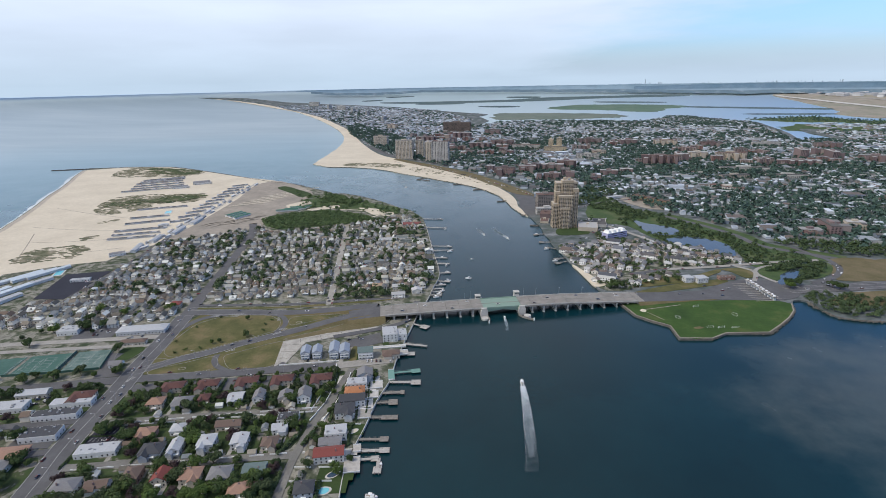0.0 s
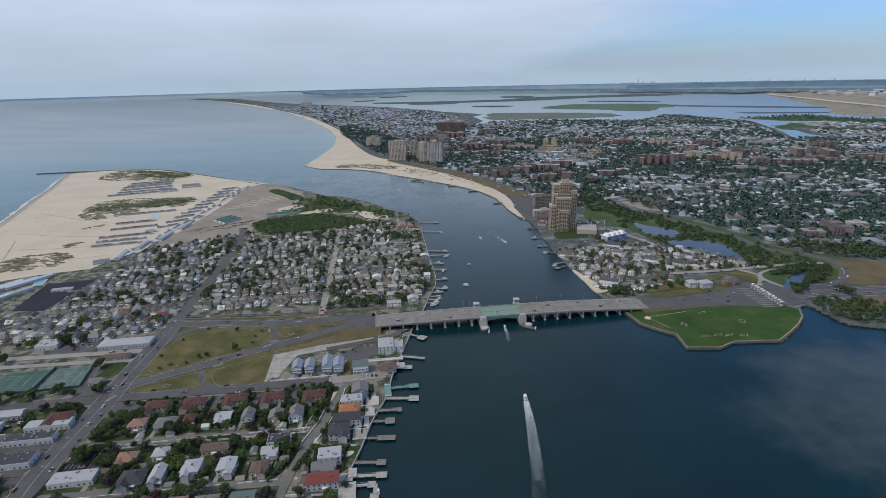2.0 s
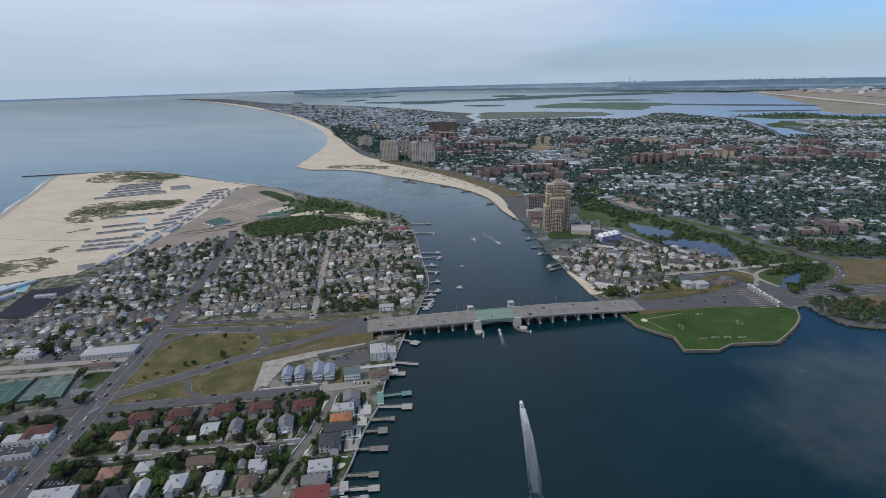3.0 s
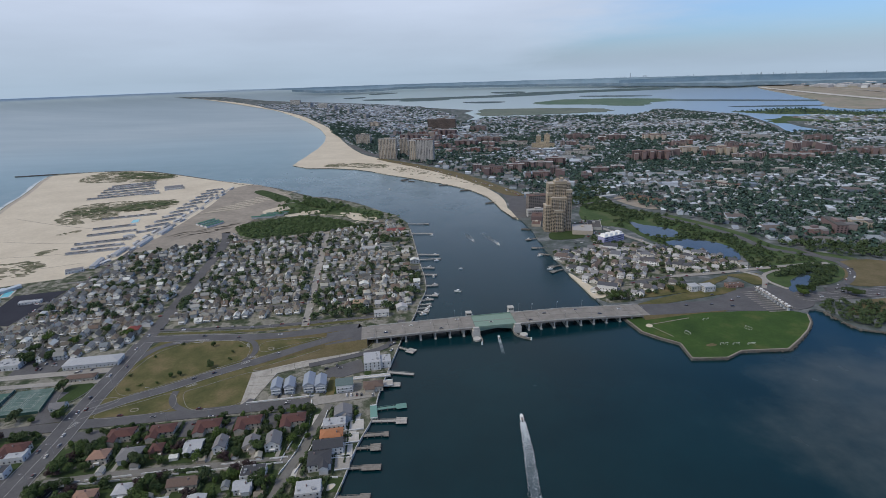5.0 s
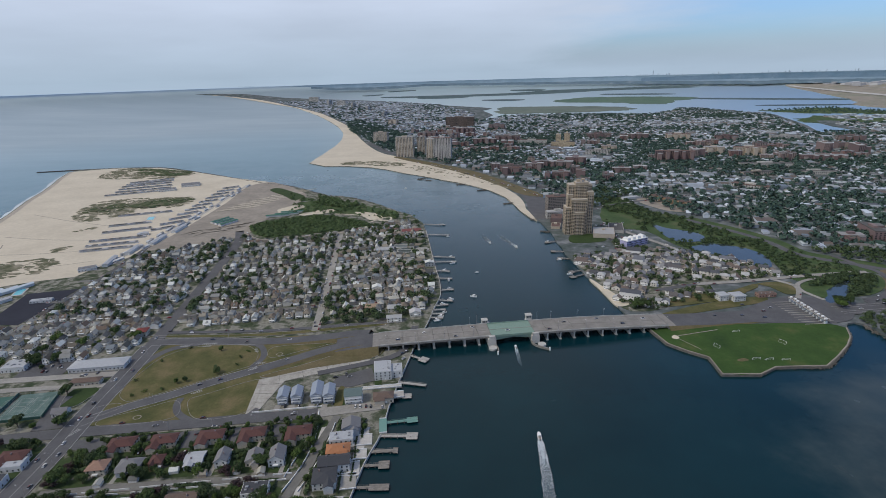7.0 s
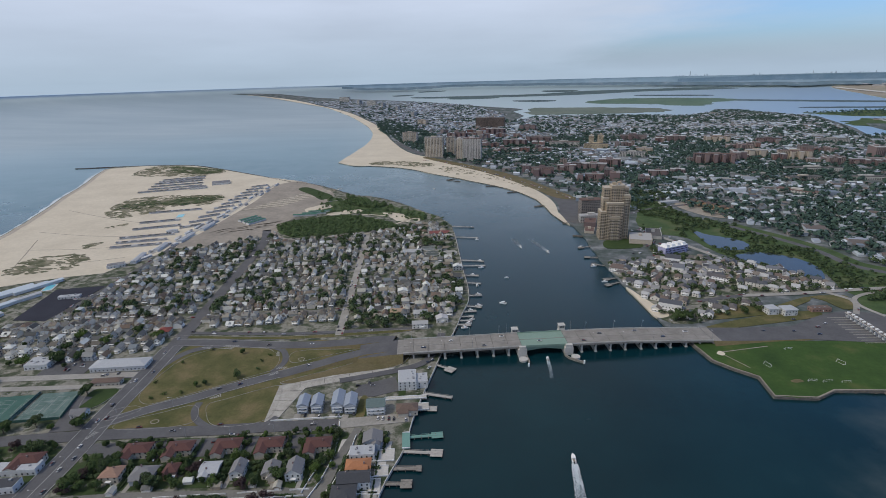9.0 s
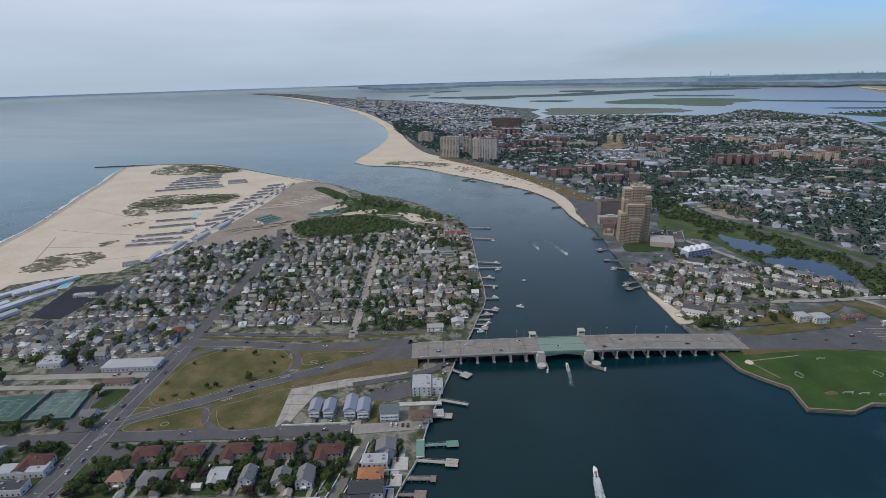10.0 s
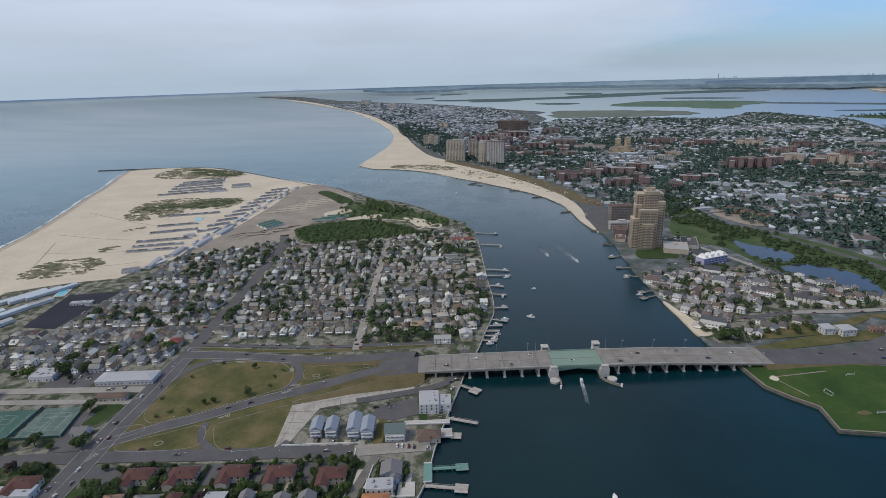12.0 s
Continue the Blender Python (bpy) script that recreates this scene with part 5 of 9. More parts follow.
def house(x, y, z, turn, w, d, h, r, style, wall=None, roof=None, label="", windows=True, chimney=True, porch=True, wing=None, seed=0, name="house", group=""):
    """A house with its walls, roof, windows, door, chimney and porch. style: gable_x, gable_y, hip or flat."""
    rng = random.Random(seed * 7 + int(x * 3 + y))
    wall, roof = wall or WALL, roof or ROOF
    ob = thing(name, pose(x, y, z, 0, 0, turn), label or "detached wooden house with a pitched shingle roof", "house", group)
    if style in ("gable_x", "gable_y"):
        v, f = prism(w, d, h, r, style == "gable_x")
        rv, rf = gable_roof(w, d, h, r, style == "gable_x")
    elif style == "hip":
        v, f = Shape().box(-w / 2, -d / 2, 0, w / 2, d / 2, h).v, Shape().box(-w / 2, -d / 2, 0, w / 2, d / 2, h).f
        rv, rf = hip_roof(w, d, h, r)
    else:
        v, f = Shape().box(-w / 2, -d / 2, 0, w / 2, d / 2, h + 0.5).v, Shape().box(-w / 2, -d / 2, 0, w / 2, d / 2, h + 0.5).f
        q = Shape().box(-w / 2 + 0.3, -d / 2 + 0.3, h + 0.5, w / 2 - 0.3, d / 2 - 0.3, h + 0.62)
        rv, rf = q.v, q.f
        for i in range(2 + int(w * d / 90)):
            ux, uy, us = rng.uniform(-0.38, 0.38) * w, rng.uniform(-0.36, 0.36) * d, rng.uniform(0.5, 1.1)
            piece("roof_unit", Shape().box(ux - us, uy - us * 0.8, h + 0.62, ux + us, uy + us * 0.8, h + 0.62 + us).mesh("roof_unit", STEEL), ob)
    piece("wall", mesh_of("wall", v, f, wall), ob)
    body = piece("roof", mesh_of("roof", rv, rf, roof), ob)
    if wing:
        wx, wy, ww, wd, wh = wing
        q = prism(ww, wd, wh, r * 0.7, ww >= wd)
        piece("wing_wall", mesh_of("wing_wall", [(a + wx, b + wy, c) for a, b, c in q[0]], q[1], wall), ob)
        q = gable_roof(ww, wd, wh, r * 0.7, ww >= wd)
        piece("wing_roof", mesh_of("wing_roof", [(a + wx, b + wy, c + 0.02) for a, b, c in q[0]], q[1], roof), ob)
    if windows:
        floors = [1.0] if h < 4.2 else [1.0, 3.9] if h < 7.5 else [1.0, 3.9, 6.8]
        for zf in floors:
            for face, width, plane in (("s", w, d / 2), ("e", d, w / 2), ("w", d, w / 2)):
                n = max(2, int(width / 3.6))
                for i in range(n):
                    if face == "s" and zf == 1.0 and i == n // 2:
                        continue
                    if zf + 1.5 < h + 0.2:
                        piece("window", window_mesh(face, (i + 0.5) / n * width - width / 2, zf, plane), ob)
    if "balcon" in label:
        for zf in (3.0, 5.8):
            piece("balcony", Shape().box(-w / 2 + 0.6, -d / 2 - 1.6, zf, w / 2 - 0.6, -d / 2 - 0.02, zf + 0.2).box(-w / 2 + 0.6, -d / 2 - 1.6, zf + 0.2, w / 2 - 0.6, -d / 2 - 1.5, zf + 1.1).mesh("balcony", WHITE), ob)
        piece("gable_trim", Shape().box(-w / 2 - 0.1, -d / 2 - 0.12, h - 0.3, w / 2 + 0.1, -d / 2 - 0.02, h + 0.05).mesh("gable_trim", WHITE), ob)
    n = max(2, int(w / 3.6))
    dx = (n // 2 + 0.5) / n * w - w / 2
    piece("door", Shape().box(dx - 0.5, -d / 2 - 0.06, 0.1, dx + 0.5, -d / 2, 2.2).mesh("door", WHITE), ob)
    if porch:
        q = Shape().box(dx - 2.0, -d / 2 - 1.8, 2.6, dx + 2.0, -d / 2 - 0.07, 2.8).box(dx - 1.9, -d / 2 - 1.7, 0, dx - 1.7, -d / 2 - 1.5, 2.6).box(dx + 1.7, -d / 2 - 1.7, 0, dx + 1.9, -d / 2 - 1.5, 2.6)
        piece("porch", q.mesh("porch", WHITE), ob)
    if chimney:
        cx, cy = rng.uniform(-w / 4, w / 4), rng.uniform(-d / 4, d / 4)
        piece("chimney", Shape().box(cx - 0.4, cy - 0.4, h, cx + 0.4, cy + 0.4, h + r + 0.9).mesh("chimney", BRICK), ob)
    return ob


def tint(name, c, rough=0.9):
    return plain(name, c, rough, 0, 0.4, 0.9)


RED_TILE = tint("dark red tile", (0.10, 0.045, 0.038))
RED_ROOF = tint("red roof", (0.20, 0.055, 0.045))
ORANGE_ROOF = tint("orange roof", (0.38, 0.17, 0.08))
TAN_ROOF = tint("tan shingles", (0.29, 0.18, 0.13))
BROWN_ROOF = tint("brown shingles", (0.14, 0.10, 0.08))
GREY_ROOF = tint("grey shingles", (0.19, 0.19, 0.195))
DARK_ROOF = tint("dark shingles", (0.055, 0.058, 0.065))
PALE_ROOF = tint("pale roofing", (0.40, 0.415, 0.43))
BLUE_ROOF = tint("blue-grey shingles", (0.27, 0.31, 0.37))
TEAL_ROOF = tint("green-grey shingles", (0.12, 0.165, 0.16))
WHITE_WALL = tint("white siding", (0.63, 0.63, 0.61))
CREAM_WALL = tint("cream stucco", (0.56, 0.50, 0.41))
GREY_WALL = tint("blue-grey siding", (0.36, 0.39, 0.43))
BRICK_WALL = tint("brick facing", (0.30, 0.19, 0.15))

HOUSES = []  # x, y, radius of what stands already


def placed(x, y, turn, w, d, h, r, style, wall, roof, label, **more):
    HOUSES.append((x, y, max(w, d) / 2))
    r2 = random.Random(int(x * 5 - y))
    if style != "flat" and w < 18 and "wing" not in more and r2.random() < 0.65:
        more["wing"] = (r2.choice((-1, 1)) * w * 0.2, -d * 0.5, w * r2.uniform(0.38, 0.5), d * 0.55, h * 0.97)
    return house(x, y, 2.0, turn, w, d, h, r, style, wall, roof, label, **more)


plate("parking_lot", [(-294, 409), (-214, 418), (-160, 423), (-112, 427), (-111, 438), (-160, 434), (-214, 429), (-296, 421)], 2.34, ASPHALT, "grey parking strip behind the garden apartments", "parking lot", 0.2)
for x in (-272, -238, -203, -169, -135):
    plate("parking_lot", [(x - 6, 402 + 0.1 * (x + 272)), (x + 6, 403 + 0.1 * (x + 272)), (x + 5, 420 + 0.1 * (x + 272)), (x - 7, 419 + 0.1 * (x + 272))], 2.36, ASPHALT, "grey court between garden apartments", "parking lot", 0.2)
# garden apartments with dark red roofs along the cross street
for i, (x, y) in enumerate(((-326, 398), (-251, 411), (-220, 414), (-185, 418), (-153, 420), (-117, 421))):
    placed(x, y, 7, 19, 11, 5.6, 2.4, "hip", CREAM_WALL, RED_TILE, "two-storey garden apartments with white walls and a dark red roof", wing=(-5.5, -6.5, 8.0, 11.0, 5.6), group="garden apartments", name="apartment_house", porch=False, seed=i)
rows = [
    (-254, 386, 13, 11, 5.6, 3.0, "hip", CREAM_WALL, TAN_ROOF, "pinkish stucco house with a tan hipped roof"),
    (-232, 388, 16, 11, 4.6, 3.2, "hip", GREY_WALL, GREY_ROOF, "grey house with white trim and a hipped roof"),
    (-214, 392, 9, 9, 5.0, 2.6, "hip", BRICK_WALL, RED_TILE, "small brick house with a dark red roof"),
    (-187, 394, 13, 12, 4.2, 1.4, "gable_x", GREY_WALL, PALE_ROOF, "house with a broad pale grey roof"),
    (-166, 393, 9, 13, 6.0, 3.0, "gable_y", WHITE_WALL, GREY_ROOF, "white gabled house with a grey roof"),
    (-143, 394, 11, 12, 4.6, 2.8, "gable_y", CREAM_WALL, GREY_ROOF, "low house with a brown-grey gabled roof"),
    (-126, 394, 11, 14, 6.2, 3.6, "gable_y", WHITE_WALL, GREY_ROOF, "white gabled house with an arched porch"),
    (-240, 344, 14, 11, 5.4, 3.0, "hip", BRICK_WALL, TAN_ROOF, "brick house with a tan hipped roof"),
    (-217, 350, 11, 10, 4.6, 2.6, "hip", WHITE_WALL, PALE_ROOF, "low house with a pale hipped roof"),
    (-178, 355, 20, 9, 4.4, 2.6, "gable_x", CREAM_WALL, BROWN_ROOF, "long house with a brown gabled roof"),
    (-131, 361, 17, 11, 5.8, 1.0, "flat", WHITE_WALL, DARK_ROOF, "white modern house with a dark flat roof"),
]
for x, y, w, d, h, r, style, wa, ro, label in rows:
    placed(x, y, 6, w, d, h, r, style, wa, ro, label)
rows = [
    (-134, 348, 12, 9, 5.4, 2.4, "gable_x", WHITE_WALL, PALE_ROOF, "white house with a pale gabled roof"),
    (-137, 331, 12, 11, 4.6, 3.0, "hip", CREAM_WALL, BROWN_ROOF, "house with a grey-brown hipped roof"),
    (-161, 333, 12, 13, 6.0, 1.2, "gable_y", WHITE_WALL, PALE_ROOF, "white house with a nearly flat white roof"),
    (-185, 330, 12, 13, 7.6, 2.2, "hip", WHITE_WALL, PALE_ROOF, "ornate white house with stepped roofs"),
    (-208, 327, 9, 14, 5.6, 2.4, "gable_y", WHITE_WALL, PALE_ROOF, "white house with a light grey gabled roof"),
    (-225, 324, 16, 13, 5.0, 3.6, "hip", GREY_WALL, DARK_ROOF, "large grey house with a dark hipped roof"),
    (-225, 298, 11, 13, 5.2, 3.2, "hip", BRICK_WALL, BROWN_ROOF, "house with a red-brown hipped roof"),
    (-203, 295, 11, 12, 5.4, 3.2, "gable_y", CREAM_WALL, RED_ROOF, "cream house with a bright red roof"),
    (-182, 296, 14, 12, 5.6, 2.8, "hip", CREAM_WALL, TAN_ROOF, "cream villa with a tan roof"),
    (-162, 297, 15, 13, 5.0, 3.2, "hip", GREY_WALL, GREY_ROOF, "house with a brown-grey hipped roof"),
    (-139, 302, 16, 11, 4.2, 1.6, "gable_x", GREY_WALL, TEAL_ROOF, "low house with broad green-grey roof panels"),
]
for x, y, w, d, h, r, style, wa, ro, label in rows:
    placed(x, y, 6, w, d, h, r, style, wa, ro, label)
rows = [
    (-142, 282, 15, 12, 5.4, 3.2, "hip", CREAM_WALL, TAN_ROOF, "stucco house with a pink-tan hipped roof"),
    (-244, 288, 15, 9, 4.6, 2.6, "gable_x", WHITE_WALL, BROWN_ROOF, "white house with a brown gabled roof"),
    (-266, 287, 17, 13, 5.0, 3.4, "hip", WHITE_WALL, GREY_ROOF, "white house with a broken grey roof"),
    (-98, 281, 13, 12, 5.6, 2.8, "hip", GREY_WALL, DARK_ROOF, "waterfront house with a dark roof"),
    (-88, 316, 22, 11, 6.4, 2.6, "gable_x", WHITE_WALL, RED_ROOF, "white waterfront villa with a red tiled roof"),
    (-90, 330, 17, 9, 5.0, 2.0, "gable_x", WHITE_WALL, GREY_ROOF, "grey-roofed white waterfront house"),
    (-88, 342, 17, 12, 6.2, 1.0, "flat", WHITE_WALL, PALE_ROOF, "white modern waterfront house with terraces"),
    (-86, 371, 16, 15, 6.0, 2.0, "hip", WHITE_WALL, DARK_ROOF, "waterfront house with a dark slate roof"),
    (-82, 385, 22, 11, 7.0, 3.0, "gable_x", WHITE_WALL, DARK_ROOF, "large white waterfront house with dark grey gables"),
    (-82, 399, 17, 10, 5.6, 2.6, "hip", CREAM_WALL, ORANGE_ROOF, "cream waterfront house with an orange tiled roof"),
    (-82, 412, 18, 10, 6.6, 1.0, "flat", WHITE_WALL, PALE_ROOF, "white flat-roofed waterfront house"),
]
for x, y, w, d, h, r, style, wa, ro, label in rows:
    placed(x, y, 7, w, d, h, r, style, wa, ro, label)
rows = [
    (-77, 427, 14, 12, 6.4, 3.0, "gable_y", GREY_WALL, GREY_ROOF, "grey-and-white gabled waterfront house"),
    (-82, 468, 15, 12, 8.0, 3.0, "gable_x", WHITE_WALL, TEAL_ROOF, "tall white house with balconies and a green-grey roof"),
    (-56, 467, 17, 10, 4.8, 2.6, "hip", CREAM_WALL, BROWN_ROOF, "low cream house with a brown hipped roof"),
    (-143.5, 470, 9, 15, 7.4, 2.6, "gable_y", GREY_WALL, BLUE_ROOF, "blue-grey townhouse with white balconies"),
    (-132, 471, 9, 15, 7.4, 2.6, "gable_y", GREY_WALL, BLUE_ROOF, "blue-grey townhouse with white balconies"),
    (-115, 474, 9.5, 20, 8.0, 2.8, "gable_y", GREY_WALL, BLUE_ROOF, "blue-grey townhouse with white balconies"),
    (-104, 472, 9.5, 17, 7.8, 2.6, "gable_y", GREY_WALL, BLUE_ROOF, "blue-grey townhouse with white balconies"),
    (-61, 508, 16, 20, 8.6, 0.8, "flat", WHITE_WALL, PALE_ROOF, "plain white boxy building with a flat roof"),
    (-48, 509, 10, 14, 6.6, 0.8, "flat", WHITE_WALL, PALE_ROOF, "lower white annexe with a flat roof"),
    (-346, 533, 52, 16, 4.6, 2.6, "hip", WHITE_WALL, PALE_ROOF, "long low white shop row with a pale roof"),
    (-340, 503, 26, 8, 4.0, 2.2, "hip", CREAM_WALL, BROWN_ROOF, "low cream shop with arches"),
]
for x, y, w, d, h, r, style, wa, ro, label in rows:
    placed(x, y, 7, w, d, h, r, style, wa, ro, label, chimney=False, porch=False)
rows = [
    (-268, 326, 30, 12, 4.4, 1, "flat", WHITE_WALL, PALE_ROOF, "low shop building with a white flat roof"),
    (-332, 372, 36, 10, 5.2, 1, "flat", WHITE_WALL, DARK_ROOF, "long white building with a dark flat roof"),
    (-326, 346, 28, 14, 5.0, 1, "flat", WHITE_WALL, DARK_ROOF, "white shop with a dark flat roof"),
    (-332, 322, 22, 14, 4.6, 2.4, "hip", BRICK_WALL, TAN_ROOF, "brick building with a tan hipped roof"),
    (-335, 306, 24, 14, 4.8, 3.0, "hip", WHITE_WALL, GREY_ROOF, "white house with a grey hipped roof"),
    (-330, 390, 34, 10, 4.8, 1, "flat", WHITE_WALL, PALE_ROOF, "long low building with a white flat roof"),
    (-383, 384, 30, 14, 4.6, 1, "flat", WHITE_WALL, PALE_ROOF, "low building with a pale grey flat roof"),
    (-376, 405, 26, 10, 4.6, 2.0, "gable_x", CREAM_WALL, PALE_ROOF, "house with a broad pale roof"),
    (-331, 456, 12, 8, 4.0, 2.6, "gable_x", WHITE_WALL, GREY_ROOF, "small white clubhouse beside the courts"),
    (-430, 534, 22, 16, 5.0, 1, "flat", WHITE_WALL, PALE_ROOF, "low building with a white flat roof"),
    (-470, 452, 30, 13, 4.6, 1, "flat", WHITE_WALL, PALE_ROOF, "white club building with a flat roof"),
]
for x, y, w, d, h, r, style, wa, ro, label in rows:
    placed(x, y, 8, w, d, h, r, style, wa, ro, label, chimney=False, porch=False)

placed(-341, 601, 8, 12, 11, 5.6, 2.8, "hip", CREAM_WALL, RED_ROOF, "cream corner house with a faded red roof", chimney=False)

# ---- rows of small houses on the island ----
PROTO = {}
STYLES = [(6.6, 10.6, 4.6, 2.7, "gable_y"), (7.4, 9.6, 4.8, 2.4, "gable_x"), (7.6, 9.2, 4.4, 2.6, "hip"), (6.4, 10.2, 5.4, 3.0, "gable_y"), (8.6, 8.2, 3.2, 2.4, "gable_x"), (7.0, 11.0, 5.4, 2.7, "hip"), (6.8, 9.8, 3.6, 2.6, "gable_y")]
LABELS = {"gable_y": "small wooden house, its gable facing the street", "gable_x": "small wooden house with a broad gabled roof", "hip": "small wooden house with a hipped roof"}


def row_house(x, y, turn, k, seed):
    m = pose(x, y, 2.0, 0, 0, turn)
    if k not in PROTO:
        w, d, h, r, style = STYLES[k]
        ob = thing("house", m, LABELS[style], "house", "small houses on the island")
        v, f = prism(w, d, h, r, style == "gable_x") if style != "hip" else (Shape().box(-w / 2, -d / 2, 0, w / 2, d / 2, h).v, Shape().box(-w / 2, -d / 2, 0, w / 2, d / 2, h).f)
        piece("wall", mesh_of("wall", v, f, WALL), ob)
        rv, rf = gable_roof(w, d, h, r, style == "gable_x", 0.35) if style != "hip" else hip_roof(w, d, h, r, 0.4)
        piece("roof", mesh_of("roof", rv, rf, ROOF), ob)
        piece("porch", Shape().box(-w / 2 + 0.6, -d / 2 - 1.8, 2.5, w / 2 - 0.6, -d / 2 - 0.02, 2.75).mesh("porch", WHITE), ob)
        for zf in (1.0, 3.6) if h > 5 else (1.0,):
            for a in (-w / 4, w / 4):
                piece("window", window_mesh("s", a, zf, d / 2, 1.3, 1.4), ob)
        if k % 2 == 0:
            q = prism(w * 0.6, 4.5, 3.0, 1.4, False)
            piece("rear_wing", mesh_of("rear_wing", [(a + w * 0.15, b + d / 2 + 2.2, c) for a, b, c in q[0]], q[1], WALL), ob)
            q = gable_roof(w * 0.6, 4.5, 3.0, 1.4, False, 0.3)
            piece("rear_roof", mesh_of("rear_roof", [(a + w * 0.15, b + d / 2 + 2.2, c) for a, b, c in q[0]], q[1], ROOF), ob)
        if style == "gable_x":
            q = prism(2.6, 3.0, 1.2, 0.9, False)
            piece("dormer", mesh_of("dormer", [(a, b - d / 4 - 0.4, c + h) for a, b, c in q[0]], q[1], WALL), ob)
            q = gable_roof(2.6, 3.0, 1.2, 0.9, False, 0.25, 0.15)
            piece("dormer_roof", mesh_of("dormer_roof", [(a, b - d / 4 - 0.4, c + h) for a, b, c in q[0]], q[1], ROOF), ob)
        piece("chimney", Shape().box(w * 0.2, d * 0.1, h, w * 0.2 + 0.8, d * 0.1 + 0.8, h + r + 0.8).mesh("chimney", BRICK), ob)
        PROTO[k] = ob
        return ob
    return copy_thing(PROTO[k], m)


class Village:
    """Many houses joined into one mesh: walls and roofs are pieces of their own colours."""

    def __init__(self):
        self.v, self.f, self.m = [], [], []

    def front(self, w, d, h):
        """Dark panes and a white porch on the street side, and panes on both flanks."""
        parts = []
        pane, n = Shape(), max(2, int(w / 3.2))
        for z in (1.0, 3.7) if h > 4.6 else (1.0,):
            for i in range(n):
                a = (i + 0.5) / n * w - w / 2
                pane.box(a - 0.6, -d / 2 - 0.06, z, a + 0.6, -d / 2, z + 1.3)
            for sx in (-1, 1):
                for a in (-d / 5, d / 5):
                    lo, hi = sorted((sx * w / 2, sx * (w / 2 + 0.06)))
                    pane.box(lo, a - 0.55, z, hi, a + 0.55, z + 1.3)
        parts.append((pane.v, pane.f, 2))
        p = Shape().box(-w * 0.38, -d / 2 - 1.7, 2.35, w * 0.3, -d / 2 - 0.08, 2.6).box(-w * 0.38, -d / 2 - 1.7, 0.0, w * 0.3, -d / 2 - 0.08, 0.4)
        parts.append((p.v, p.f, 3))
        return parts

    def add(self, x, y, turn, w, d, h, r, style, z=2.0, detail=False):
        c, s = math.cos(turn), math.sin(turn)
        if style == "flat":
            b = Shape().box(-w / 2, -d / 2, 0, w / 2, d / 2, h)
            parts = [(b.v, b.f[2:], 0), ([(-w / 2 - 0.1, -d / 2 - 0.1, h), (w / 2 + 0.1, -d / 2 - 0.1, h), (w / 2 + 0.1, d / 2 + 0.1, h), (-w / 2 - 0.1, d / 2 + 0.1, h)], [(0, 1, 2, 3)], 1)]
        elif style == "hip":
            b = Shape().box(-w / 2, -d / 2, 0, w / 2, d / 2, h)
            q = hip_roof(w, d, h, r, 0.4)
            parts = [(b.v, b.f[2:], 0), (q[0], q[1][1:], 1)]
        else:
            q = gable_roof(w, d, h, r, style == "gable_x", 0.4)
            p = prism(w, d, h, r, style == "gable_x")
            parts = [(p[0], p[1], 0), (q[0], [q[1][i] for i in (2, 0, 1, 4)] + [q[1][i] for i in (8, 6, 7, 10)], 1)]
        for v, f, m in parts + (self.front(w, d, h) if detail else []):
            k = len(self.v)
            self.v += [(x + c * a - s * b, y + s * a + c * b, z + e) for a, b, e in v]
            self.f += [tuple(i + k for i in q) for q in f]
            self.m += [m] * len(f)

    def make(self, name, label, category="houses", mats=None):
        me = mesh_of(name, laid_all(self.v), self.f, mats or [WALL_HAZED, ROOF_HAZED, GLASS, WHITE], self.m)
        return tagged(new(name, me), label, category, "", "stuff")


def clear_of(x, y, gap):
    if any(off_line(line, [x], [y])[0] < w / 2 + gap for line, w in STREETS):
        return False
    return all(math.hypot(x - a, y - b) > c + gap for a, b, c in HOUSES)


# ---- the waterfront beside the channel ----
house(-38, 636, 2.0, 10, 13, 10, 4.6, 2.2, "gable_y", tint("cream siding", (0.70, 0.67, 0.60), 0.85), tint("pale shingle", (0.46, 0.455, 0.45), 0.9), "cream marina building with a pale gable roof", chimney=False)
house(-100, 871, 2.0, 5, 30, 14, 5.0, 1.0, "hip", None, tint("pale grey felt", (0.36, 0.365, 0.36), 0.9), "low works hall with a pale grey roof", chimney=False, porch=False)
house(-63, 972, 2.0, 4, 34, 12, 4.5, 3.0, "gable_x", tint("cream siding", (0.70, 0.67, 0.60), 0.85), tint("faded red roof", (0.20, 0.075, 0.07), 0.9), "long clubhouse with a faded red roof", chimney=False)
house(-100, 1000, 2.0, 0, 11, 9, 5.0, 2.5, "hip", None, tint("pale shingle", (0.46, 0.455, 0.45), 0.9), "white house with a pale roof at the park", porch=False)
house(-90, 652, 2.0, 5, 17, 12, 5.5, 2.4, "hip", tint("ochre stucco", (0.42, 0.27, 0.14), 0.9), tint("tan shingle", (0.34, 0.25, 0.17), 0.9), "ochre stucco house with a tan roof", chimney=False)
house(-63, 648, 2.0, 5, 16, 11, 5.5, 2.2, "hip", None, tint("pale grey felt", (0.36, 0.365, 0.36), 0.9), "large house with a pale grey roof", chimney=False)
house(-61, 621, 2.0, 5, 17, 9, 5.5, 2.2, "gable_x", None, tint("pale grey felt", (0.36, 0.365, 0.36), 0.9), "long white house with a pale grey roof", chimney=False)
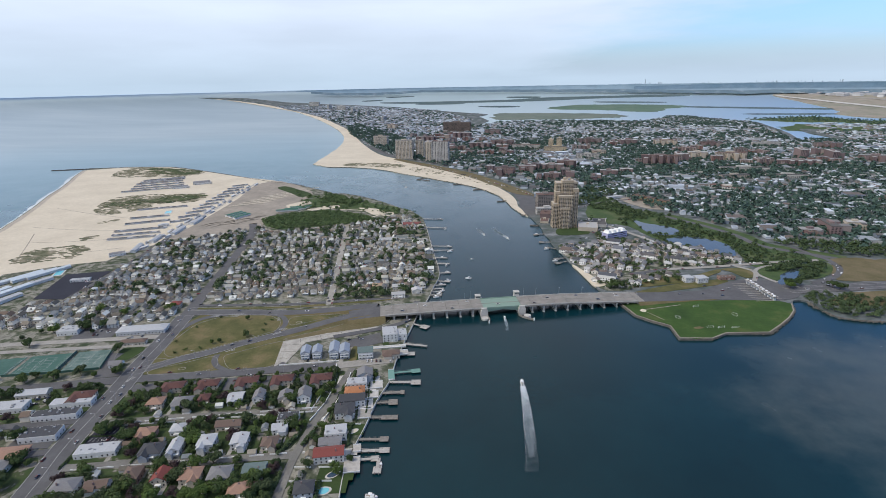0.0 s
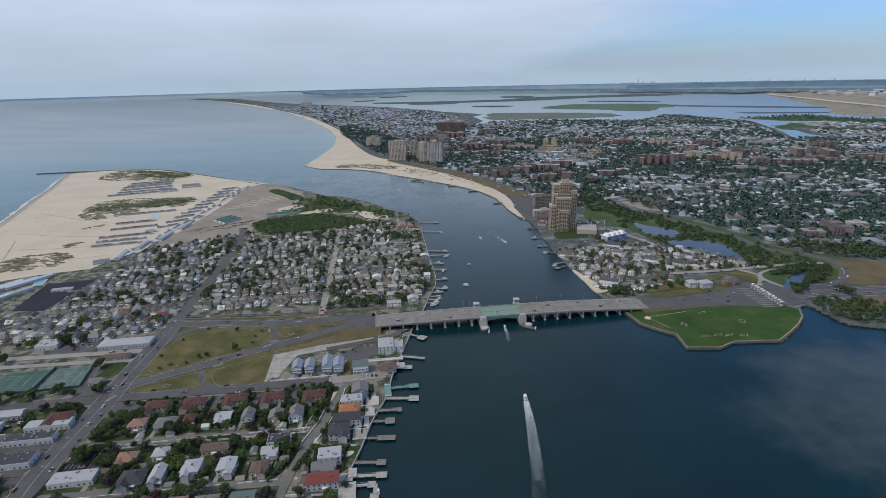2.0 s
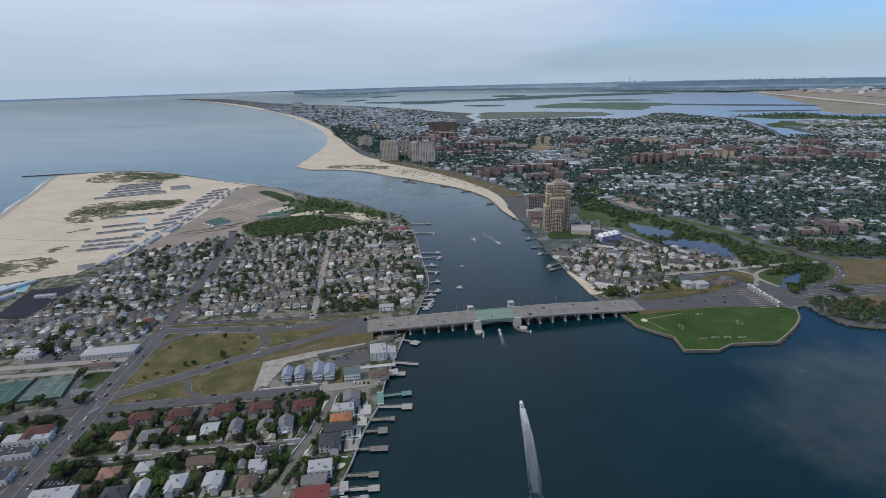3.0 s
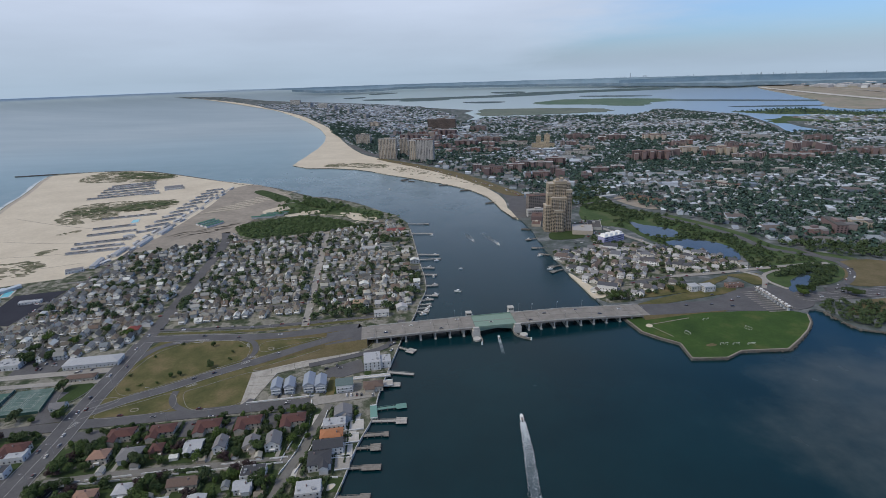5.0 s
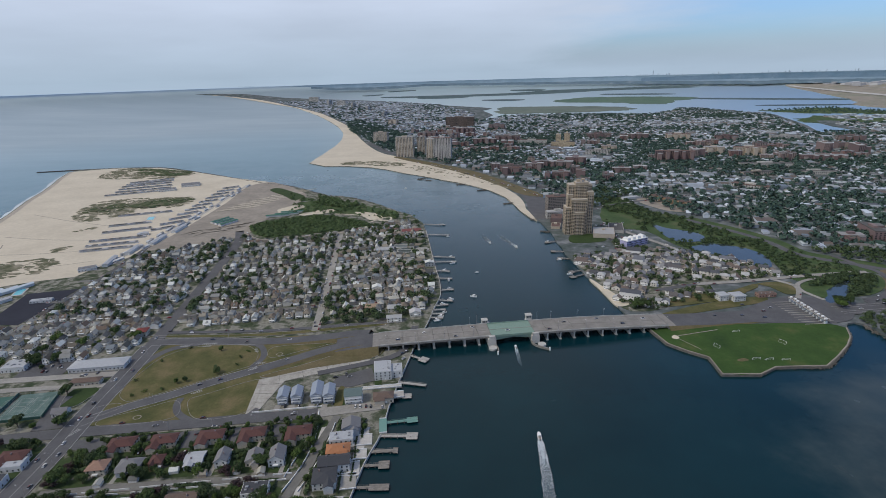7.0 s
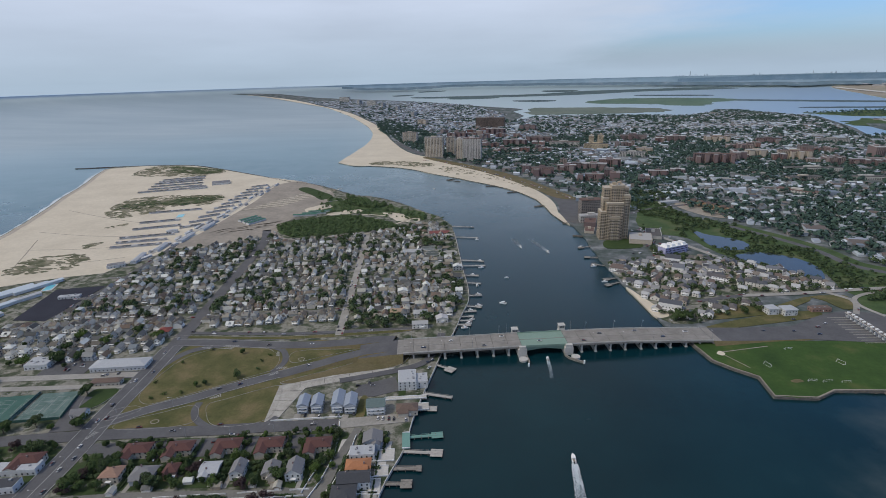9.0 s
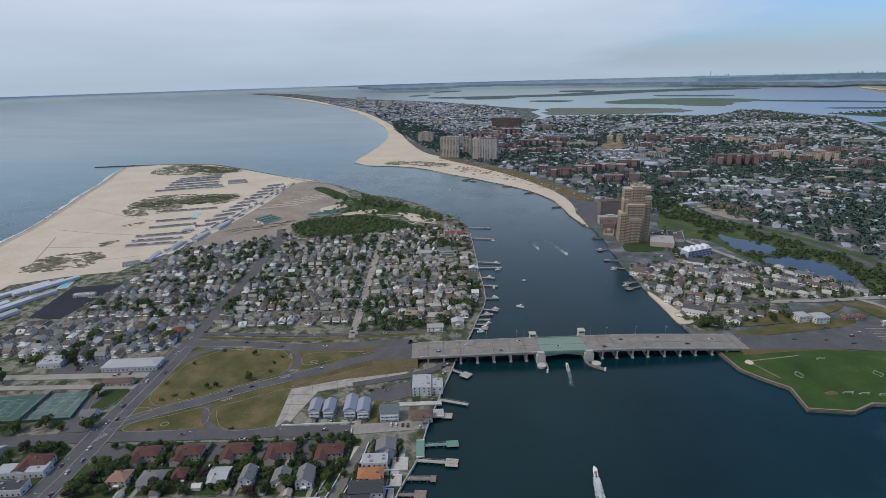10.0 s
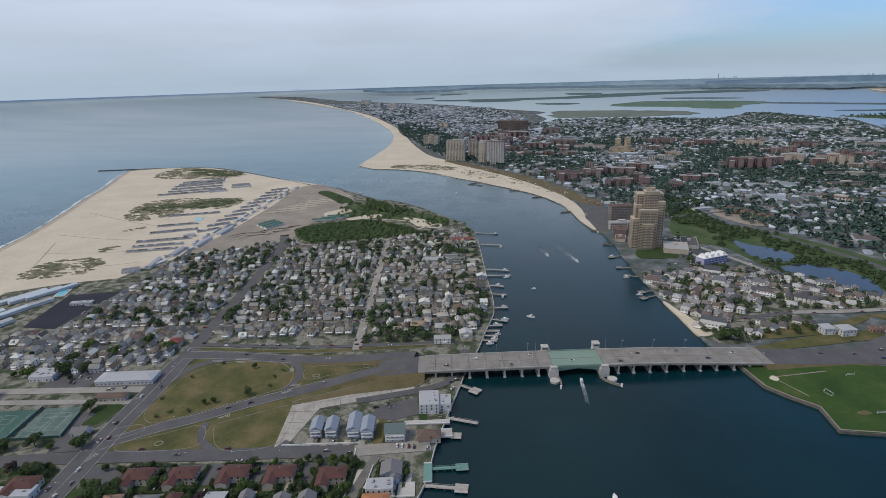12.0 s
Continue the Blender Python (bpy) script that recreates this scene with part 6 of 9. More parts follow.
for i, (x, y) in enumerate(((-21, 716), (-25, 697), (-38, 760), (-25, 763), (-52, 762), (-53, 801), (-70, 794), (-67, 758), (-64, 731), (-26, 801), (-39, 822), (-49, 698), (-37, 720), (-93, 739), (-78, 738), (-75, 696), (-85, 681), (-67, 680), (-103, 787), (-90, 806), (-83, 841), (-46, 951), (-62, 838), (-113, 968), (-38, 782), (-54, 782), (-40, 740), (-52, 741), (-66, 712), (-92, 712), (-42, 842))):
    k = i % 5
    house(x, y, 2.0, 8 + 90 * (i % 2) + (i * 37 % 9 - 4), 8.5 + i * 13 % 4, 9.5 + i * 7 % 4, (5.6, 6.2, 3.4, 5.8, 6.0)[k], (2.6, 2.2, 2.4, 3.0, 1.9)[k], ("gable_x", "hip", "hip", "gable_y", "gable_x")[k], None, None, "waterfront house with pale siding near the docks", windows=i < 16, chimney=i % 3 == 0, porch=i < 16, seed=i)
for i in range(5):
    house(-36 + i * 1.0, 653 + i * 7.5, 2.0, 8, 9, 3.6, 2.6, 1.0, "gable_x", None, tint("pale shingle", (0.46, 0.455, 0.45), 0.9), "narrow boat shed with a pale roof", windows=False, chimney=False, porch=False, name="boat_shed", group="boat sheds on the quay")
for x, y, r, c in ((-74, 898, 13, (0.16, 0.18, 0.17)), (-67, 872, 12, (0.05, 0.065, 0.05)), (-40, 875, 10, (0.30, 0.29, 0.25))):
    tank = thing("settling_tank", pose(x, y, 2.0), "round open concrete settling tank with a pale rim", "tank", "tanks at the works")
    HOUSES.append((x, y, r))
    rim = Shape()
    for i in range(32):
        rim.beam((r * math.cos(i * math.pi / 16), r * math.sin(i * math.pi / 16), 1.0), (r * math.cos((i + 1) * math.pi / 16), r * math.sin((i + 1) * math.pi / 16), 1.0), 1.5, 2.0)
    piece("rim", rim.mesh("rim", PALE), tank)
    piece("basin", Shape().tube(0, 0, 0.0, 1.2, r - 0.4, r - 0.4, 32).mesh("basin", tint("tank water", c, 0.4)), tank)
    piece("walkway", Shape().beam((-r, 0, 2.1), (r, 0, 2.1), 0.9, 0.3).mesh("walkway", PALE), tank)


W_AREA = [(-322, 606), (-203, 606), (-60, 622), (-24, 650), (-17, 690), (-19, 745), (-26, 800), (-38, 912), (-48, 1000), (-70, 1060), (-150, 1015), (-195, 975), (-330, 950), (-372, 985), (-400, 940), (-500, 885), (-512, 840), (-494, 770), (-494, 636), (-440, 605)]
W_SOUTH = [(-600, 545), (-330, 545), (-330, 625), (-480, 625), (-600, 600)]
W_FAR_SOUTH = [(-640, 200), (-315, 240), (-318, 425), (-600, 395)]
rng = random.Random(11)
spots = []
for k in range(6):
    for dv, p in ((-27, 0.8), (-12.5, 1.0), (12.5, 1.0), (27, 0.8)):
        v = 212 + 74 * k + dv
        u = -215.0
        while u < 300:
            u += rng.uniform(9.0, 12.6)
            if rng.random() < p:
                spots.append((*grid_to_plan(u + rng.uniform(-0.6, 0.6), v + rng.uniform(-3.5, 3.5)), dv))
for area, v0, v1, step in ((W_SOUTH, 95, 185, 14), (W_FAR_SOUTH, -200, -6, 24)):
    v = v0
    while v < v1:
        u = -300.0
        while u < -10:
            u += rng.uniform(13, 18)
            x, y = grid_to_plan(u, v + rng.uniform(-2, 2))
            if inside(area, [x], [y])[0]:
                spots.append((x, y, 12.5 if int(v) % 2 else -12.5))
        v += step
village = Village()
count = 0
TURN_DEG = math.degrees(TURN_GRID)
for x, y, dv in spots:
    in_area = any(inside(a, [x], [y])[0] for a in (W_AREA, W_SOUTH, W_FAR_SOUTH))
    if not in_area or not clear_of(x, y, 4.7):
        continue
    k = rng.randrange(len(STYLES))
    turn = TURN_DEG + (180 if dv < 0 else 0) + rng.uniform(-3, 3) + (90 if rng.random() < 0.08 else 0)
    if abs(dv) > 20:
        turn += 180
    if count < 225 and y < 760 and y > 420:
        row_house(x, y, turn, k, count)
        count += 1
    else:
        w, d, h, r, style = STYLES[k]
        village.add(x, y, radians(turn), w, d, h, r, style, 2.0, True)
    HOUSES.append((x, y, 4.1))
village.make("row_houses", "tightly packed small houses with grey and brown roofs", "houses", [varied("island siding", WALLS, 0.85, True, 1.5, 0.2), varied("island roofs", ROOFS, 0.9, True), GLASS, WHITE])

# ---- trees ----


def leaf_cloud(rng, n, rx, rz, zc, size, lobes=7):
    """Small leaf clumps, each a bent pair of facets, gathered round several lobes."""
    v, f = [], []
    cs = [(rng.gauss(0, 0.42) * rx, rng.gauss(0, 0.42) * rx, zc + rng.uniform(-0.5, 0.6) * rz, rng.uniform(0.42, 0.7)) for _ in range(lobes)]
    for _ in range(n):
        cx, cy, cz, cr = rng.choice(cs)
        d = Vector((rng.gauss(0, 1), rng.gauss(0, 1), rng.gauss(0, 1))).normalized()
        p = Vector((cx, cy, cz)) + Vector((d.x * rx * cr, d.y * rx * cr, d.z * rz * cr)) * rng.uniform(0.75, 1.05)
        nrm = (d + Vector((rng.gauss(0, 0.5), rng.gauss(0, 0.5), rng.gauss(0, 0.5) + 0.3))).normalized()
        a = nrm.orthogonal().normalized()
        b = nrm.cross(a)
        t = rng.uniform(0, 6.28)
        a, b = a * math.cos(t) + b * math.sin(t), b * math.cos(t) - a * math.sin(t)
        s = size * rng.uniform(0.6, 1.3)
        k = len(v)
        v += [tuple(p + a * s * 0.5), tuple(p + b * s * 0.45 - nrm * s * 0.15), tuple(p - a * s * 0.5), tuple(p - b * s * 0.45 - nrm * s * 0.12)]
        f += [(k, k + 1, k + 2), (k, k + 2, k + 3)]
    return v, f


def tree_trunk(rng, h, r):
    """A tapered trunk that forks into limbs."""
    q = Shape().tube(0, 0, 0, h * 0.5, r, r * 0.7, 7)
    for i in range(5):
        a = 6.28 * i / 5 + rng.uniform(-0.4, 0.4)
        q.beam((0, 0, h * 0.42), (math.cos(a) * h * 0.25, math.sin(a) * h * 0.25, h * (0.72 + 0.12 * rng.random())), r * 0.7, r * 0.7)
    return q.mesh("trunk", BARK)


TREES = {}
TREE_KINDS = [(4.6, 3.4, 6.2, "broad green street tree with an uneven crown"), (3.4, 3.2, 5.2, "medium green yard tree with a loose crown"), (2.4, 2.2, 3.4, "small rounded green yard tree"), (5.6, 4.0, 7.0, "large dark green shade tree"), (3.6, 2.8, 4.6, "dark purple-leaved ornamental yard tree"), (1.7, 1.2, 1.2, "low dark green roadside bush")]


def tree(x, y, k, turn, z=2.0, group=""):
    m = pose(x, y, z, 0, 0, turn)
    if k not in TREES:
        rx, rz, zc, label = TREE_KINDS[k]
        r = random.Random(100 + k)
        ob = thing("tree" if k != 5 else "bush", m, label, "tree" if k != 5 else "bush", group)
        piece("trunk", tree_trunk(r, zc + rz * 0.3, 0.1 + rx * 0.05), ob)
        v, f = leaf_cloud(r, 1700 if k in (0, 3) else 1100 if k != 5 else 240, rx, rz, zc, 0.15 * rx + 0.22, 9)
        piece("crown", mesh_of("crown", v, f, LEAF_DARK if k == 4 else LEAF), ob)
        TREES[k] = ob
        return ob
    return copy_thing(TREES[k], m)


rng = random.Random(23)
FRONT = [(-286, 270), (-118, 270), (-108, 372), (-92, 438), (-100, 442), (-296, 428), (-292, 300)]
n = 0
while n < 190:
    x, y = rng.uniform(-300, -90), rng.uniform(268, 440)
    if inside(FRONT, [x], [y])[0] and clear_of(x, y, 2.0):
        tree(x, y, rng.choice((0, 1, 1, 2, 2, 3, 4) if y < 395 else (2, 2, 1)), rng.uniform(0, 360), 2.0)
        HOUSES.append((x, y, 0.5))
        n += 1
while n < 250:
    x, y = rng.uniform(-480, -300), rng.uniform(290, 620)
    if clear_of(x, y, 3.0) and not inside([(-480, 430), (-350, 440), (-356, 491), (-480, 480)], [x], [y])[0]:
        tree(x, y, rng.choice((0, 1, 2, 2, 3)), rng.uniform(0, 360))
        n += 1
for x, y, k in ((-222, 516, 1), (-253, 500, 2), (-246, 503, 2), (-236, 560, 2), (-270, 566, 5), (-288, 540, 5), (-284, 480, 5), (-276, 487, 5), (-210, 545, 5), (-206, 556, 5), (-262, 490, 5), (-295, 505, 5), (-208, 530, 5)):
    tree(x, y, k, x * 7 % 360, 2.35)
for x, y, k in ((227, 645, 3), (222, 640, 3), (234, 640, 0), (512, 621, 3), (505, 626, 0), (458, 640, 3), (468, 636, 0), (452, 628, 3), (300, 655, 1), (320, 662, 1)):
    tree(x, y, k, x * 7 % 360, 2.3)


def grove(name, places, label, mat, size=3.4, n=20, category="trees", seed=1):
    """Many crowns of leaf clumps with short stems, joined. Places: x, y, radius, height."""
    rg = np.random.default_rng(seed)
    p = np.asarray(places, float)
    k = len(p)
    d = rg.normal(size=(k, n, 3))
    d /= np.linalg.norm(d, axis=2, keepdims=True)
    d[:, :, 2] = np.abs(d[:, :, 2]) * 1.15 - 0.25
    rad, hgt = p[:, 2][:, None, None], p[:, 3][:, None, None]
    lump = np.clip(1 + 0.16 * rg.normal(size=(k, n, 1)) - 0.45 * (rg.random((k, n, 1)) < 0.22), 0.3, 1.3)
    c = d * lump * np.concatenate([rad, rad, hgt * 0.5], axis=2)
    c[:, :, 0] += p[:, 0][:, None]
    c[:, :, 1] += p[:, 1][:, None]
    c[:, :, 2] += 2.0 + p[:, 3][:, None] * 0.55
    nrm = d + rg.normal(scale=0.3, size=d.shape)
    nrm[:, :, 2] += 0.3
    nrm /= np.linalg.norm(nrm, axis=2, keepdims=True)
    a = np.cross(nrm, rg.normal(size=d.shape))
    a /= np.linalg.norm(a, axis=2, keepdims=True)
    b = np.cross(nrm, a)
    s = (rad * size / 4.0) * (0.7 + 0.6 * rg.random((k, n, 1)))
    quad = np.stack([c + a * s * 0.55, c + b * s * 0.5 - nrm * s * 0.12, c - a * s * 0.55, c - b * s * 0.5 - nrm * s * 0.12], axis=2)
    v = laid_all(quad.reshape(-1, 3))
    return tagged(new(name, quad_mesh(name, v, mat)), label, category, "", "stuff")


def scatter(area, step, seed, keep=1.0, size=(2.5, 5.0), gap=2.0, avoid=True, taken=None):
    """Jittered places inside an outline."""
    r = random.Random(seed)
    xs, ys = [q[0] for q in area], [q[1] for q in area]
    out = []
    y = min(ys)
    while y < max(ys):
        x = min(xs)
        while x < max(xs):
            px, py = x + r.uniform(-0.5, 0.5) * step, y + r.uniform(-0.5, 0.5) * step
            rad = r.uniform(*size)
            if r.random() < keep:
                out.append((px, py, rad, rad * r.uniform(1.6, 2.1)))
            x += step
        y += step
    if not out:
        return out
    a = np.array(out)
    ok = inside(area, a[:, 0], a[:, 1])
    if avoid:
        for line, w in STREETS:
            ok &= off_line(line, a[:, 0], a[:, 1]) > w / 2 + gap
    if taken is not None:
        t = np.asarray(taken)
        for x, y, rr in t:
            ok &= np.hypot(a[:, 0] - x, a[:, 1] - y) > rr * 0.9
    return [tuple(q) for q in a[ok]]


n = 0
while n < 40:
    x, y = rng.uniform(-470, -312), rng.uniform(285, 432)
    if clear_of(x, y, 2.0):
        tree(x, y, rng.choice((1, 2, 2, 4, 0)), rng.uniform(0, 360))
        n += 1
near_taken = [q for q in HOUSES if q[1] > 440]
grove("street_trees", [q for q in scatter(W_AREA, 8.5, 4, 0.62, (1.8, 5.6), 1.5, True, near_taken) if noise.noise((q[0] * 0.02, q[1] * 0.02, 5.0)) > -0.10 - 0.3 * (q[2] < 3.0) and not (q[1] < 640 and q[0] < -150)], "green yard trees among the small houses", LEAF_FAR, 1.7, 110)
grove("scrub", [(x, y, r, h * 0.62) for x, y, r, h in scatter(SCRUB_EDGE, 4.6, 6, 0.8, (1.2, 4.2), 0, False)], "dense low green scrub beside the lane", SCRUB, 2.2, 46, "scrub", 7)
PARK = [(-395, 1340), (-300, 1255), (-230, 1225), (-160, 1170), (-100, 1115), (-60, 1075), (-50, 1040), (-110, 1050), (-200, 1110), (-330, 1130), (-345, 1240)]
grove("park_bushes", scatter(PARK, 10, 8, 0.5, (1.8, 4.2)), "scattered dark bushes in the park", SCRUB, 2.0, 60, "bushes", 8)
grove("park_bushes", scatter([(-300, 1290), (-245, 1240), (-190, 1195), (-215, 1160), (-290, 1215)], 6, 9, 0.9, (2.5, 5)), "dark clump of trees on the spit", SCRUB, 2.0, 60, "bushes", 9)
marsh_open = scatter(MARSH_EDGE, 7, 12, 0.6, (1.6, 4.6), 2)
REEDS = [(300, 1130), (336, 1063), (372, 985), (362, 925), (372, 885), (345, 880), (296, 937), (288, 1000), (303, 1066)]
a = np.array(marsh_open)
marsh_open = [tuple(q) for q, open_reed in zip(marsh_open, inside(REEDS, a[:, 0], a[:, 1])) if not open_reed or noise.noise((q[0] * 0.03, q[1] * 0.03, 9.0)) > 0.18]
for pts in PONDS:
    a = np.array(marsh_open)
    marsh_open = [tuple(q) for q, bad in zip(marsh_open, inside(rounded(pts, 4), a[:, 0], a[:, 1])) if not bad and not (370 < q[0] < 410 and 905 < q[1] < 990)]
grove("marsh_bushes", [(x, y, r, h * 0.7) for x, y, r, h in marsh_open], "dark green bushes and young trees in the marsh", LEAF_FAR, 2.0, 60, "bushes", 10)
grove("creek_trees", scatter([(446, 600), (470, 612), (560, 580), (900, 560), (900, 520), (560, 530), (470, 540), (452, 552)], 5.5, 14, 0.75, (1.5, 3.8)), "bushes and trees along the creek bank", LEAF_FAR, 2.0, 60, "bushes", 11)
grove("creek_trees", scatter([(440, 690), (470, 695), (500, 722), (540, 735), (560, 715), (540, 690), (500, 660), (475, 655), (512, 695)], 6.0, 15, 0.9, (2.5, 4.5)), "leafy trees round the creek", LEAF_FAR, 1.6, 110, "trees", 12)

# ---- the mainland town ----
PLACED_EAST = []


def block(x, y, turn, w, d, h, wall, label, bays=3.6, storey=3.0, roof=None, name="apartment_building", ground=2.0, stripes=None, wings=False):
    """A flat-roofed block: walls, parapet, roof surface, stair head and rows of windows."""
    sc = shrink(x, y)
    base = laid(x, y, ground)
    PLACED_EAST.append((x, y, max(w, d) / 2 + 3))
    ob = thing(name, Matrix.Translation(base) @ Euler((0, 0, radians(turn))).to_matrix().to_4x4() @ Matrix.Scale(sc, 4), label, "apartment building")
    piece("wall", Shape().box(-w / 2, -d / 2, 0, w / 2, d / 2, h).mesh("wall", wall), ob)
    piece("roof", Shape().box(-w / 2 - 0.2, -d / 2 - 0.2, h, w / 2 + 0.2, d / 2 + 0.2, h + 0.9).mesh("roof", roof or FLAT_ROOF), ob)
    if wings:
        rw = random.Random(int(x * 3 + y))
        k = max(2, int(w / 22))
        for i in range(k):
            cx = (i + 0.5) / k * w - w / 2
            ww, wd, wh = w / k * rw.uniform(0.35, 0.6), d * rw.uniform(0.5, 1.1), h * rw.choice((1.0, 0.98, 0.8))
            piece("wing", Shape().box(cx - ww / 2, -d / 2 - wd, 0, cx + ww / 2, -d / 2 - 0.02, wh).mesh("wing", wall), ob)
            piece("wing_roof", Shape().box(cx - ww / 2 - 0.2, -d / 2 - wd - 0.2, wh, cx + ww / 2 + 0.2, -d / 2 - 0.3, wh + 0.7).mesh("wing_roof", roof or FLAT_ROOF), ob)
    piece("stair_head", Shape().box(-w / 6, -d / 5, h + 0.9, w / 8, d / 5, h + 4.2).mesh("stair_head", wall), ob)
    floors = max(1, int(h / storey))
    for width, half, ax, s in ((w, d / 2, 0, -1), (d, w / 2, 1, -1), (d, w / 2, 1, 1)):
        q, nb, g = Shape(), max(2, int(width / bays)), 0.28 * bays
        lo, hi = sorted((s * (half - 0.05), s * (half + 0.08)))
        for i in range(floors):
            z = storey * i + 0.9
            for j in range(nb):
                a = (j + 0.5) / nb * width - width / 2
                if ax == 0:
                    q.box(a - g, lo, z, a + g, hi, z + 1.5)
                else:
                    q.box(lo, a - g, z, hi, a + g, z + 1.5)
        tagged(piece("glazing", q.mesh("glazing", GLASS), ob), "", "", "", "stuff")
    if stripes:
        for side in (-1, 1):
            nb = max(2, int(w / stripes))
            for j in range(nb + 1):
                a = j / nb * (w - 1.2) - w / 2 + 0.6
                lo, hi = sorted((side * d / 2, side * (d / 2 + 0.9)))
                piece("fin", Shape().box(a - 0.6, lo, 0, a + 0.6, hi, h).mesh("fin", PALE), ob)
    return ob


def tower():
    """The tall stepped tower at the water."""
    ob = thing("apartment_tower", pose(225, 950, 2.0, 0, 0, 0) @ Matrix.Diagonal((0.88, 0.9, 0.845, 1)), "tall stepped tan brick apartment tower by the channel", "apartment tower")
    PLACED_EAST.append((226, 951, 34))
    blocks = [(-20, -4, 24, 16, 99), (-26, -14, -8, 10, 55), (-16, -17, 14, -4, 72), (-10, -20, 8, -17, 46), (14, -12, 26, 12, 86), (-8, -8, 16, 10, 104), (-22, -8, -12, 8, 80)]
    for x0, y0, x1, y1, h in blocks:
        piece("block", Shape().box(x0, y0, 0, x1, y1, h).mesh("block", TOWER_TAN), ob)
        piece("cornice", Shape().box(x0 - 0.3, y0 - 0.3, h, x1 + 0.3, y1 + 0.3, h + 1.0).mesh("cornice", BEIGE), ob)
    q, p = Shape(), Shape()
    for x0, y0, x1, y1, h in blocks:
        for i in range(int(h / 3.0) - 1):
            z = 3.0 * i + 1.0
            for lo, hi, face, ax in ((x0, x1, y0, 0), (y0, y1, x0, 1), (y0, y1, x1, 2)):
                nb = max(2, int((hi - lo) / 3.6))
                for j in range(nb):
                    a = lo + (j + 0.5) / nb * (hi - lo)
                    if ax == 0:
                        q.box(a - 1.15, face - 0.08, z, a + 1.15, face + 0.05, z + 1.65)
                        if j % 3 == 1:
                            p.box(a - 1.7, face - 1.3, z - 0.9, a + 1.7, face - 0.1, z + 0.1)
                    elif ax == 1:
                        q.box(face - 0.08, a - 1.1, z, face + 0.05, a + 1.1, z + 1.65)
                    else:
                        q.box(face - 0.05, a - 1.1, z, face + 0.08, a + 1.1, z + 1.65)
    tagged(piece("glazing", q.mesh("glazing", GLASS), ob), "", "", "", "stuff")
    tagged(piece("balcony_stack", p.mesh("balcony_stack", BEIGE), ob), "", "", "", "stuff")
    for x, y in ((-2, 0), (8, 4)):
        piece("roof_house", Shape().box(x - 3, y - 3, 104.5, x + 3, y + 3, 110).mesh("roof_house", TOWER_TAN), ob)
    for x in (0, 12):
        piece("water_tank", Shape().tube(x + 6, -2, 104.5, 108, 2, 2, 12).mesh("water_tank", STEEL), ob)


tower()
block(214, 1075, 5, 38, 22, 36, surface("grey brick", [(0.3, (0.22, 0.19, 0.17)), (0.7, (0.28, 0.25, 0.22))], 0.05, 0.5), "grey-brown brick apartment block behind the tower")
block(212, 1048, 5, 44, 14, 13, PALE, "pale low podium block beside the beach")
block(-140, 1890, -10, 62, 22, 66, BEIGE, "beige slab apartment block with vertical piers", 5, 3, None, "apartment_building", 2.0, 9)
block(-85, 1935, -10, 30, 22, 60, BEIGE, "beige slab apartment block", 5, 3, None, "apartment_building", 2.0, 9)
block(-10, 1785, -12, 56, 22, 72, surface("pale grey concrete", [(0.3, (0.42, 0.40, 0.38)), (0.7, (0.5, 0.48, 0.46))], 0.05, 0.3), "pale grey slab apartment block with vertical piers", 5, 3, None, "apartment_building", 2.0, 8)
block(-52, 1840, -12, 24, 20, 64, BEIGE, "narrow beige apartment block", 5, 3, None, "apartment_building", 2.0, 8)
block(-270, 2290, -10, 60, 24, 44, BEIGE, "beige apartment block near the beach", 5, 3, None, "apartment_building", 2.0, 10)
block(75, 2900, -14, 150, 24, 50, surface("dark brown brick", [(0.3, (0.13, 0.10, 0.085)), (0.7, (0.17, 0.135, 0.115))], 0.05, 0.3), "long dark brown slab apartment block", 5)
YELLOW = surface("yellow brick", [(0.3, (0.50, 0.41, 0.28)), (0.7, (0.56, 0.47, 0.33))], 0.05, 0.4)
block(430, 2030, -14, 84, 20, 17, YELLOW, "low yellow brick hospital wing")
block(415, 2045, -14, 18, 20, 44, YELLOW, "yellow brick tower of the hospital")
block(446, 2040, -14, 20, 20, 48, YELLOW, "yellow brick tower of the hospital")


def pop_art_building():
    """Pale lilac terrace with four white roof pods."""
    ob = thing("row_building", pose(297, 872, 2.0, 0, 0, 27) @ Matrix.Diagonal((0.76, 0.8, 1.15, 1)), "pale lilac building with four white rounded roof pods", "building")
    PLACED_EAST.append((297, 872, 30))
    lilac = surface("lilac paint", [(0.3, (0.38, 0.38, 0.58)), (0.7, (0.46, 0.45, 0.64))], 0.1, 0.6)
    piece("wall", Shape().box(-29, -9, 0, 29, 9, 9.5).mesh("wall", lilac), ob)
    piece("roof", Shape().box(-29.4, -9.4, 9.5, 29.4, 9.4, 10.1).mesh("roof", WHITE), ob)
    for i in range(4):
        piece("roof_pod", Shape().box(-25 + 14 * i, -7.5, 10.1, -16 + 14 * i, 7.5, 13.0, 1.1).mesh("roof_pod", WHITE), ob)
    for i in range(16):
        for z in (1.2, 4.2, 7.0):
            piece("window", Shape().box(-27.2 + 3.5 * i, -9.1, z, -25.4 + 3.5 * i, -8.95, z + 1.6).mesh("window", GLASS), ob)


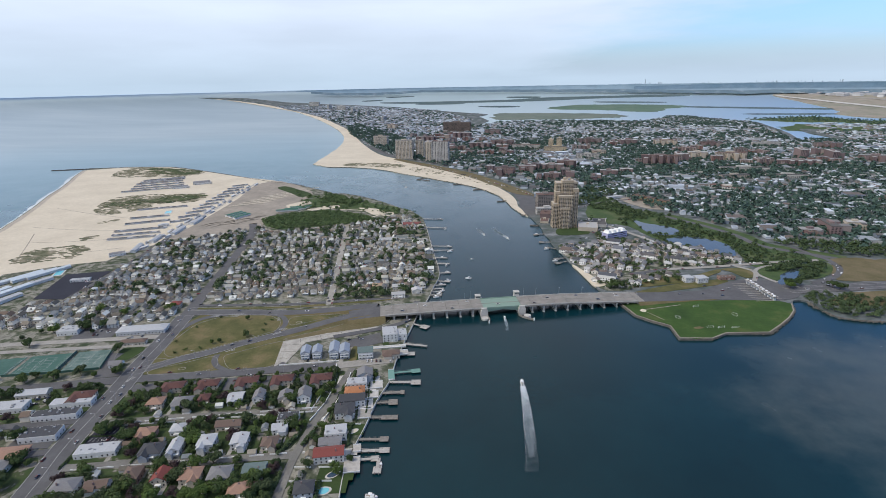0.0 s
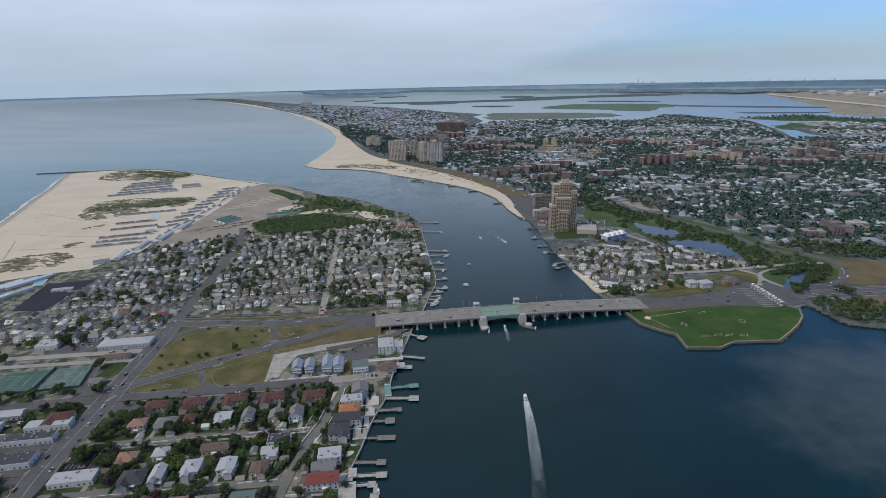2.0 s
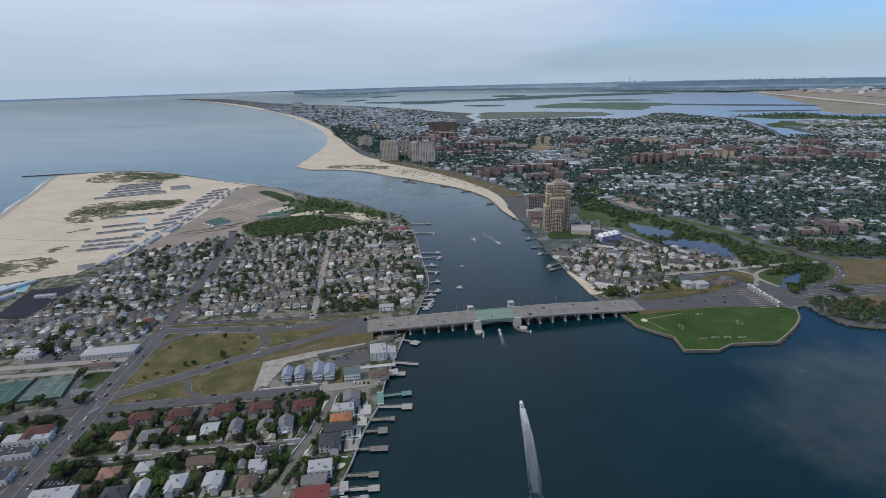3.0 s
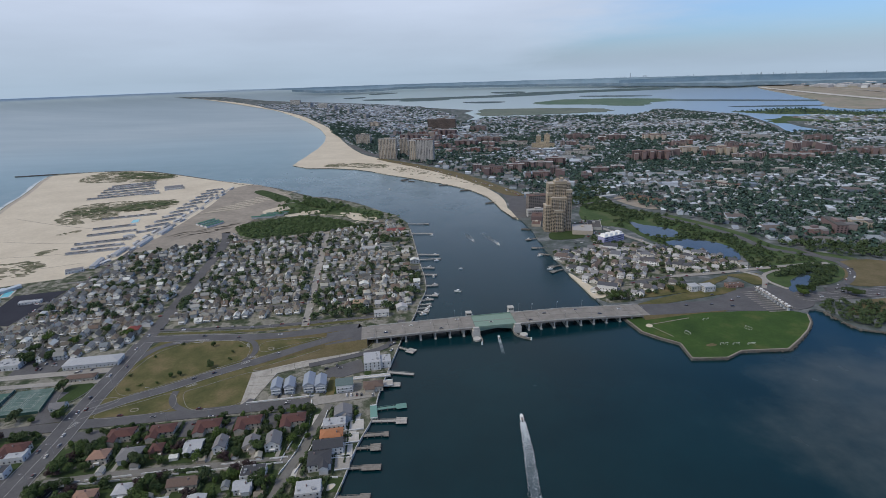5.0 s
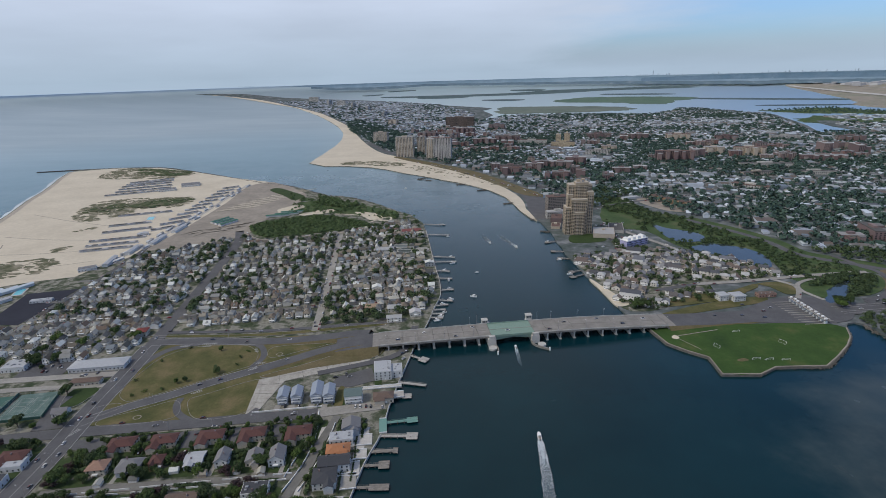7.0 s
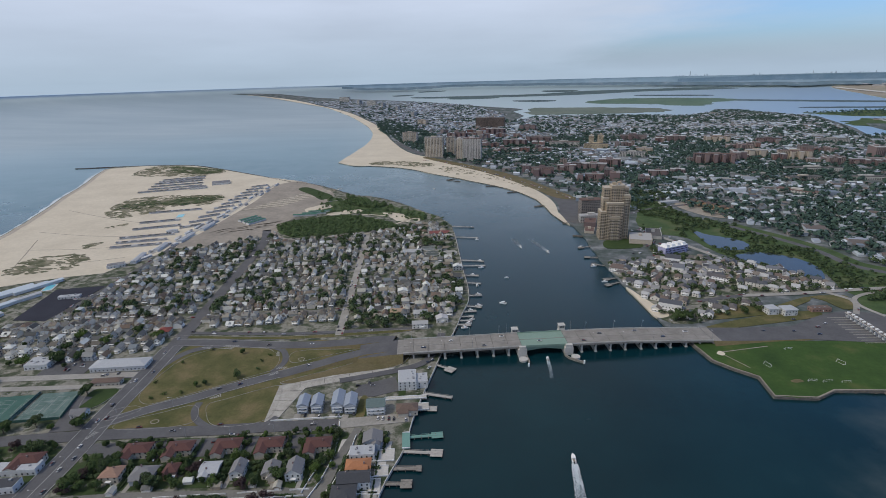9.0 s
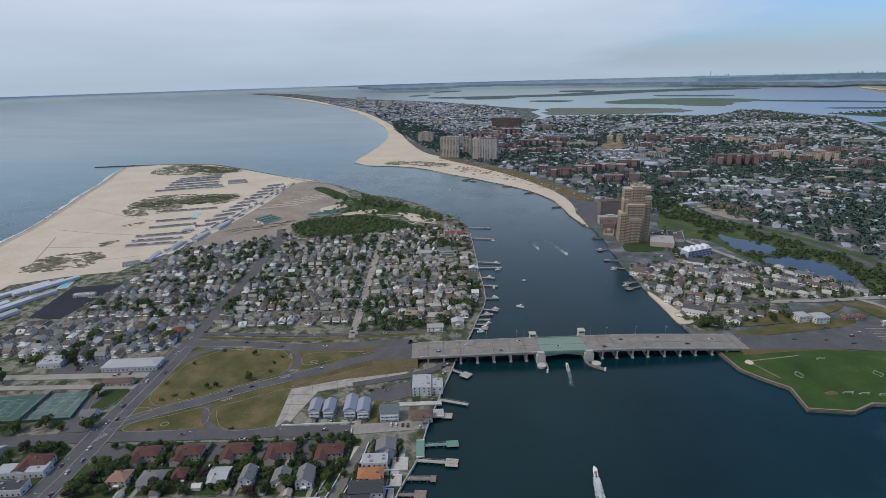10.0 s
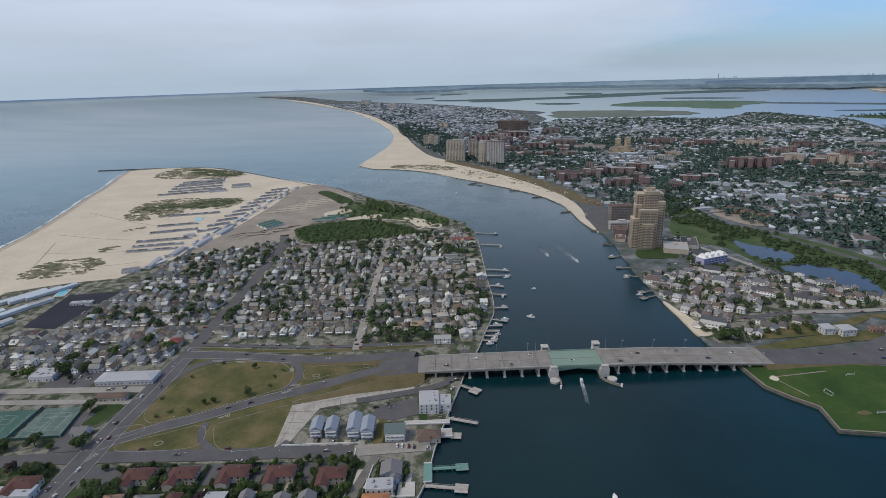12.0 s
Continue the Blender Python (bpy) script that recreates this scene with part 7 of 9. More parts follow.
pop_art_building()
blocks = [
    (178, 1515, 60, 20, 28, "b"), (250, 1560, 50, 20, 24, "b"), (330, 1590, 70, 22, 22, "b"), (385, 1640, 60, 24, 26, "b"), (300, 1440, 46, 18, 20, "b"), (345, 1500, 44, 18, 22, "b"),
    (405, 1400, 56, 20, 18, "b"), (470, 1480, 48, 18, 18, "b"), (681, 1650, 110, 24, 36, "b"), (760, 1700, 60, 24, 34, "b"), (850, 1760, 60, 22, 28, "t"), (940, 1720, 90, 24, 30, "t"),
    (1010, 1790, 40, 24, 34, "b"), (1080, 1590, 120, 22, 20, "b"),
]
more = [
    (1180, 1740, 60, 24, 36, "b"), (1270, 1720, 70, 24, 30, "b"), (1360, 1650, 90, 22, 22, "b"), (870, 1510, 130, 22, 14, "w"), (930, 1400, 110, 20, 10, "w"), (500, 1820, 80, 20, 18, "w"),
    (560, 1900, 50, 20, 20, "t"), (250, 2250, 100, 22, 24, "b"), (150, 2150, 90, 22, 26, "b"), (330, 2110, 110, 24, 20, "w"), (30, 2350, 80, 20, 28, "b"), (-80, 2420, 90, 20, 28, "b"),
    (-20, 2250, 70, 20, 26, "b"), (90, 2560, 90, 24, 30, "b"), (250, 2700, 80, 24, 30, "b"), (620, 2250, 100, 24, 24, "b"),
]
last = [
    (760, 2180, 70, 22, 26, "b"), (900, 2150, 90, 24, 24, "t"), (1050, 2080, 80, 22, 22, "b"), (680, 885, 56, 22, 19, "b"), (638, 872, 34, 24, 11, "b"), (740, 905, 30, 22, 14, "t"), (1250, 2050, 100, 24, 20, "w"),
    (1440, 1980, 90, 22, 22, "b"), (-300, 3150, 60, 24, 30, "t"), (-420, 3800, 80, 24, 34, "w"), (-620, 4400, 60, 24, 44, "w"), (-820, 4900, 70, 26, 50, "w"), (-1000, 5300, 90, 30, 54, "w"), (-1160, 5500, 70, 30, 60, "w"), (-1500, 6300, 120, 40, 60, "w"),
]
KIND = {"b": (BRICK, "red-brown brick apartment block with flat roofs"), "t": (BEIGE, "plain beige apartment block with rows of windows"), "w": (PALE, "long pale low-rise building with a flat roof")}
rng = random.Random(41)
for x, y, w, d, h, c in blocks + more + last:
    m, label = KIND[c]
    block(x, y, rng.choice((-14, -10, 76)) if w < 90 else -12, w, d * 0.75, h * 0.85, m, label, 4.5, wings=c != "w")



def midrise(village, x, y, turn, w, d, h):
    """A flat-roofed brick block with wings and rows of panes, added to a joined town."""
    PLACED_EAST.append((x, y, max(w, d) / 2))
    boxes = [(-w / 2, -d / 2, w / 2, d / 2, h)]
    if w > 24:
        boxes += [(-w / 2, -d / 2 - d * 0.6, -w / 2 + w * 0.28, -d / 2 - 0.02, h), (w / 2 - w * 0.28, -d / 2 - d * 0.6, w / 2, -d / 2 - 0.02, h)]
    boxes.append((-w * 0.08, -d * 0.2, w * 0.08, d * 0.2, h + 2.8))
    c, s = math.cos(turn), math.sin(turn)
    for x0, y0, x1, y1, top in boxes:
        b = Shape().box(x0, y0, 0, x1, y1, top)
        lid = Shape().box(x0 - 0.2, y0 - 0.2, top, x1 + 0.2, y1 + 0.2, top + 0.7)
        pane = Shape()
        if top == h:
            for i in range(int(h / 3.0)):
                n = max(2, int((x1 - x0) / 4.2))
                for j in range(n):
                    a = x0 + (j + 0.5) / n * (x1 - x0)
                    pane.box(a - 0.9, y0 - 0.1, 3.0 * i + 0.9, a + 0.9, y0, 3.0 * i + 2.4)
        for q, m in ((b, 0), (lid, 1), (pane, 2)):
            k = len(village.v)
            village.v += [(x + c * p - s * o, y + s * p + c * o, 2.0 + z) for p, o, z in q.v]
            village.f += [tuple(i + k for i in e) for e in q.f]
            village.m += [m] * len(q.f)


bricks = Village()
pick = random.Random(83)
for mid_x, mid_y, n in ((685, 1705, 4), (707, 1635, 3), (809, 1740, 4), (882, 1690, 3), (925, 1665, 3), (966, 1660, 3), (1007, 1640, 3), (1035, 1585, 3), (873, 1480, 2), (916, 1446, 3), (943, 1417, 2), (681, 2211, 3), (734, 2235, 3), (488, 1509, 2), (85, 1980, 4), (143, 1998, 4), (214, 2128, 4), (273, 2119, 4), (155, 1600, 2), (188, 1560, 2), (249, 1660, 3), (291, 1604, 3), (286, 1440, 2), (345, 1520, 2), (365, 1434, 2), (163, 1970, 3), (232, 1961, 3), (560, 2050, 3), (900, 1950, 5), (1100, 1850, 5), (1180, 1650, 4), (1300, 1800, 4), (40, 2150, 5), (-60, 2300, 4), (-20, 2560, 5), (150, 2450, 5), (20, 2720, 4), (-150, 2700, 3)):
    for _ in range(n):
        x, y = mid_x + pick.gauss(0, 26), mid_y + pick.gauss(0, 24)
        if any(math.hypot(x - a, y - b) < rr + 12 for a, b, rr in PLACED_EAST):
            continue
        midrise(bricks, x, y, radians(-14 + pick.choice((0, 0, 90)) + pick.uniform(-4, 4)), pick.uniform(16, 42), pick.uniform(12, 17), pick.choice((9, 12, 15, 18, 18, 21)))
bricks.make("brick_blocks", "clusters of red-brown brick apartment blocks in the town", "apartment buildings", [BRICK_FAR, FLAT_FAR, GLASS])
TAN_WALL = tint("tan townhouse brick", (0.36, 0.25, 0.16))
plate("lawn", rounded([(403, 1168), (422, 1095), (456, 1064), (500, 1104), (475, 1185), (440, 1200)], 3, True, 2), 2.4, SAND_GREY, "bare sandy lot round new townhouses", "ground", 0.3)
PLACED_EAST.append((458, 1135, 45))
for i in range(6):
    house(442 + 8.2 * i, 1178 - 14.5 * i, 2.3, -62, 13, 11, 7.0, 3.4, "gable_y", TAN_WALL, BROWN_ROOF, "new tan brick townhouse with a brown gable", windows=False, chimney=False, porch=False, name="townhouse", group="new townhouses by the marsh")
house(421, 1192, 2.3, 19, 96, 9, 4.5, 1.6, "gable_x", WHITE_WALL, PALE_ROOF, "long white row of attached cottages", windows=False, chimney=False, porch=False, name="row_building")
PLACED_EAST += [(390, 1182, 14), (421, 1192, 16), (452, 1202, 14)]
block(786, 1402, 5, 78, 16, 10, BEIGE, "long low beige school building", 5)
block(700, 1268, -48, 80, 22, 6, PALE, "broad low pale hall with a flat roof", 6)

# streets full of houses behind the shore
N_SHORE = [(206, 640), (204, 700), (196, 740), (190, 830), (262, 835), (268, 895), (330, 850), (372, 842), (416, 795), (446, 752), (440, 722), (338, 712), (332, 676), (290, 655), (246, 634), (224, 630)]
TOWN_AREA = [(262, 1100), (200, 1330), (140, 1480), (60, 1620), (-30, 1745), (-150, 1890), (-245, 2050), (-365, 2440), (-515, 3010), (-690, 3560), (-1010, 4420), (-1500, 5500), (-2000, 6500), (-1300, 6400), (-500, 5600), (-60, 4950), (110, 4150), (200, 3700), (110, 3330), (217, 3240), (382, 3490), (686, 3530), (992, 3420), (1172, 3310), (1414, 3470), (1547, 3700), (1660, 3650), (1740, 3270), (1800, 3140), (1735, 2930), (1590, 2510), (1480, 2250), (1680, 2200), (1790, 2600), (1960, 2490), (2600, 2450), (2900, 1500), (2300, 720), (700, 780), (590, 790), (548, 840), (530, 900), (490, 1000), (440, 1090), (400, 1215)]
rng = random.Random(77)
plate("ground", rounded(N_SHORE, 2), 2.2, TOWN, "yards and lanes among the shore houses", "ground", 0.2)
town = Village()
taken_e = []


def fill(area, village, step, turn, seed, keep, sizes, detail=False):
    """Houses along parallel streets inside an outline."""
    r = random.Random(seed)
    c, s = math.cos(turn), math.sin(turn)
    cx, cy = area[0]
    px = [(q[0] - cx) * c + (q[1] - cy) * s for q in area]
    py = [-(q[0] - cx) * s + (q[1] - cy) * c for q in area]
    out = []
    row, j = min(py), 0
    while row < max(py):
        x = min(px)
        while x < max(px):
            x += step * r.uniform(0.85, 1.2)
            out.append((cx + x * c - row * s, cy + x * s + row * c, j))
        row += step * (1.25 if j % 2 else 2.0)
        j += 1
    a = np.array(out)
    ok = inside(area, a[:, 0], a[:, 1])
    for line, w in STREETS:
        ok &= off_line(line, a[:, 0], a[:, 1]) > w / 2 + 6
    for x, y, rr in PLACED_EAST:
        ok &= np.hypot(a[:, 0] - x, a[:, 1] - y) > rr + 6
    for x, y, j in a[ok]:
        green = noise.noise((x * 0.0035, y * 0.0035, 2.0))
        far = math.hypot(x, y)
        if r.random() > keep - 0.5 * max(0, green) or (far > 2600 and r.random() < 0.2):
            continue
        k = 1.1 + max(0, far - 2600) / 2600
        big = r.random() < 0.045
        w, d = r.uniform(*sizes) * k, r.uniform(sizes[0], sizes[1] * 1.25) * k
        h = r.choice((2.8, 3.2, 4.4, 5.2)) * min(k, 1.5)
        style = r.choice(("gable_x", "gable_y", "hip", "flat" if r.random() < 0.5 else "hip"))
        if big:
            w, d, h, style = w * 2.6, d * 1.6, r.uniform(5, 10), "flat"
        village.add(x + r.uniform(-2.5, 2.5), y + r.uniform(-2.5, 2.5), turn + (math.pi / 2 if r.random() < 0.3 else 0) + r.uniform(-0.12, 0.12), w, d, h, r.uniform(2, 3.2), style, 2.0, detail)
        taken_e.append((x, y, max(w, d) / 2))


fill(TOWN_AREA, town, 17.0, radians(-14), 5, 0.9, (7.8, 12.8))
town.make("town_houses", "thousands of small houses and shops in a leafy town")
shore_village = Village()
fill(N_SHORE, shore_village, 10.4, radians(-28), 9, 0.95, (6.2, 9.4), True)
shore_village.make("shore_houses", "tightly packed shore houses with white walls and grey roofs", "houses", [WALL_SHORE, ROOF_SHORE, GLASS, WHITE])
isle_village = Village()
fill([(1940, 2880), (2131, 2940), (2300, 2813), (3200, 2730), (3100, 2580), (2300, 2553), (2030, 2573), (1925, 2664)], isle_village, 22, 0.2, 13, 0.6, (10, 15))
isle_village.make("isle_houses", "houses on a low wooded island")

town_trees = scatter(TOWN_AREA, 12.0, 31, 0.95, (3.0, 7.0), 1.0)
kept, thick = [], random.Random(3)
for x, y, r, h in town_trees:
    g = noise.noise((x * 0.0035, y * 0.0035, 2.0))
    far = math.hypot(x, y)
    if thick.random() < 0.50 + 0.9 * g + 0.3 * (x > 620 and y < 1560) and thick.random() < (1.0 if far < 2400 else 0.4 if x > 300 else 0.2):
        k = 1.1 + max(0, far - 2400) / 2200
        kept.append((x, y, r * min(k, 1.45), h * 0.95))
grove("town_trees", kept, "green street and yard trees all over the town", LEAF_HAZED, 3.0, 22, "trees", 21)
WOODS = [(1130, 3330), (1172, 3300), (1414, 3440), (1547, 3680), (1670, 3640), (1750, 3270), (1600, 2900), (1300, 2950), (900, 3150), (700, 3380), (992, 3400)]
grove("wooded_quarter", scatter(WOODS, 17, 33, 0.55, (4.0, 6.5), 1.0), "dark wooded quarter by the bay", LEAF_HAZED, 2.8, 28, "trees", 22)
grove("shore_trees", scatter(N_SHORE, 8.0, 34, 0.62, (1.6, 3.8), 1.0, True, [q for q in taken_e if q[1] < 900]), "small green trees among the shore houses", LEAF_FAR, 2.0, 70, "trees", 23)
grove("beach_woods", scatter([(-480, 2760), (-380, 2500), (-250, 2100), (-170, 2000), (-120, 2200), (-200, 2600), (-350, 3000), (-560, 3500), (-600, 3300)], 14, 35, 0.9, (4, 7), 1.0), "dark green thicket behind the beach", LEAF_HAZED, 2.8, 28, "trees", 24)
grove("isle_woods", scatter(rounded(ISLES["wood"], 3), 24, 36, 0.6, (4, 6), 1.0), "low dark trees on a bay island", LEAF_HAZED, 2.8, 24, "trees", 25)
grove("marsh_wood", scatter([(540, 830), (700, 800), (1100, 790), (2200, 730), (2200, 640), (900, 700), (640, 745), (580, 770)], 9, 37, 0.85, (3, 5.5), 2.0), "belt of trees along the highway", LEAF_FAR, 2.2, 44, "trees", 26)
grove("hill_wood", scatter([(300, 1180), (340, 1290), (430, 1260), (400, 1215), (377, 1203), (316, 1125), (280, 1120)], 8, 38, 0.8, (3, 5.5), 2.0), "trees north of the marsh", LEAF_FAR, 1.7, 90, "trees", 27)


def skyline():
    """The far city, faint on the horizon through a haze-blue base colour."""
    r = random.Random(8)
    pale = surface("towers with painted haze", [(0.3, (0.36, 0.44, 0.51)), (0.7, (0.42, 0.50, 0.56))], 0.001, 0.01, 0.95, 0.0, 0.2)
    sh = Shape()

    def far_box(az, w, h):
        x, y = HUB.x + 4545 * math.sin(az), HUB.y + 4545 * math.cos(az)
        c, s = math.cos(-az), math.sin(-az)
        b = Shape().box(-w / 2, -8, 190.0, w / 2, 8, 211 + h, w * 0.12)
        sh.add([(x + c * p - s * q, y + s * p + c * q, z) for p, q, z in b.v], b.f)

    for centre, spread, n, top in ((0.352, 0.05, 22, 14), (0.575, 0.09, 40, 14), (0.46, 0.2, 30, 7)):
        for _ in range(n):
            far_box(centre + r.gauss(0, spread * 0.5), r.uniform(3.5, 9), r.uniform(0.05, 1.0) ** 2 * top)
    far_box(0.358, 7, 34)
    far_box(0.526, 4, 18)
    far_box(0.60, 5, 14)
    tagged(new("backdrop", sh.mesh("backdrop", pale)), "faint blue city skyline on the horizon", "skyline", "", "structure")


skyline()

# ---- docks, boats ----


def dock(a, b, wide=2.6, head=None, mat=None, label="weathered timber dock on piles", z=1.6):
    """A walkway from a to b on piles, with a broader head at b."""
    mat = mat or PALE_WOOD
    a, b = Vector(a), Vector(b)
    n = (b - a).length
    ob = thing("dock", pose(a.x, a.y, 0, 0, 0, math.degrees(math.atan2(b.y - a.y, b.x - a.x))), label, "dock", "docks along the channel")
    piece("walkway", Shape().box(0, -wide / 2, z - 0.3, n, wide / 2, z).mesh("walkway", mat), ob)
    if head:
        hw, hd = head
        piece("platform", Shape().box(n - hw, -hd / 2, z - 0.25, n, hd / 2, z + 0.06).mesh("platform", mat), ob)
    pile = Shape().tube(0, 0, -2.0, z + 0.9, 0.22, 0.2, 6).mesh("pile", WOOD)
    k = max(2, int(n / 5))
    for i in range(1, k + 1):
        for s in (-1, 1):
            piece("pile", pile, ob, pose(n * i / k - 0.3, s * (wide / 2 + 0.1), 0))
    for s in (-1, 1):
        piece("rail", Shape().beam((0, s * (wide / 2 - 0.1), z + 1.0), (n, s * (wide / 2 - 0.1), z + 1.0), 0.12, 0.12).mesh("rail", mat), ob)
    return ob


for a, b, wide, head, mat, label in (
    ((-55, 497), (-20, 489), 3.2, None, PALE_WOOD, "long pale dock ramp on piles"),
    ((-50, 473), (-32, 473), 3.0, (8, 7), PALE_WOOD, "short dock with a square platform"),
    ((-52, 436), (-25, 440), 3.0, (9, 7), GREEN_PAINT, "sea-green painted dock with a deck"),
    ((-55, 420), (-24, 419), 3.0, (9, 8), PALE_WOOD, "pale dock with a square float"),
    ((-60, 402), (-38, 403), 3.6, (4, 6), WOOD, "brown timber dock with rails"),
    ((-63, 387), (-43, 388), 2.6, (8, 8), WOOD, "timber dock with a square platform"),
    ((-66, 366), (-41, 366), 2.6, (14, 6), WOOD, "timber dock with a broad platform"),
    ((-71, 338), (-46, 338), 2.6, (7, 6), WOOD, "timber dock with a small hut platform"),
    ((-75, 324), (-44, 325), 3.0, (8, 6), PALE_WOOD, "pale timber dock on piles"),
    ((-76, 314), (-51, 316), 2.6, (6, 6), PALE_WOOD, "pale timber dock with a bent arm"),
    ((-51, 316), (-51, 300), 2.4, (7, 6), PALE_WOOD, "pale floating dock arm"),
    ((-38, 543), (-20, 532), 2.4, (9, 9), PALE_WOOD, "gangway to a small float near the bridge"),
):
    dock(a, b, wide, head, mat, label)
for a, b in (((-45, 1027), (-3, 1020)), ((-36, 960), (4, 954)), ((-26, 842), (12, 836)), ((-24, 816), (14, 818)), ((-18, 780), (4, 777)), ((-16, 752), (7, 749)), ((-13, 708), (8, 711)), ((-12, 678), (7, 674)), ((-18, 660), (1, 664)), ((-20, 648), (-2, 650)), ((-21, 638), (-4, 638)), ((-23, 628), (-5, 627))):
    dock(a, b, 2.4, (6, 4), PALE_WOOD, "narrow pale dock among moored boats")
for a, b in (((186, 905), (161, 897)), ((186, 815), (166, 822)), ((188, 752), (168, 742)), ((190, 768), (170, 762)), ((186, 850), (162, 853))):
    dock(a, b, 2.4, (8, 8), WOOD, "dark timber dock on the mainland shore")
# green deck and quay terraces
for x, y, w, d, m, label in ((-52.5, 431, 6, 18, GREEN_PAINT, "sea-green painted quay deck"), (-66, 414, 14, 12, PALE, "pale paved quay terrace"), (-66, 398, 10, 10, PALE, "pale paved quay terrace"), (-70, 371, 11, 15, PAVING, "broad grey roof terrace by the quay"), (-68, 383, 8, 14, PALE, "white paved quay terrace slab"), (-69, 326, 6, 8, PALE_WOOD, "timber quay deck beside water"), (-70, 308, 12, 16, PALE_WOOD, "timber quay deck with rails"), (-60, 486, 36, 4, PALE, "white concrete ramp along the lot"), (-44, 474, 10, 9, PALE_WOOD, "timber deck at the quay")):
    ob = thing("terrace", pose(x, y, 2.0, 0, 0, 7), label, "terrace")
    piece("slab", Shape().box(-w / 2, -d / 2, -0.4, w / 2, d / 2, 0.7).mesh("slab", m), ob)
    for s in (-1, 1):
        piece("low_wall", Shape().box(-w / 2, s * d / 2 - 0.15, 0.7, w / 2, s * d / 2 + 0.15, 1.5).mesh("low_wall", WHITE), ob)


def hull(n, w, h):
    """A boat's hull with a pointed bow along +y, and its deck."""
    v, f = [], []
    rows = [(-0.5, 0.42, 0.42), (-0.2, 0.5, 0.45), (0.15, 0.48, 0.36), (0.36, 0.3, 0.18), (0.5, 0.02, 0.02)]
    for t, top, low in rows:
        lift = h * (1 + 0.35 * max(0, t))
        v += [(-top * w, t * n, lift), (-low * w, t * n * 0.96, -0.2), (low * w, t * n * 0.96, -0.2), (top * w, t * n, lift)]
    for i in range(len(rows) - 1):
        o = 4 * i
        f += [(o, o + 1, o + 5, o + 4), (o + 1, o + 2, o + 6, o + 5), (o + 2, o + 3, o + 7, o + 6), (o + 3, o, o + 4, o + 7)]
    return v, f + [(0, 3, 2, 1), (16, 17, 18, 19)]


def boat(x, y, turn, n, label, cabin=True):
    w = n * 0.34
    ob = thing("motor_boat", pose(x, y, 0.1, 0, 0, turn), label, "boat", "boats on the channel")
    v, f = hull(n, w, n * 0.13)
    piece("hull", mesh_of("hull", v, f, WHITE), ob)
    z = n * 0.13
    piece("cockpit", Shape().box(-w * 0.3, -n * 0.42, z, w * 0.3, -n * 0.1, z + 0.06).mesh("cockpit", tint("boat deck", (0.3, 0.27, 0.22))), ob)
    if cabin:
        piece("cabin", Shape().box(-w * 0.33, -n * 0.1, z, w * 0.33, n * 0.24, z + n * 0.13, 0.18).mesh("cabin", WHITE), ob)
        piece("windscreen", Shape().box(-w * 0.3, n * 0.235, z + 0.1, w * 0.3, n * 0.26, z + n * 0.1).mesh("windscreen", GLASS), ob)
        piece("top", Shape().box(-w * 0.36, -n * 0.25, z + n * 0.19, w * 0.36, n * 0.06, z + n * 0.2).mesh("top", WHITE), ob)
    piece("engine", Shape().box(-0.35, -n * 0.55, 0.0, 0.35, -n * 0.49, z + 0.6).mesh("engine", RUBBER), ob)
    return ob


CHURN = plain("churned water", (0.045, 0.075, 0.088), 0.45, 0, 0.7, 0.5)
FROTH = plain("frothing water", (0.30, 0.36, 0.385), 0.6, 0, 0.7, 0.8)


def wake(x, y, turn, length, w0, w1, n, seed, name="wake"):
    """A paler churned strip behind a boat, a foaming heart near its stern and broken flecks that die away."""
    r = random.Random(seed)
    m = pose(x, y, 0, 0, 0, turn)

    def centre(t):
        return -0.05 * length * t * t

    def half(t):
        return (w0 + (w1 - w0) * t ** 0.7) / 2

    for part_name, reach, share, z, mat, label in ((name, 0.85, 1.0, 0.05, CHURN, "pale churned boat wake on dark water"), ("foam", 0.22, 0.62, 0.09, FROTH, "white foaming water behind a motor boat")):
        v, f, k = [], [], 40
        for i in range(k + 1):
            t = i / k * reach
            fade = share * (1 - 0.75 * (i / k) ** 2)
            for side in (-1, 1):
                v.append(m @ Vector((centre(t) + side * half(t) * fade * r.uniform(0.8, 1.1), -length * t, z)))
            if i:
                f.append((2 * i - 2, 2 * i - 1, 2 * i + 1, 2 * i))
        tagged(new(part_name, mesh_of(part_name, v, f, mat)), label, "wake", "", "stuff")
    v, f = [], []
    for _ in range(n):
        t = r.random() ** 1.5
        side = r.choice((-1, 1)) * (r.uniform(0.75, 1.0) if r.random() < 0.3 else r.uniform(0, 0.85))
        cx, cy = centre(t) + side * half(t) * (1 - 0.3 * t), -length * t
        s = r.uniform(0.18, 0.6) * (1.1 - 0.75 * t)
        a = r.choice((0.6, -0.6)) + r.uniform(-0.4, 0.4)
        q = [(-s * 1.5, -s * r.uniform(0.2, 0.5)), (s * r.uniform(0.6, 1.6), -s * 0.3), (s * 1.2, s * r.uniform(0.2, 0.6)), (-s * r.uniform(0.6, 1.2), s * 0.4)]
        b = len(v)
        v += [m @ Vector((cx + p * math.cos(a) - o * math.sin(a), cy + p * math.sin(a) + o * math.cos(a), 0.13 + 0.1 * r.random())) for p, o in q]
        f.append((b, b + 1, b + 2, b + 3))
    tagged(new("foam", mesh_of("foam", v, f, FOAM)), "white foam flecks trailing a motor boat", "foam", "", "stuff")


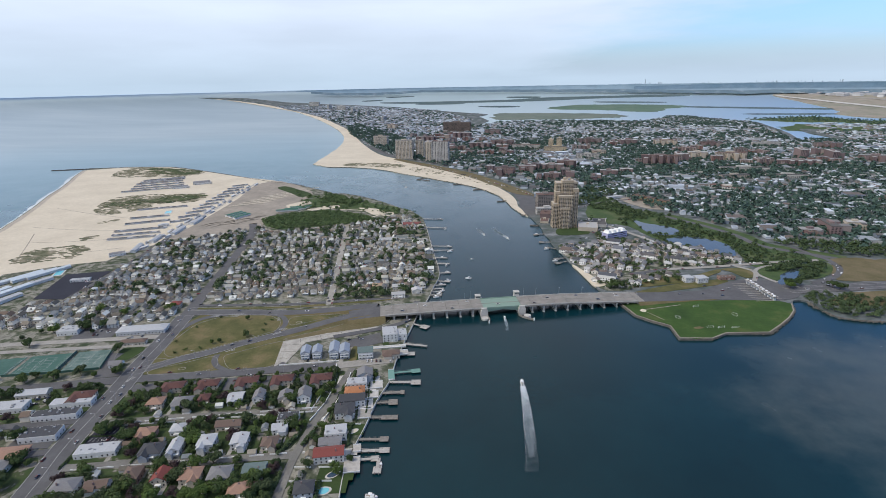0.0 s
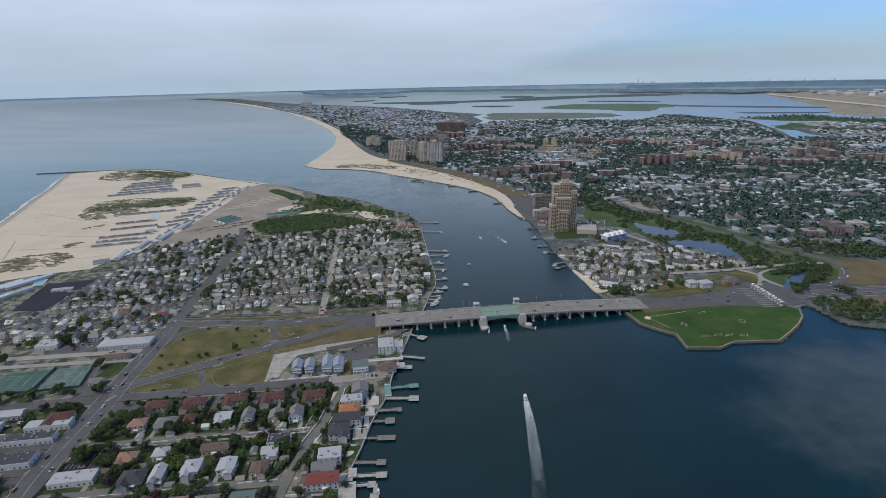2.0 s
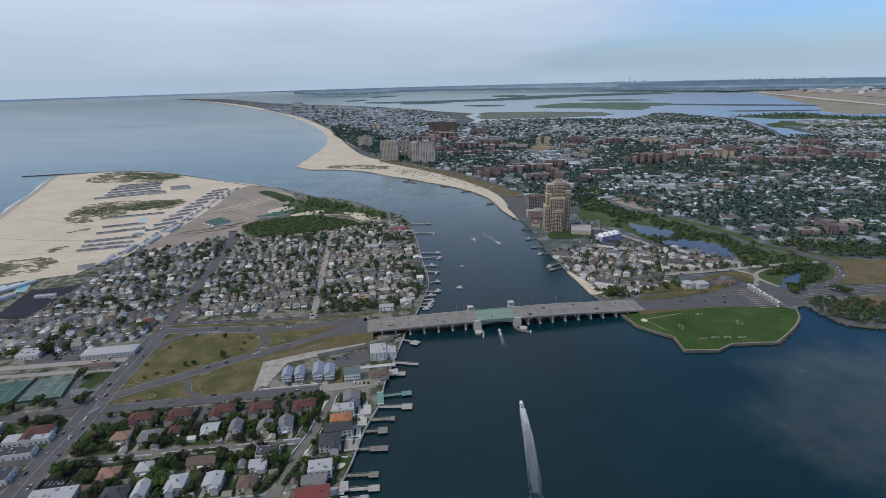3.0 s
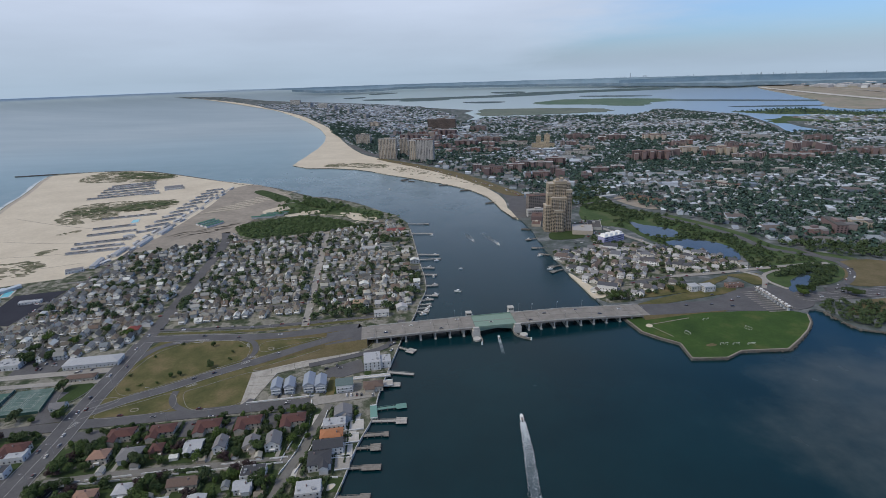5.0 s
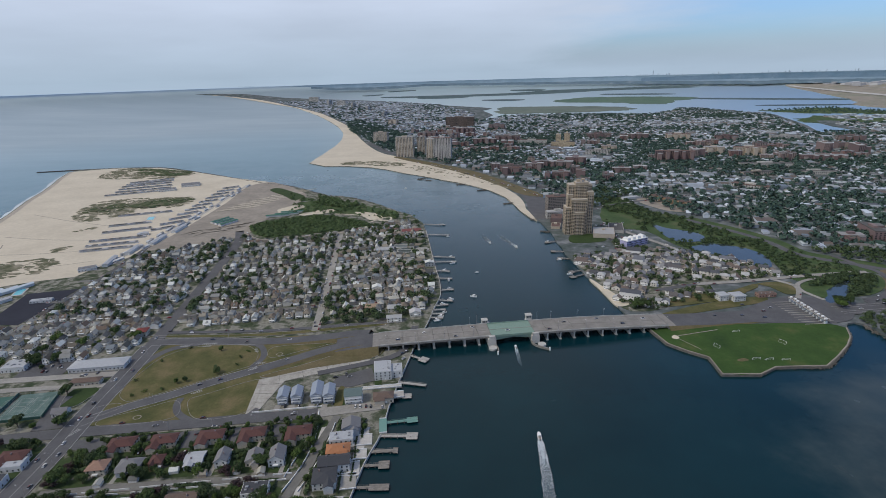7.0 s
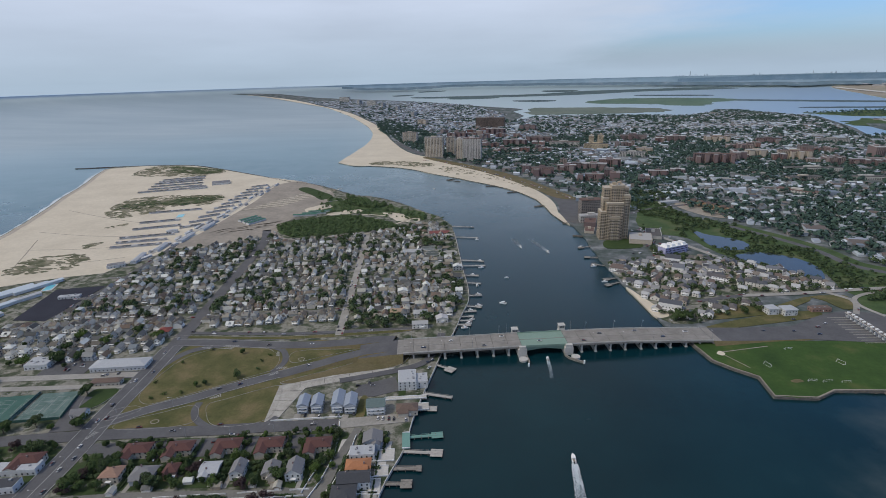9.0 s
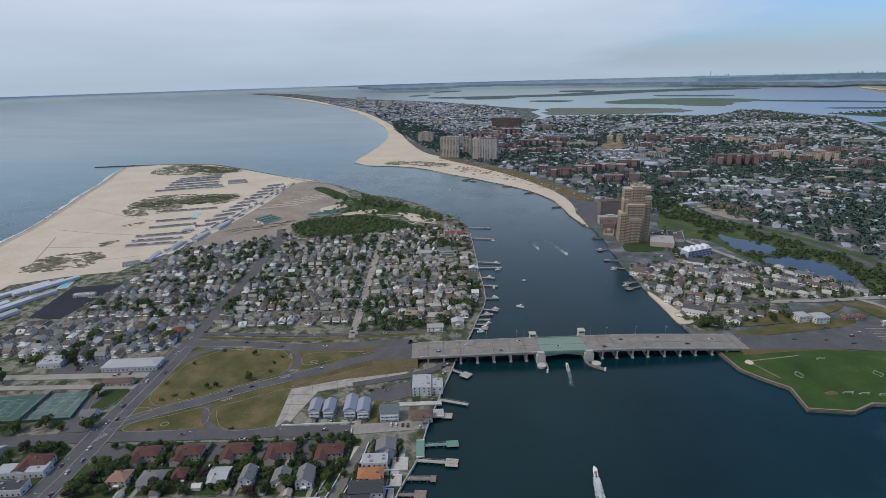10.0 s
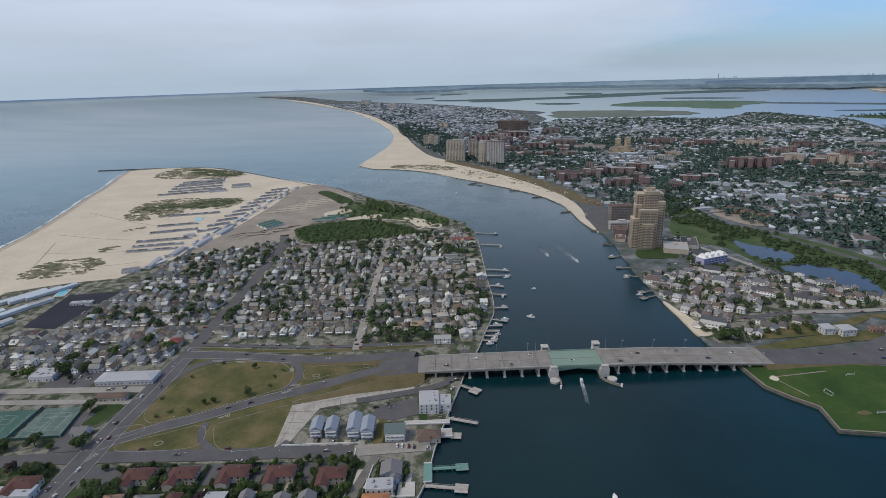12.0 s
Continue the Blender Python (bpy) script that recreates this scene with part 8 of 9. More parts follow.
boat(70.5, 417, -2, 9.5, "white motor boat speeding up the channel")
wake(70.5, 412, -2, 112, 3.6, 14, 1700, 1)
boat(70, 557, 2, 7.5, "white motor boat passing under the bridge")
wake(70, 554, 2, 34, 2.4, 5, 160, 2)
boat(72, 905, 195, 8, "small white motor boat with a wake")
wake(72, 908, 195, 50, 3, 16, 240, 3)
boat(112, 880, 200, 9, "white motor boat with a foaming wake")
wake(112, 884, 200, 75, 3.5, 14, 420, 4)
boat(42, 772, 100, 6, "small white boat drifting in the channel")
boat(33, 688, 80, 9, "white cabin boat anchored in the channel")
boat(-102, 1365, 60, 7, "small white boat far down the channel")
rng = random.Random(9)
for x, y in ((-8, 1023), (2, 948), (6, 842), (8, 812), (-4, 784), (2, 745), (3, 716), (4, 680), (-6, 668), (-4, 644), (-8, 633), (-49, 310), (-12, 622), (166, 902), (170, 757), (168, 816), (-52, 279)):
    boat(x, y, rng.choice((80, 95, 260, 275, 5)), rng.uniform(6, 9), "white motor boat moored at a dock")

# ---- stones along the shores ----


def stones(line, wide, n, size, seed, label, z=0.6):
    r = random.Random(seed)
    pts = rounded(line, 8, False)
    seg = [math.dist(a, b) for a, b in zip(pts, pts[1:])]
    v, f = [], []
    base = [(-0.5, -0.45, -0.4), (0.5, -0.4, -0.4), (0.45, 0.5, -0.4), (-0.5, 0.42, -0.4), (-0.35, -0.3, 0.35), (0.38, -0.25, 0.42), (0.3, 0.36, 0.3), (-0.3, 0.32, 0.45)]
    for _ in range(n):
        i = r.choices(range(len(seg)), seg)[0]
        t, o = r.random(), r.gauss(0, wide / 3)
        (ax, ay), (bx, by) = pts[i], pts[i + 1]
        dx, dy = (bx - ax) / max(seg[i], 1e-6), (by - ay) / max(seg[i], 1e-6)
        cx, cy = ax + (bx - ax) * t - dy * o, ay + (by - ay) * t + dx * o
        s, c, q = r.uniform(0.6, 1.4) * size, math.cos(r.uniform(0, 6.28)), r.uniform(0, 6.28)
        k = len(v)
        v += [laid(cx + s * (a * math.cos(q) - b * math.sin(q)), cy + s * (a * math.sin(q) + b * math.cos(q)), max(0.2, z + 1.2 * (1 - abs(o) / wide)) + s * e) for a, b, e in base]
        f += [tuple(k + j for j in p) for p in ((4, 5, 6, 7), (0, 1, 5, 4), (1, 2, 6, 5), (2, 3, 7, 6), (3, 0, 4, 7))]
    tagged(new("rip_rap", mesh_of("rip_rap", v, f, ROCK)), label, "stones", "", "stuff")


stones(FIELD_EDGE[5:], 2.0, 500, 0.9, 3, "rough stone edging round the playing field")
stones(SPIT[3:], 5.0, 900, 2.6, 4, "dark stone seawall along the spit")
stones([(-1330, 1764), (-1260, 1778), (-1200, 1790)], 5.0, 220, 3.0, 5, "dark stone jetty running into the sea")
stones([(445, 585), (447, 560), (452, 541), (465, 534), (485, 529), (560, 522), (700, 512)], 3.0, 400, 1.6, 6, "stones along the creek bank")
stones(QUAY[8:12], 2.0, 160, 1.2, 7, "stones below the quay")
for i, (a, b) in enumerate((((-50, 1495), (-78, 1475)), ((-78, 1475), (-40, 1450)), ((50, 1392), (25, 1385)), ((96, 1318), (74, 1310)), ((146, 1180), (122, 1172)), ((166, 1042), (196, 1060)), ((180, 958), (165, 962)), ((160, 1045), (175, 1030)))):
    stones([a, ((a[0] + b[0]) / 2, (a[1] + b[1]) / 2), b], 2.2, 70, 2.0, 20 + i, "short dark groyne of stones and timber")
sea_wall = Shape()
for (ax, ay), (bx, by) in zip(FIELD_EDGE, FIELD_EDGE[1:]):
    sea_wall.beam((ax, ay, 2.35), (bx, by, 2.35), 0.8, 4.0)
tagged(new("sea_wall", sea_wall.mesh("sea_wall", ROCK)), "dark timber sea wall round the playing field", "sea wall", "", "structure")
ribbon("path", [(cx + (x - cx) * 0.985, cy + (y - cy) * 0.975) for x, y in FIELD_EDGE], 1.2, 2.56, SAND_GREY, "thin worn path along the sea wall", "path", 0.1)
quay_wall = Shape()
q = rounded(QUAY, 3, False)
for (ax, ay), (bx, by) in zip(q, q[1:]):
    quay_wall.beam((ax + 0.3, ay, 2.3), (bx + 0.3, by, 2.3), 0.7, 4.0)
tagged(new("quay_wall", quay_wall.mesh("quay_wall", PALE)), "weathered concrete quay wall", "quay", "", "structure")

# ---- beach clubs ----


def cabana_row(a, b, label, deep=4.6, roof=None):
    """A row of beach cabins with sloping roofs on a boardwalk."""
    a, b = Vector(a), Vector(b)
    n = (b - a).length
    ob = thing("cabana_row", pose(a.x, a.y, 2.2, 0, 0, math.degrees(math.atan2(b.y - a.y, b.x - a.x))), label, "cabanas", "rows of beach cabins")
    piece("boardwalk", Shape().box(-1, -deep - 2, 0, n + 1, deep * 0.2, 0.35).mesh("boardwalk", PALE_WOOD), ob)
    k = max(3, int(n / (7.5 if roof else 4.6)))
    w = n / k
    s = Shape().box(0.2, -deep * 0.6, 0.35, w - 0.2, 0, 2.5)
    r = [(0.05, -deep * 0.9, 2.3), (w - 0.05, -deep * 0.9, 2.3), (w - 0.05, 0.4, 3.3), (0.05, 0.4, 3.3), (0.05, -deep * 0.9, 2.45), (w - 0.05, -deep * 0.9, 2.45), (w - 0.05, 0.4, 3.45), (0.05, 0.4, 3.45)]
    s.add(r, [(3, 2, 1, 0), (4, 5, 6, 7), (0, 1, 5, 4), (1, 2, 6, 5), (2, 3, 7, 6), (3, 0, 4, 7)])
    me = mesh_of("cabin", s.v, s.f, [WHITE, roof or CABANA], [0] * 6 + [1] * 6)
    for i in range(k):
        piece("cabin", me, ob, pose(w * i, 0, 0))


CABANA = varied("cabin roofing", [(0.10, 0.10, 0.105), (0.20, 0.20, 0.205), (0.075, 0.075, 0.08), (0.40, 0.40, 0.40), (0.13, 0.14, 0.17)], 0.85)
for a, b in (((-617, 908), (-538, 930)), ((-624, 934), (-545, 957)), ((-636, 962), (-550, 990)), ((-648, 1018), (-571, 1049)), ((-664, 1065), (-594, 1090)), ((-693, 1145), (-595, 1178))):
    cabana_row(a, b, "long row of dark-roofed beach cabins")
for a, b in (((-854, 1357), (-719, 1414)), ((-850, 1395), (-730, 1445)), ((-862, 1430), (-745, 1480)), ((-875, 1465), (-765, 1516)), ((-880, 1495), (-775, 1548)), ((-885, 1522), (-788, 1578))):
    cabana_row(a, b, "long row of grey beach cabins", 5.4)
for i in range(11):
    t = i / 10
    x, y = -540 - 18 * t, 1040 + 380 * t
    cabana_row((x - 22, y - 12), (x + 12, y + 14), "short row of grey beach cabins")
PROM = [(-540, 826), (-527, 878), (-518, 946), (-520, 1053), (-516, 1138), (-522, 1267), (-530, 1451)]
CABANA_PALE = varied("pale cabin roofing", [(0.5, 0.5, 0.49), (0.28, 0.28, 0.28), (0.62, 0.62, 0.6), (0.2, 0.2, 0.2)], 0.85)
prom = random.Random(14)
for p0, p1 in zip(PROM, PROM[1:]):
    n = max(1, round(math.dist(p0, p1) / 36))
    for o in (-8, 7):
        for i in range(n):
            if prom.random() < (0.15 if o < 0 else 0.45):
                continue
            t0, t1 = (i + 0.08) / n, (i + prom.uniform(0.55, 0.92)) / n
            shift = o + prom.uniform(-2.5, 2.5)
            cabana_row((p0[0] + (p1[0] - p0[0]) * t0 + shift, p0[1] + (p1[1] - p0[1]) * t0), (p0[0] + (p1[0] - p0[0]) * t1 + shift, p0[1] + (p1[1] - p0[1]) * t1), "row of pale-roofed cabins beside the boardwalk", 4.0, CABANA_PALE)
ribbon("boardwalk", [(-540, 826), (-527, 878), (-518, 946), (-520, 1053), (-516, 1138), (-522, 1267), (-530, 1451)], 7, 2.45, PALE_WOOD, "long pale boardwalk behind the cabins", "boardwalk")
for (x, y), w, d, turn, label in (((-530, 850), 8, 44, 12, "white cabana block beside the boardwalk"), ((-526, 905), 8, 40, 6, "white cabana block beside the boardwalk"), ((-512, 960), 9, 50, 2, "white cabana block beside the boardwalk"), ((-508, 1030), 9, 46, 0, "white cabana block beside the boardwalk"), ((-545, 818), 24, 13, 30, "white beach hall with dark windows"), ((-722, 1408), 40, 26, 25, "large grey beach club hall"), ((-690, 1470), 46, 40, 25, "large grey beach club roof"), ((-560, 1000), 18, 10, 20, "small white beach kiosk building")):
    house(x, y, 2.2, turn, w, d, 4.0, 1.4, "flat" if w > 20 else "gable_y", WHITE_WALL, GREY_ROOF if w > 20 else PALE_ROOF, label, windows=w > 9, chimney=False, porch=False, name="beach_building")
for (x, y), w, d, turn, m, label in (((-612, 1122), 12, 26, 20, POOL, "bright turquoise swimming pool"), ((-585, 735), 10, 22, 20, POOL, "small turquoise beach club pool")):
    ob = thing("swimming_pool", pose(x, y, 2.2, 0, 0, turn), label, "swimming pool")
    piece("rim", Shape().box(-w / 2 - 2, -d / 2 - 2, -0.2, w / 2 + 2, d / 2 + 2, 0.25).mesh("rim", PALE), ob)
    piece("pool_water", Shape().box(-w / 2, -d / 2, 0.2, w / 2, d / 2, 0.3).mesh("pool_water", m), ob)
SHED_GREEN = tint("green shed roofing", (0.06, 0.15, 0.11))
CLUB_BLUE = tint("pale blue roofing", (0.52, 0.58, 0.62))
for x, y, w, d, turn in ((-600, 735, 60, 8, 62), (-612, 722, 60, 8, 62), (-628, 712, 64, 9, 62), (-588, 690, 46, 9, 62), (-640, 690, 50, 9, 62), (-600, 660, 60, 10, 70), (-622, 640, 70, 10, 72), (-585, 620, 60, 10, 74), (-607, 590, 50, 10, 74)):
    house(x, y, 2.2, turn, w, d, 3.6, 1.2, "gable_x", WHITE_WALL, CLUB_BLUE if x < -595 else PALE_ROOF, "long beach club row with pale blue roofing", windows=False, chimney=False, porch=False, name="beach_building")
placed(-528, 700, 12, 26, 7, 3.4, 1, "flat", WHITE_WALL, PALE_ROOF, "white flat building in the dark lot", chimney=False, porch=False)
for x, y, w, d, turn in ((-452, 1085, 40, 9, 60), (-440, 1075, 40, 9, 60), (-428, 1065, 40, 9, 60)):
    house(x, y, 2.3, turn, w, d, 3.6, 1.2, "gable_x", WHITE_WALL, SHED_GREEN, "long green-roofed maintenance shed", windows=False, chimney=False, porch=False, name="shed")
for x, y in ((-330, 1125), (-322, 1140), (-345, 1112)):
    house(x, y, 2.3, 10, 46, 7, 3.4, 1.0, "gable_x", WHITE_WALL, SHED_GREEN, "long green-roofed shed by the scrub", windows=False, chimney=False, porch=False, name="shed")
for i in range(16):
    x, y = -495 + 7 * i, 975 + 5 * i + 18 * math.sin(i)
    ribbon("track", rounded([(x, y), (x + 18, y + 22), (x + 46, y + 34)], 4, False), 4.5, 2.36, SAND_DARK if i % 2 else SAND_GREY, "wheel-worn sandy ridge in the lot", "track", 0.1)
for i in range(22):
    x, y = -470 + 4.5 * i, 1150 + 9 * i
    ribbon("track", [(x - 30, y + 10), (x + 45, y + 46)], 2.2, 2.36, DUNE if i % 3 == 0 else SAND, "faint parking row in packed sand", "track", 0.05)

# ---- cars ----
CARS = []


def car(x, y, turn, z=2.55):
    m = pose(x, y, z, 0, 0, turn)
    if CARS:
        return copy_thing(CARS[0], m)
    ob = thing("car", m, "parked or passing saloon car on asphalt", "car", "cars on the roads")
    b = Shape().box(-2.25, -0.9, 0.3, 2.25, 0.9, 0.95, 0.08)
    piece("body", b.mesh("body", CAR), ob)
    piece("cabin", Shape().box(-1.5, -0.8, 0.95, 1.0, 0.8, 1.45, 0.22).mesh("cabin", GLASS), ob)
    piece("roof", Shape().box(-1.2, -0.55, 1.45, 0.7, 0.55, 1.5).mesh("roof", CAR), ob)
    wheel = Shape()
    n = 10
    v = [(0.32 * math.cos(6.283 * i / n), s, 0.32 + 0.32 * math.sin(6.283 * i / n)) for s in (-0.1, 0.1) for i in range(n)]
    wheel.add(v, [(i, (i + 1) % n, n + (i + 1) % n, n + i) for i in range(n)] + [tuple(range(n)), tuple(range(2 * n - 1, n - 1, -1))])
    me = wheel.mesh("wheel", RUBBER)
    for wx in (-1.4, 1.4):
        for wy in (-0.82, 0.82):
            piece("wheel", me, ob, pose(wx, wy, 0))
    CARS.append(ob)
    return ob


rng = random.Random(61)
for x, y in ((-296, 300), (-305, 318), (-293, 338), (-306, 352), (-294, 371), (-299, 392), (-309, 398), (-302, 417), (-297, 404), (-310, 448), (-305, 452), (-312, 470), (-316, 508), (-308, 523), (-320, 590), (-318, 560)):
    car(x, y, 95 + rng.uniform(-3, 3))
for x, y, t in ((-240, 437, 7), (-205, 446, 187), (-190, 434, 7), (-183, 434, 7), (-131, 440, 7), (-270, 441, 7), (-130, 448, 7), (-112, 447, 7), (-230, 496, 35), (-214, 504, 35), (-160, 537, 31), (-170, 580, 3), (-215, 577, 183), (-255, 584, 3), (-140, 583, 5), (-70, 457, 97), (-66, 457, 97), (-75, 457, 97), (-79, 457, 97), (-56, 456, 97), (-46, 545, 40), (-42, 549, 40), (-44, 535, 60)):
    car(x, y, t)
for x, y, t in ((-200, 404, 97), (-196, 405, 97), (-192, 399, 97), (-200, 399, 97), (-168, 408, 97), (-164, 404, 97), (-128, 408, 97), (-235, 403, 97), (-270, 405, 7), (-260, 423, 7), (-222, 425, 7), (-200, 425, 7), (-140, 460, 97), (-128, 459, 97), (-112, 460, 97), (-100, 463, 97)):
    car(x, y, t, 2.25)
for i in range(34):
    x, y = rng.choice(((-395, 530), (-340, 517), (-330, 348), (-262, 345), (-90, 505), (-360, 395)))
    car(x + rng.uniform(-16, 14), y + rng.uniform(-6, 6), 7 + rng.choice((0, 90)), 2.42)
for s, o in ((20, -5), (48, 5), (80, -8.5), (100, 8.5), (136, -5), (180, -8.5), (200, 5), (238, 8.5), (262, -5), (290, 5)):
    x, y = edge_at(s, o)
    car(x, y, BR_ANGLE + (0 if o < 0 else 180), deck_z(s) + 0.03)
for x, y in ((360, 622), (352, 606), (345, 640), (330, 612), (372, 630), (300, 612), (470, 622), (505, 634), (540, 622), (590, 640)):
    car(x, y, 5, 2.72)


def parked(places, label, seed):
    r = random.Random(seed)
    v, f = [], []
    for x, y, t in places:
        for b in (Shape().box(-2.2, -0.9, 0.2, 2.2, 0.9, 0.95, 0.1), Shape().box(-1.4, -0.75, 0.95, 0.9, 0.75, 1.45, 0.2)):
            k = len(v)
            c, s = math.cos(t), math.sin(t)
            v += [(x + c * p - s * o, y + s * p + c * o, 2.5 + z) for p, o, z in b.v]
            f += [tuple(i + k for i in q) for q in b.f]
    tagged(new("parked_cars", mesh_of("parked_cars", laid_all(v), f, CAR_FAR)), label, "cars", "", "stuff")


r = random.Random(15)
spots = []
for line, w in STREETS:
    for (ax, ay), (bx, by) in zip(line, line[1:]):
        n = math.dist((ax, ay), (bx, by))
        if w > 9.5 or ay < 590 or n < 8:
            continue
        for i in range(int(n / 7)):
            if r.random() < 0.5:
                t, o = r.random(), r.choice((-1, 1)) * (w / 2 - 1.2)
                dx, dy = (bx - ax) / n, (by - ay) / n
                spots.append((ax + (bx - ax) * t - dy * o, ay + (by - ay) * t + dx * o, math.atan2(dy, dx)))
for i in range(60):
    spots.append((r.uniform(225, 330), r.uniform(838, 1000), r.choice((0.5, 2.1))))
shore_line = [(-172, 1815), (-76, 1742), (8, 1622), (64, 1524), (124, 1410), (180, 1312), (222, 1190)]
for (ax, ay), (bx, by) in zip(shore_line, shore_line[1:]):
    for i in range(int(math.dist((ax, ay), (bx, by)) / 6)):
        if r.random() < 0.55:
            t = r.random()
            spots.append((ax + (bx - ax) * t + r.gauss(0, 2.5), ay + (by - ay) * t + r.gauss(0, 2.5), math.atan2(by - ay, bx - ax) + r.choice((0, 1.57))))
parked([q for q in spots if not (200 < q[0] < 262 and 885 < q[1] < 975)], "parked cars along the narrow streets", 1)

# ---- yards, kerbs, poles ----
yard = random.Random(19)
for i, (x, y, rad) in enumerate([q for q in HOUSES if q[2] > 5.0 and q[1] < 430 and -300 < q[0] < -100]):
    w, d = rad * 2 + 5, rad * 2 + 9
    pts = [(x + (a * math.cos(0.11) - b * math.sin(0.11)), y + (a * math.sin(0.11) + b * math.cos(0.11))) for a, b in ((-w / 2, -d / 2), (w / 2, -d / 2), (w / 2, d / 2), (-w / 2, d / 2))]
    plate("lawn", pts, 2.06 + 0.012 * (i % 12), LAWN, "green yard lawn round a house", "grass", 0.1)
    ox = rad * yard.choice((-0.8, 0.8))
    pts = [(x + ox - 1.6, y - d / 2 - 3), (x + ox + 1.6, y - d / 2 - 3), (x + ox + 1.2, y - rad * 0.3), (x + ox - 2.0, y - rad * 0.3)]
    plate("driveway", pts, 2.26 + 0.006 * (i % 5), PAVING, "pale concrete driveway", "driveway", 0.1)
for pts, m, label in GRASS:
    q = rounded(pts, 4)
    ribbon("kerb", q + [q[0]], 0.28, 2.55, PAVING, "pale concrete kerb round the grass", "kerb", 0.3)
for line in ([(-109, 452), (-104, 417), (-107, 386), (-114, 362)], [(-92, 436), (-93, 417), (-97, 386), (-103, 362)], [(-166, 452), (-150, 454), (-108, 459)]):
    ribbon("garden_wall", rounded(line, 4, False), 0.5, 3.3, WHITE, "low white garden wall along the street", "wall", 1.4)
pole = None
for x, y in [(-287 - 0.095 * (k * 32), 300 + k * 32) for k in range(9)] + [(-225 + 34 * k, 430 + 3.4 * k) for k in range(4)] + [(-258, 470), (-205, 500), (-160, 532), (-120, 552), (-240, 590), (-180, 588)]:
    m = pose(x, y, 2.0, 0, 0, 7)
    if pole is None:
        pole = thing("street_lamp", m, "tall grey roadside lamp with a long arm", "street lamp", "lamps along the roads")
        piece("pole", Shape().tube(0, 0, 0, 9, 0.14, 0.09, 6).mesh("pole", STEEL), pole)
        piece("arm", Shape().beam((0, 0, 9), (-2.6, 0, 9.4), 0.12, 0.12).mesh("arm", STEEL), pole)
        piece("lantern", Shape().box(-3.3, -0.2, 9.2, -2.5, 0.2, 9.42).mesh("lantern", WHITE), pole)
    else:
        copy_thing(pole, m)
fence = Shape()
for a, b in (((-391, 487), (-356, 492)), ((-356, 492), (-345, 451)), ((-345, 451), (-385, 444)), ((-385, 444), (-391, 487)), ((-385, 444), (-431, 439)), ((-431, 439), (-435, 479)), ((-435, 479), (-391, 487))):
    n = 8
    for i in range(n + 1):
        x, y = a[0] + (b[0] - a[0]) * i / n, a[1] + (b[1] - a[1]) * i / n
        fence.tube(x, y, 2, 5.2, 0.08, 0.08, 5)
    for z in (3.4, 5.2):
        fence.beam((*a, z), (*b, z), 0.1, 0.1)
for a, b in (((-385, 443.6), (-345.4, 450.4)), ((-434, 438.6), (-386, 443.4)), ((-344.6, 451), (-355.6, 492)), ((-385.6, 444), (-391.6, 487))):
    ribbon("windscreen", [a, b], 0.12, 4.6, COURT, "dark green windscreen on the court fence", "fence", 2.4)
for cx, cy, n in ((-376, 468, 3), (-420, 461, 3)):
    for i in range(n):
        ox, oy = cx + (i - 1) * 12.5, cy + (i - 1) * 2.0
        lines = Shape()
        for a, b in (((-4.1, -11.9), (-4.1, 11.9)), ((4.1, -11.9), (4.1, 11.9)), ((-5.5, -11.9), (-5.5, 11.9)), ((5.5, -11.9), (5.5, 11.9)), ((-5.5, -11.9), (5.5, -11.9)), ((-5.5, 11.9), (5.5, 11.9)), ((-5.5, 0), (5.5, 0)), ((-4.1, 6.4), (4.1, 6.4)), ((-4.1, -6.4), (4.1, -6.4))):
            lines.beam((ox + a[0] - 0.17 * a[1], oy + a[1], 2.46), (ox + b[0] - 0.17 * b[1], oy + b[1], 2.46), 0.16, 0.02)
        tagged(new("court_marking", lines.mesh("court_marking", LINE)), "white painted lines of one tennis court", "court lines")
tagged(new("court_fence", fence.mesh("court_fence", STEEL)), "tall wire fence posts round the courts", "fence")
white_block = [(330, 658, 12, 11), (347, 656, 15, 12)]
for x, y, w, d in white_block:
    house(x, y, 2.4, 10, w, d, 7.0, 1.2, "hip", WHITE_WALL, PALE_ROOF, "white office building beside the toll plaza", chimney=False, porch=False)
house(386, 664, 2.6, 5, 22, 8, 4.0, 1.0, "flat", BRICK_WALL, BROWN_ROOF, "low brown service building by the toll booths", chimney=False, porch=False)

# ---- gardens by the water ----
for (x, y), w, d, turn, m, label in (((-82, 299), 9, 5, 40, tint("dark pool water", (0.03, 0.06, 0.10), 0.1), "dark blue kidney pool in a garden"), ((-86, 283), 9, 6, 10, POOL, "turquoise pool in a waterfront garden"), ((-76, 347), 8, 4, 30, SAND, "sandy oval garden bed by the quay")):
    ob = thing("garden_pool", pose(x, y, 2.0, 0, 0, turn), label, "garden pool")
    ring = [(math.cos(6.283 * i / 18), math.sin(6.283 * i / 18)) for i in range(18)]
    for name, k, z0, z1, mm in (("rim", 1.35, 0.0, 0.25, PALE), ("basin", 1.0, 0.2, 0.32, m)):
        sh = Shape()
        v = [(a * w / 2 * k * (1 + 0.15 * b), b * d / 2 * k, z) for z in (z0, z1) for a, b in ring]
        sh.add(v, [(i, (i + 1) % 18, 18 + (i + 1) % 18, 18 + i) for i in range(18)] + [tuple(range(18, 36))])
        piece(name, sh.mesh(name, mm), ob)
GARDEN = random.Random(71)
hedge_places = []


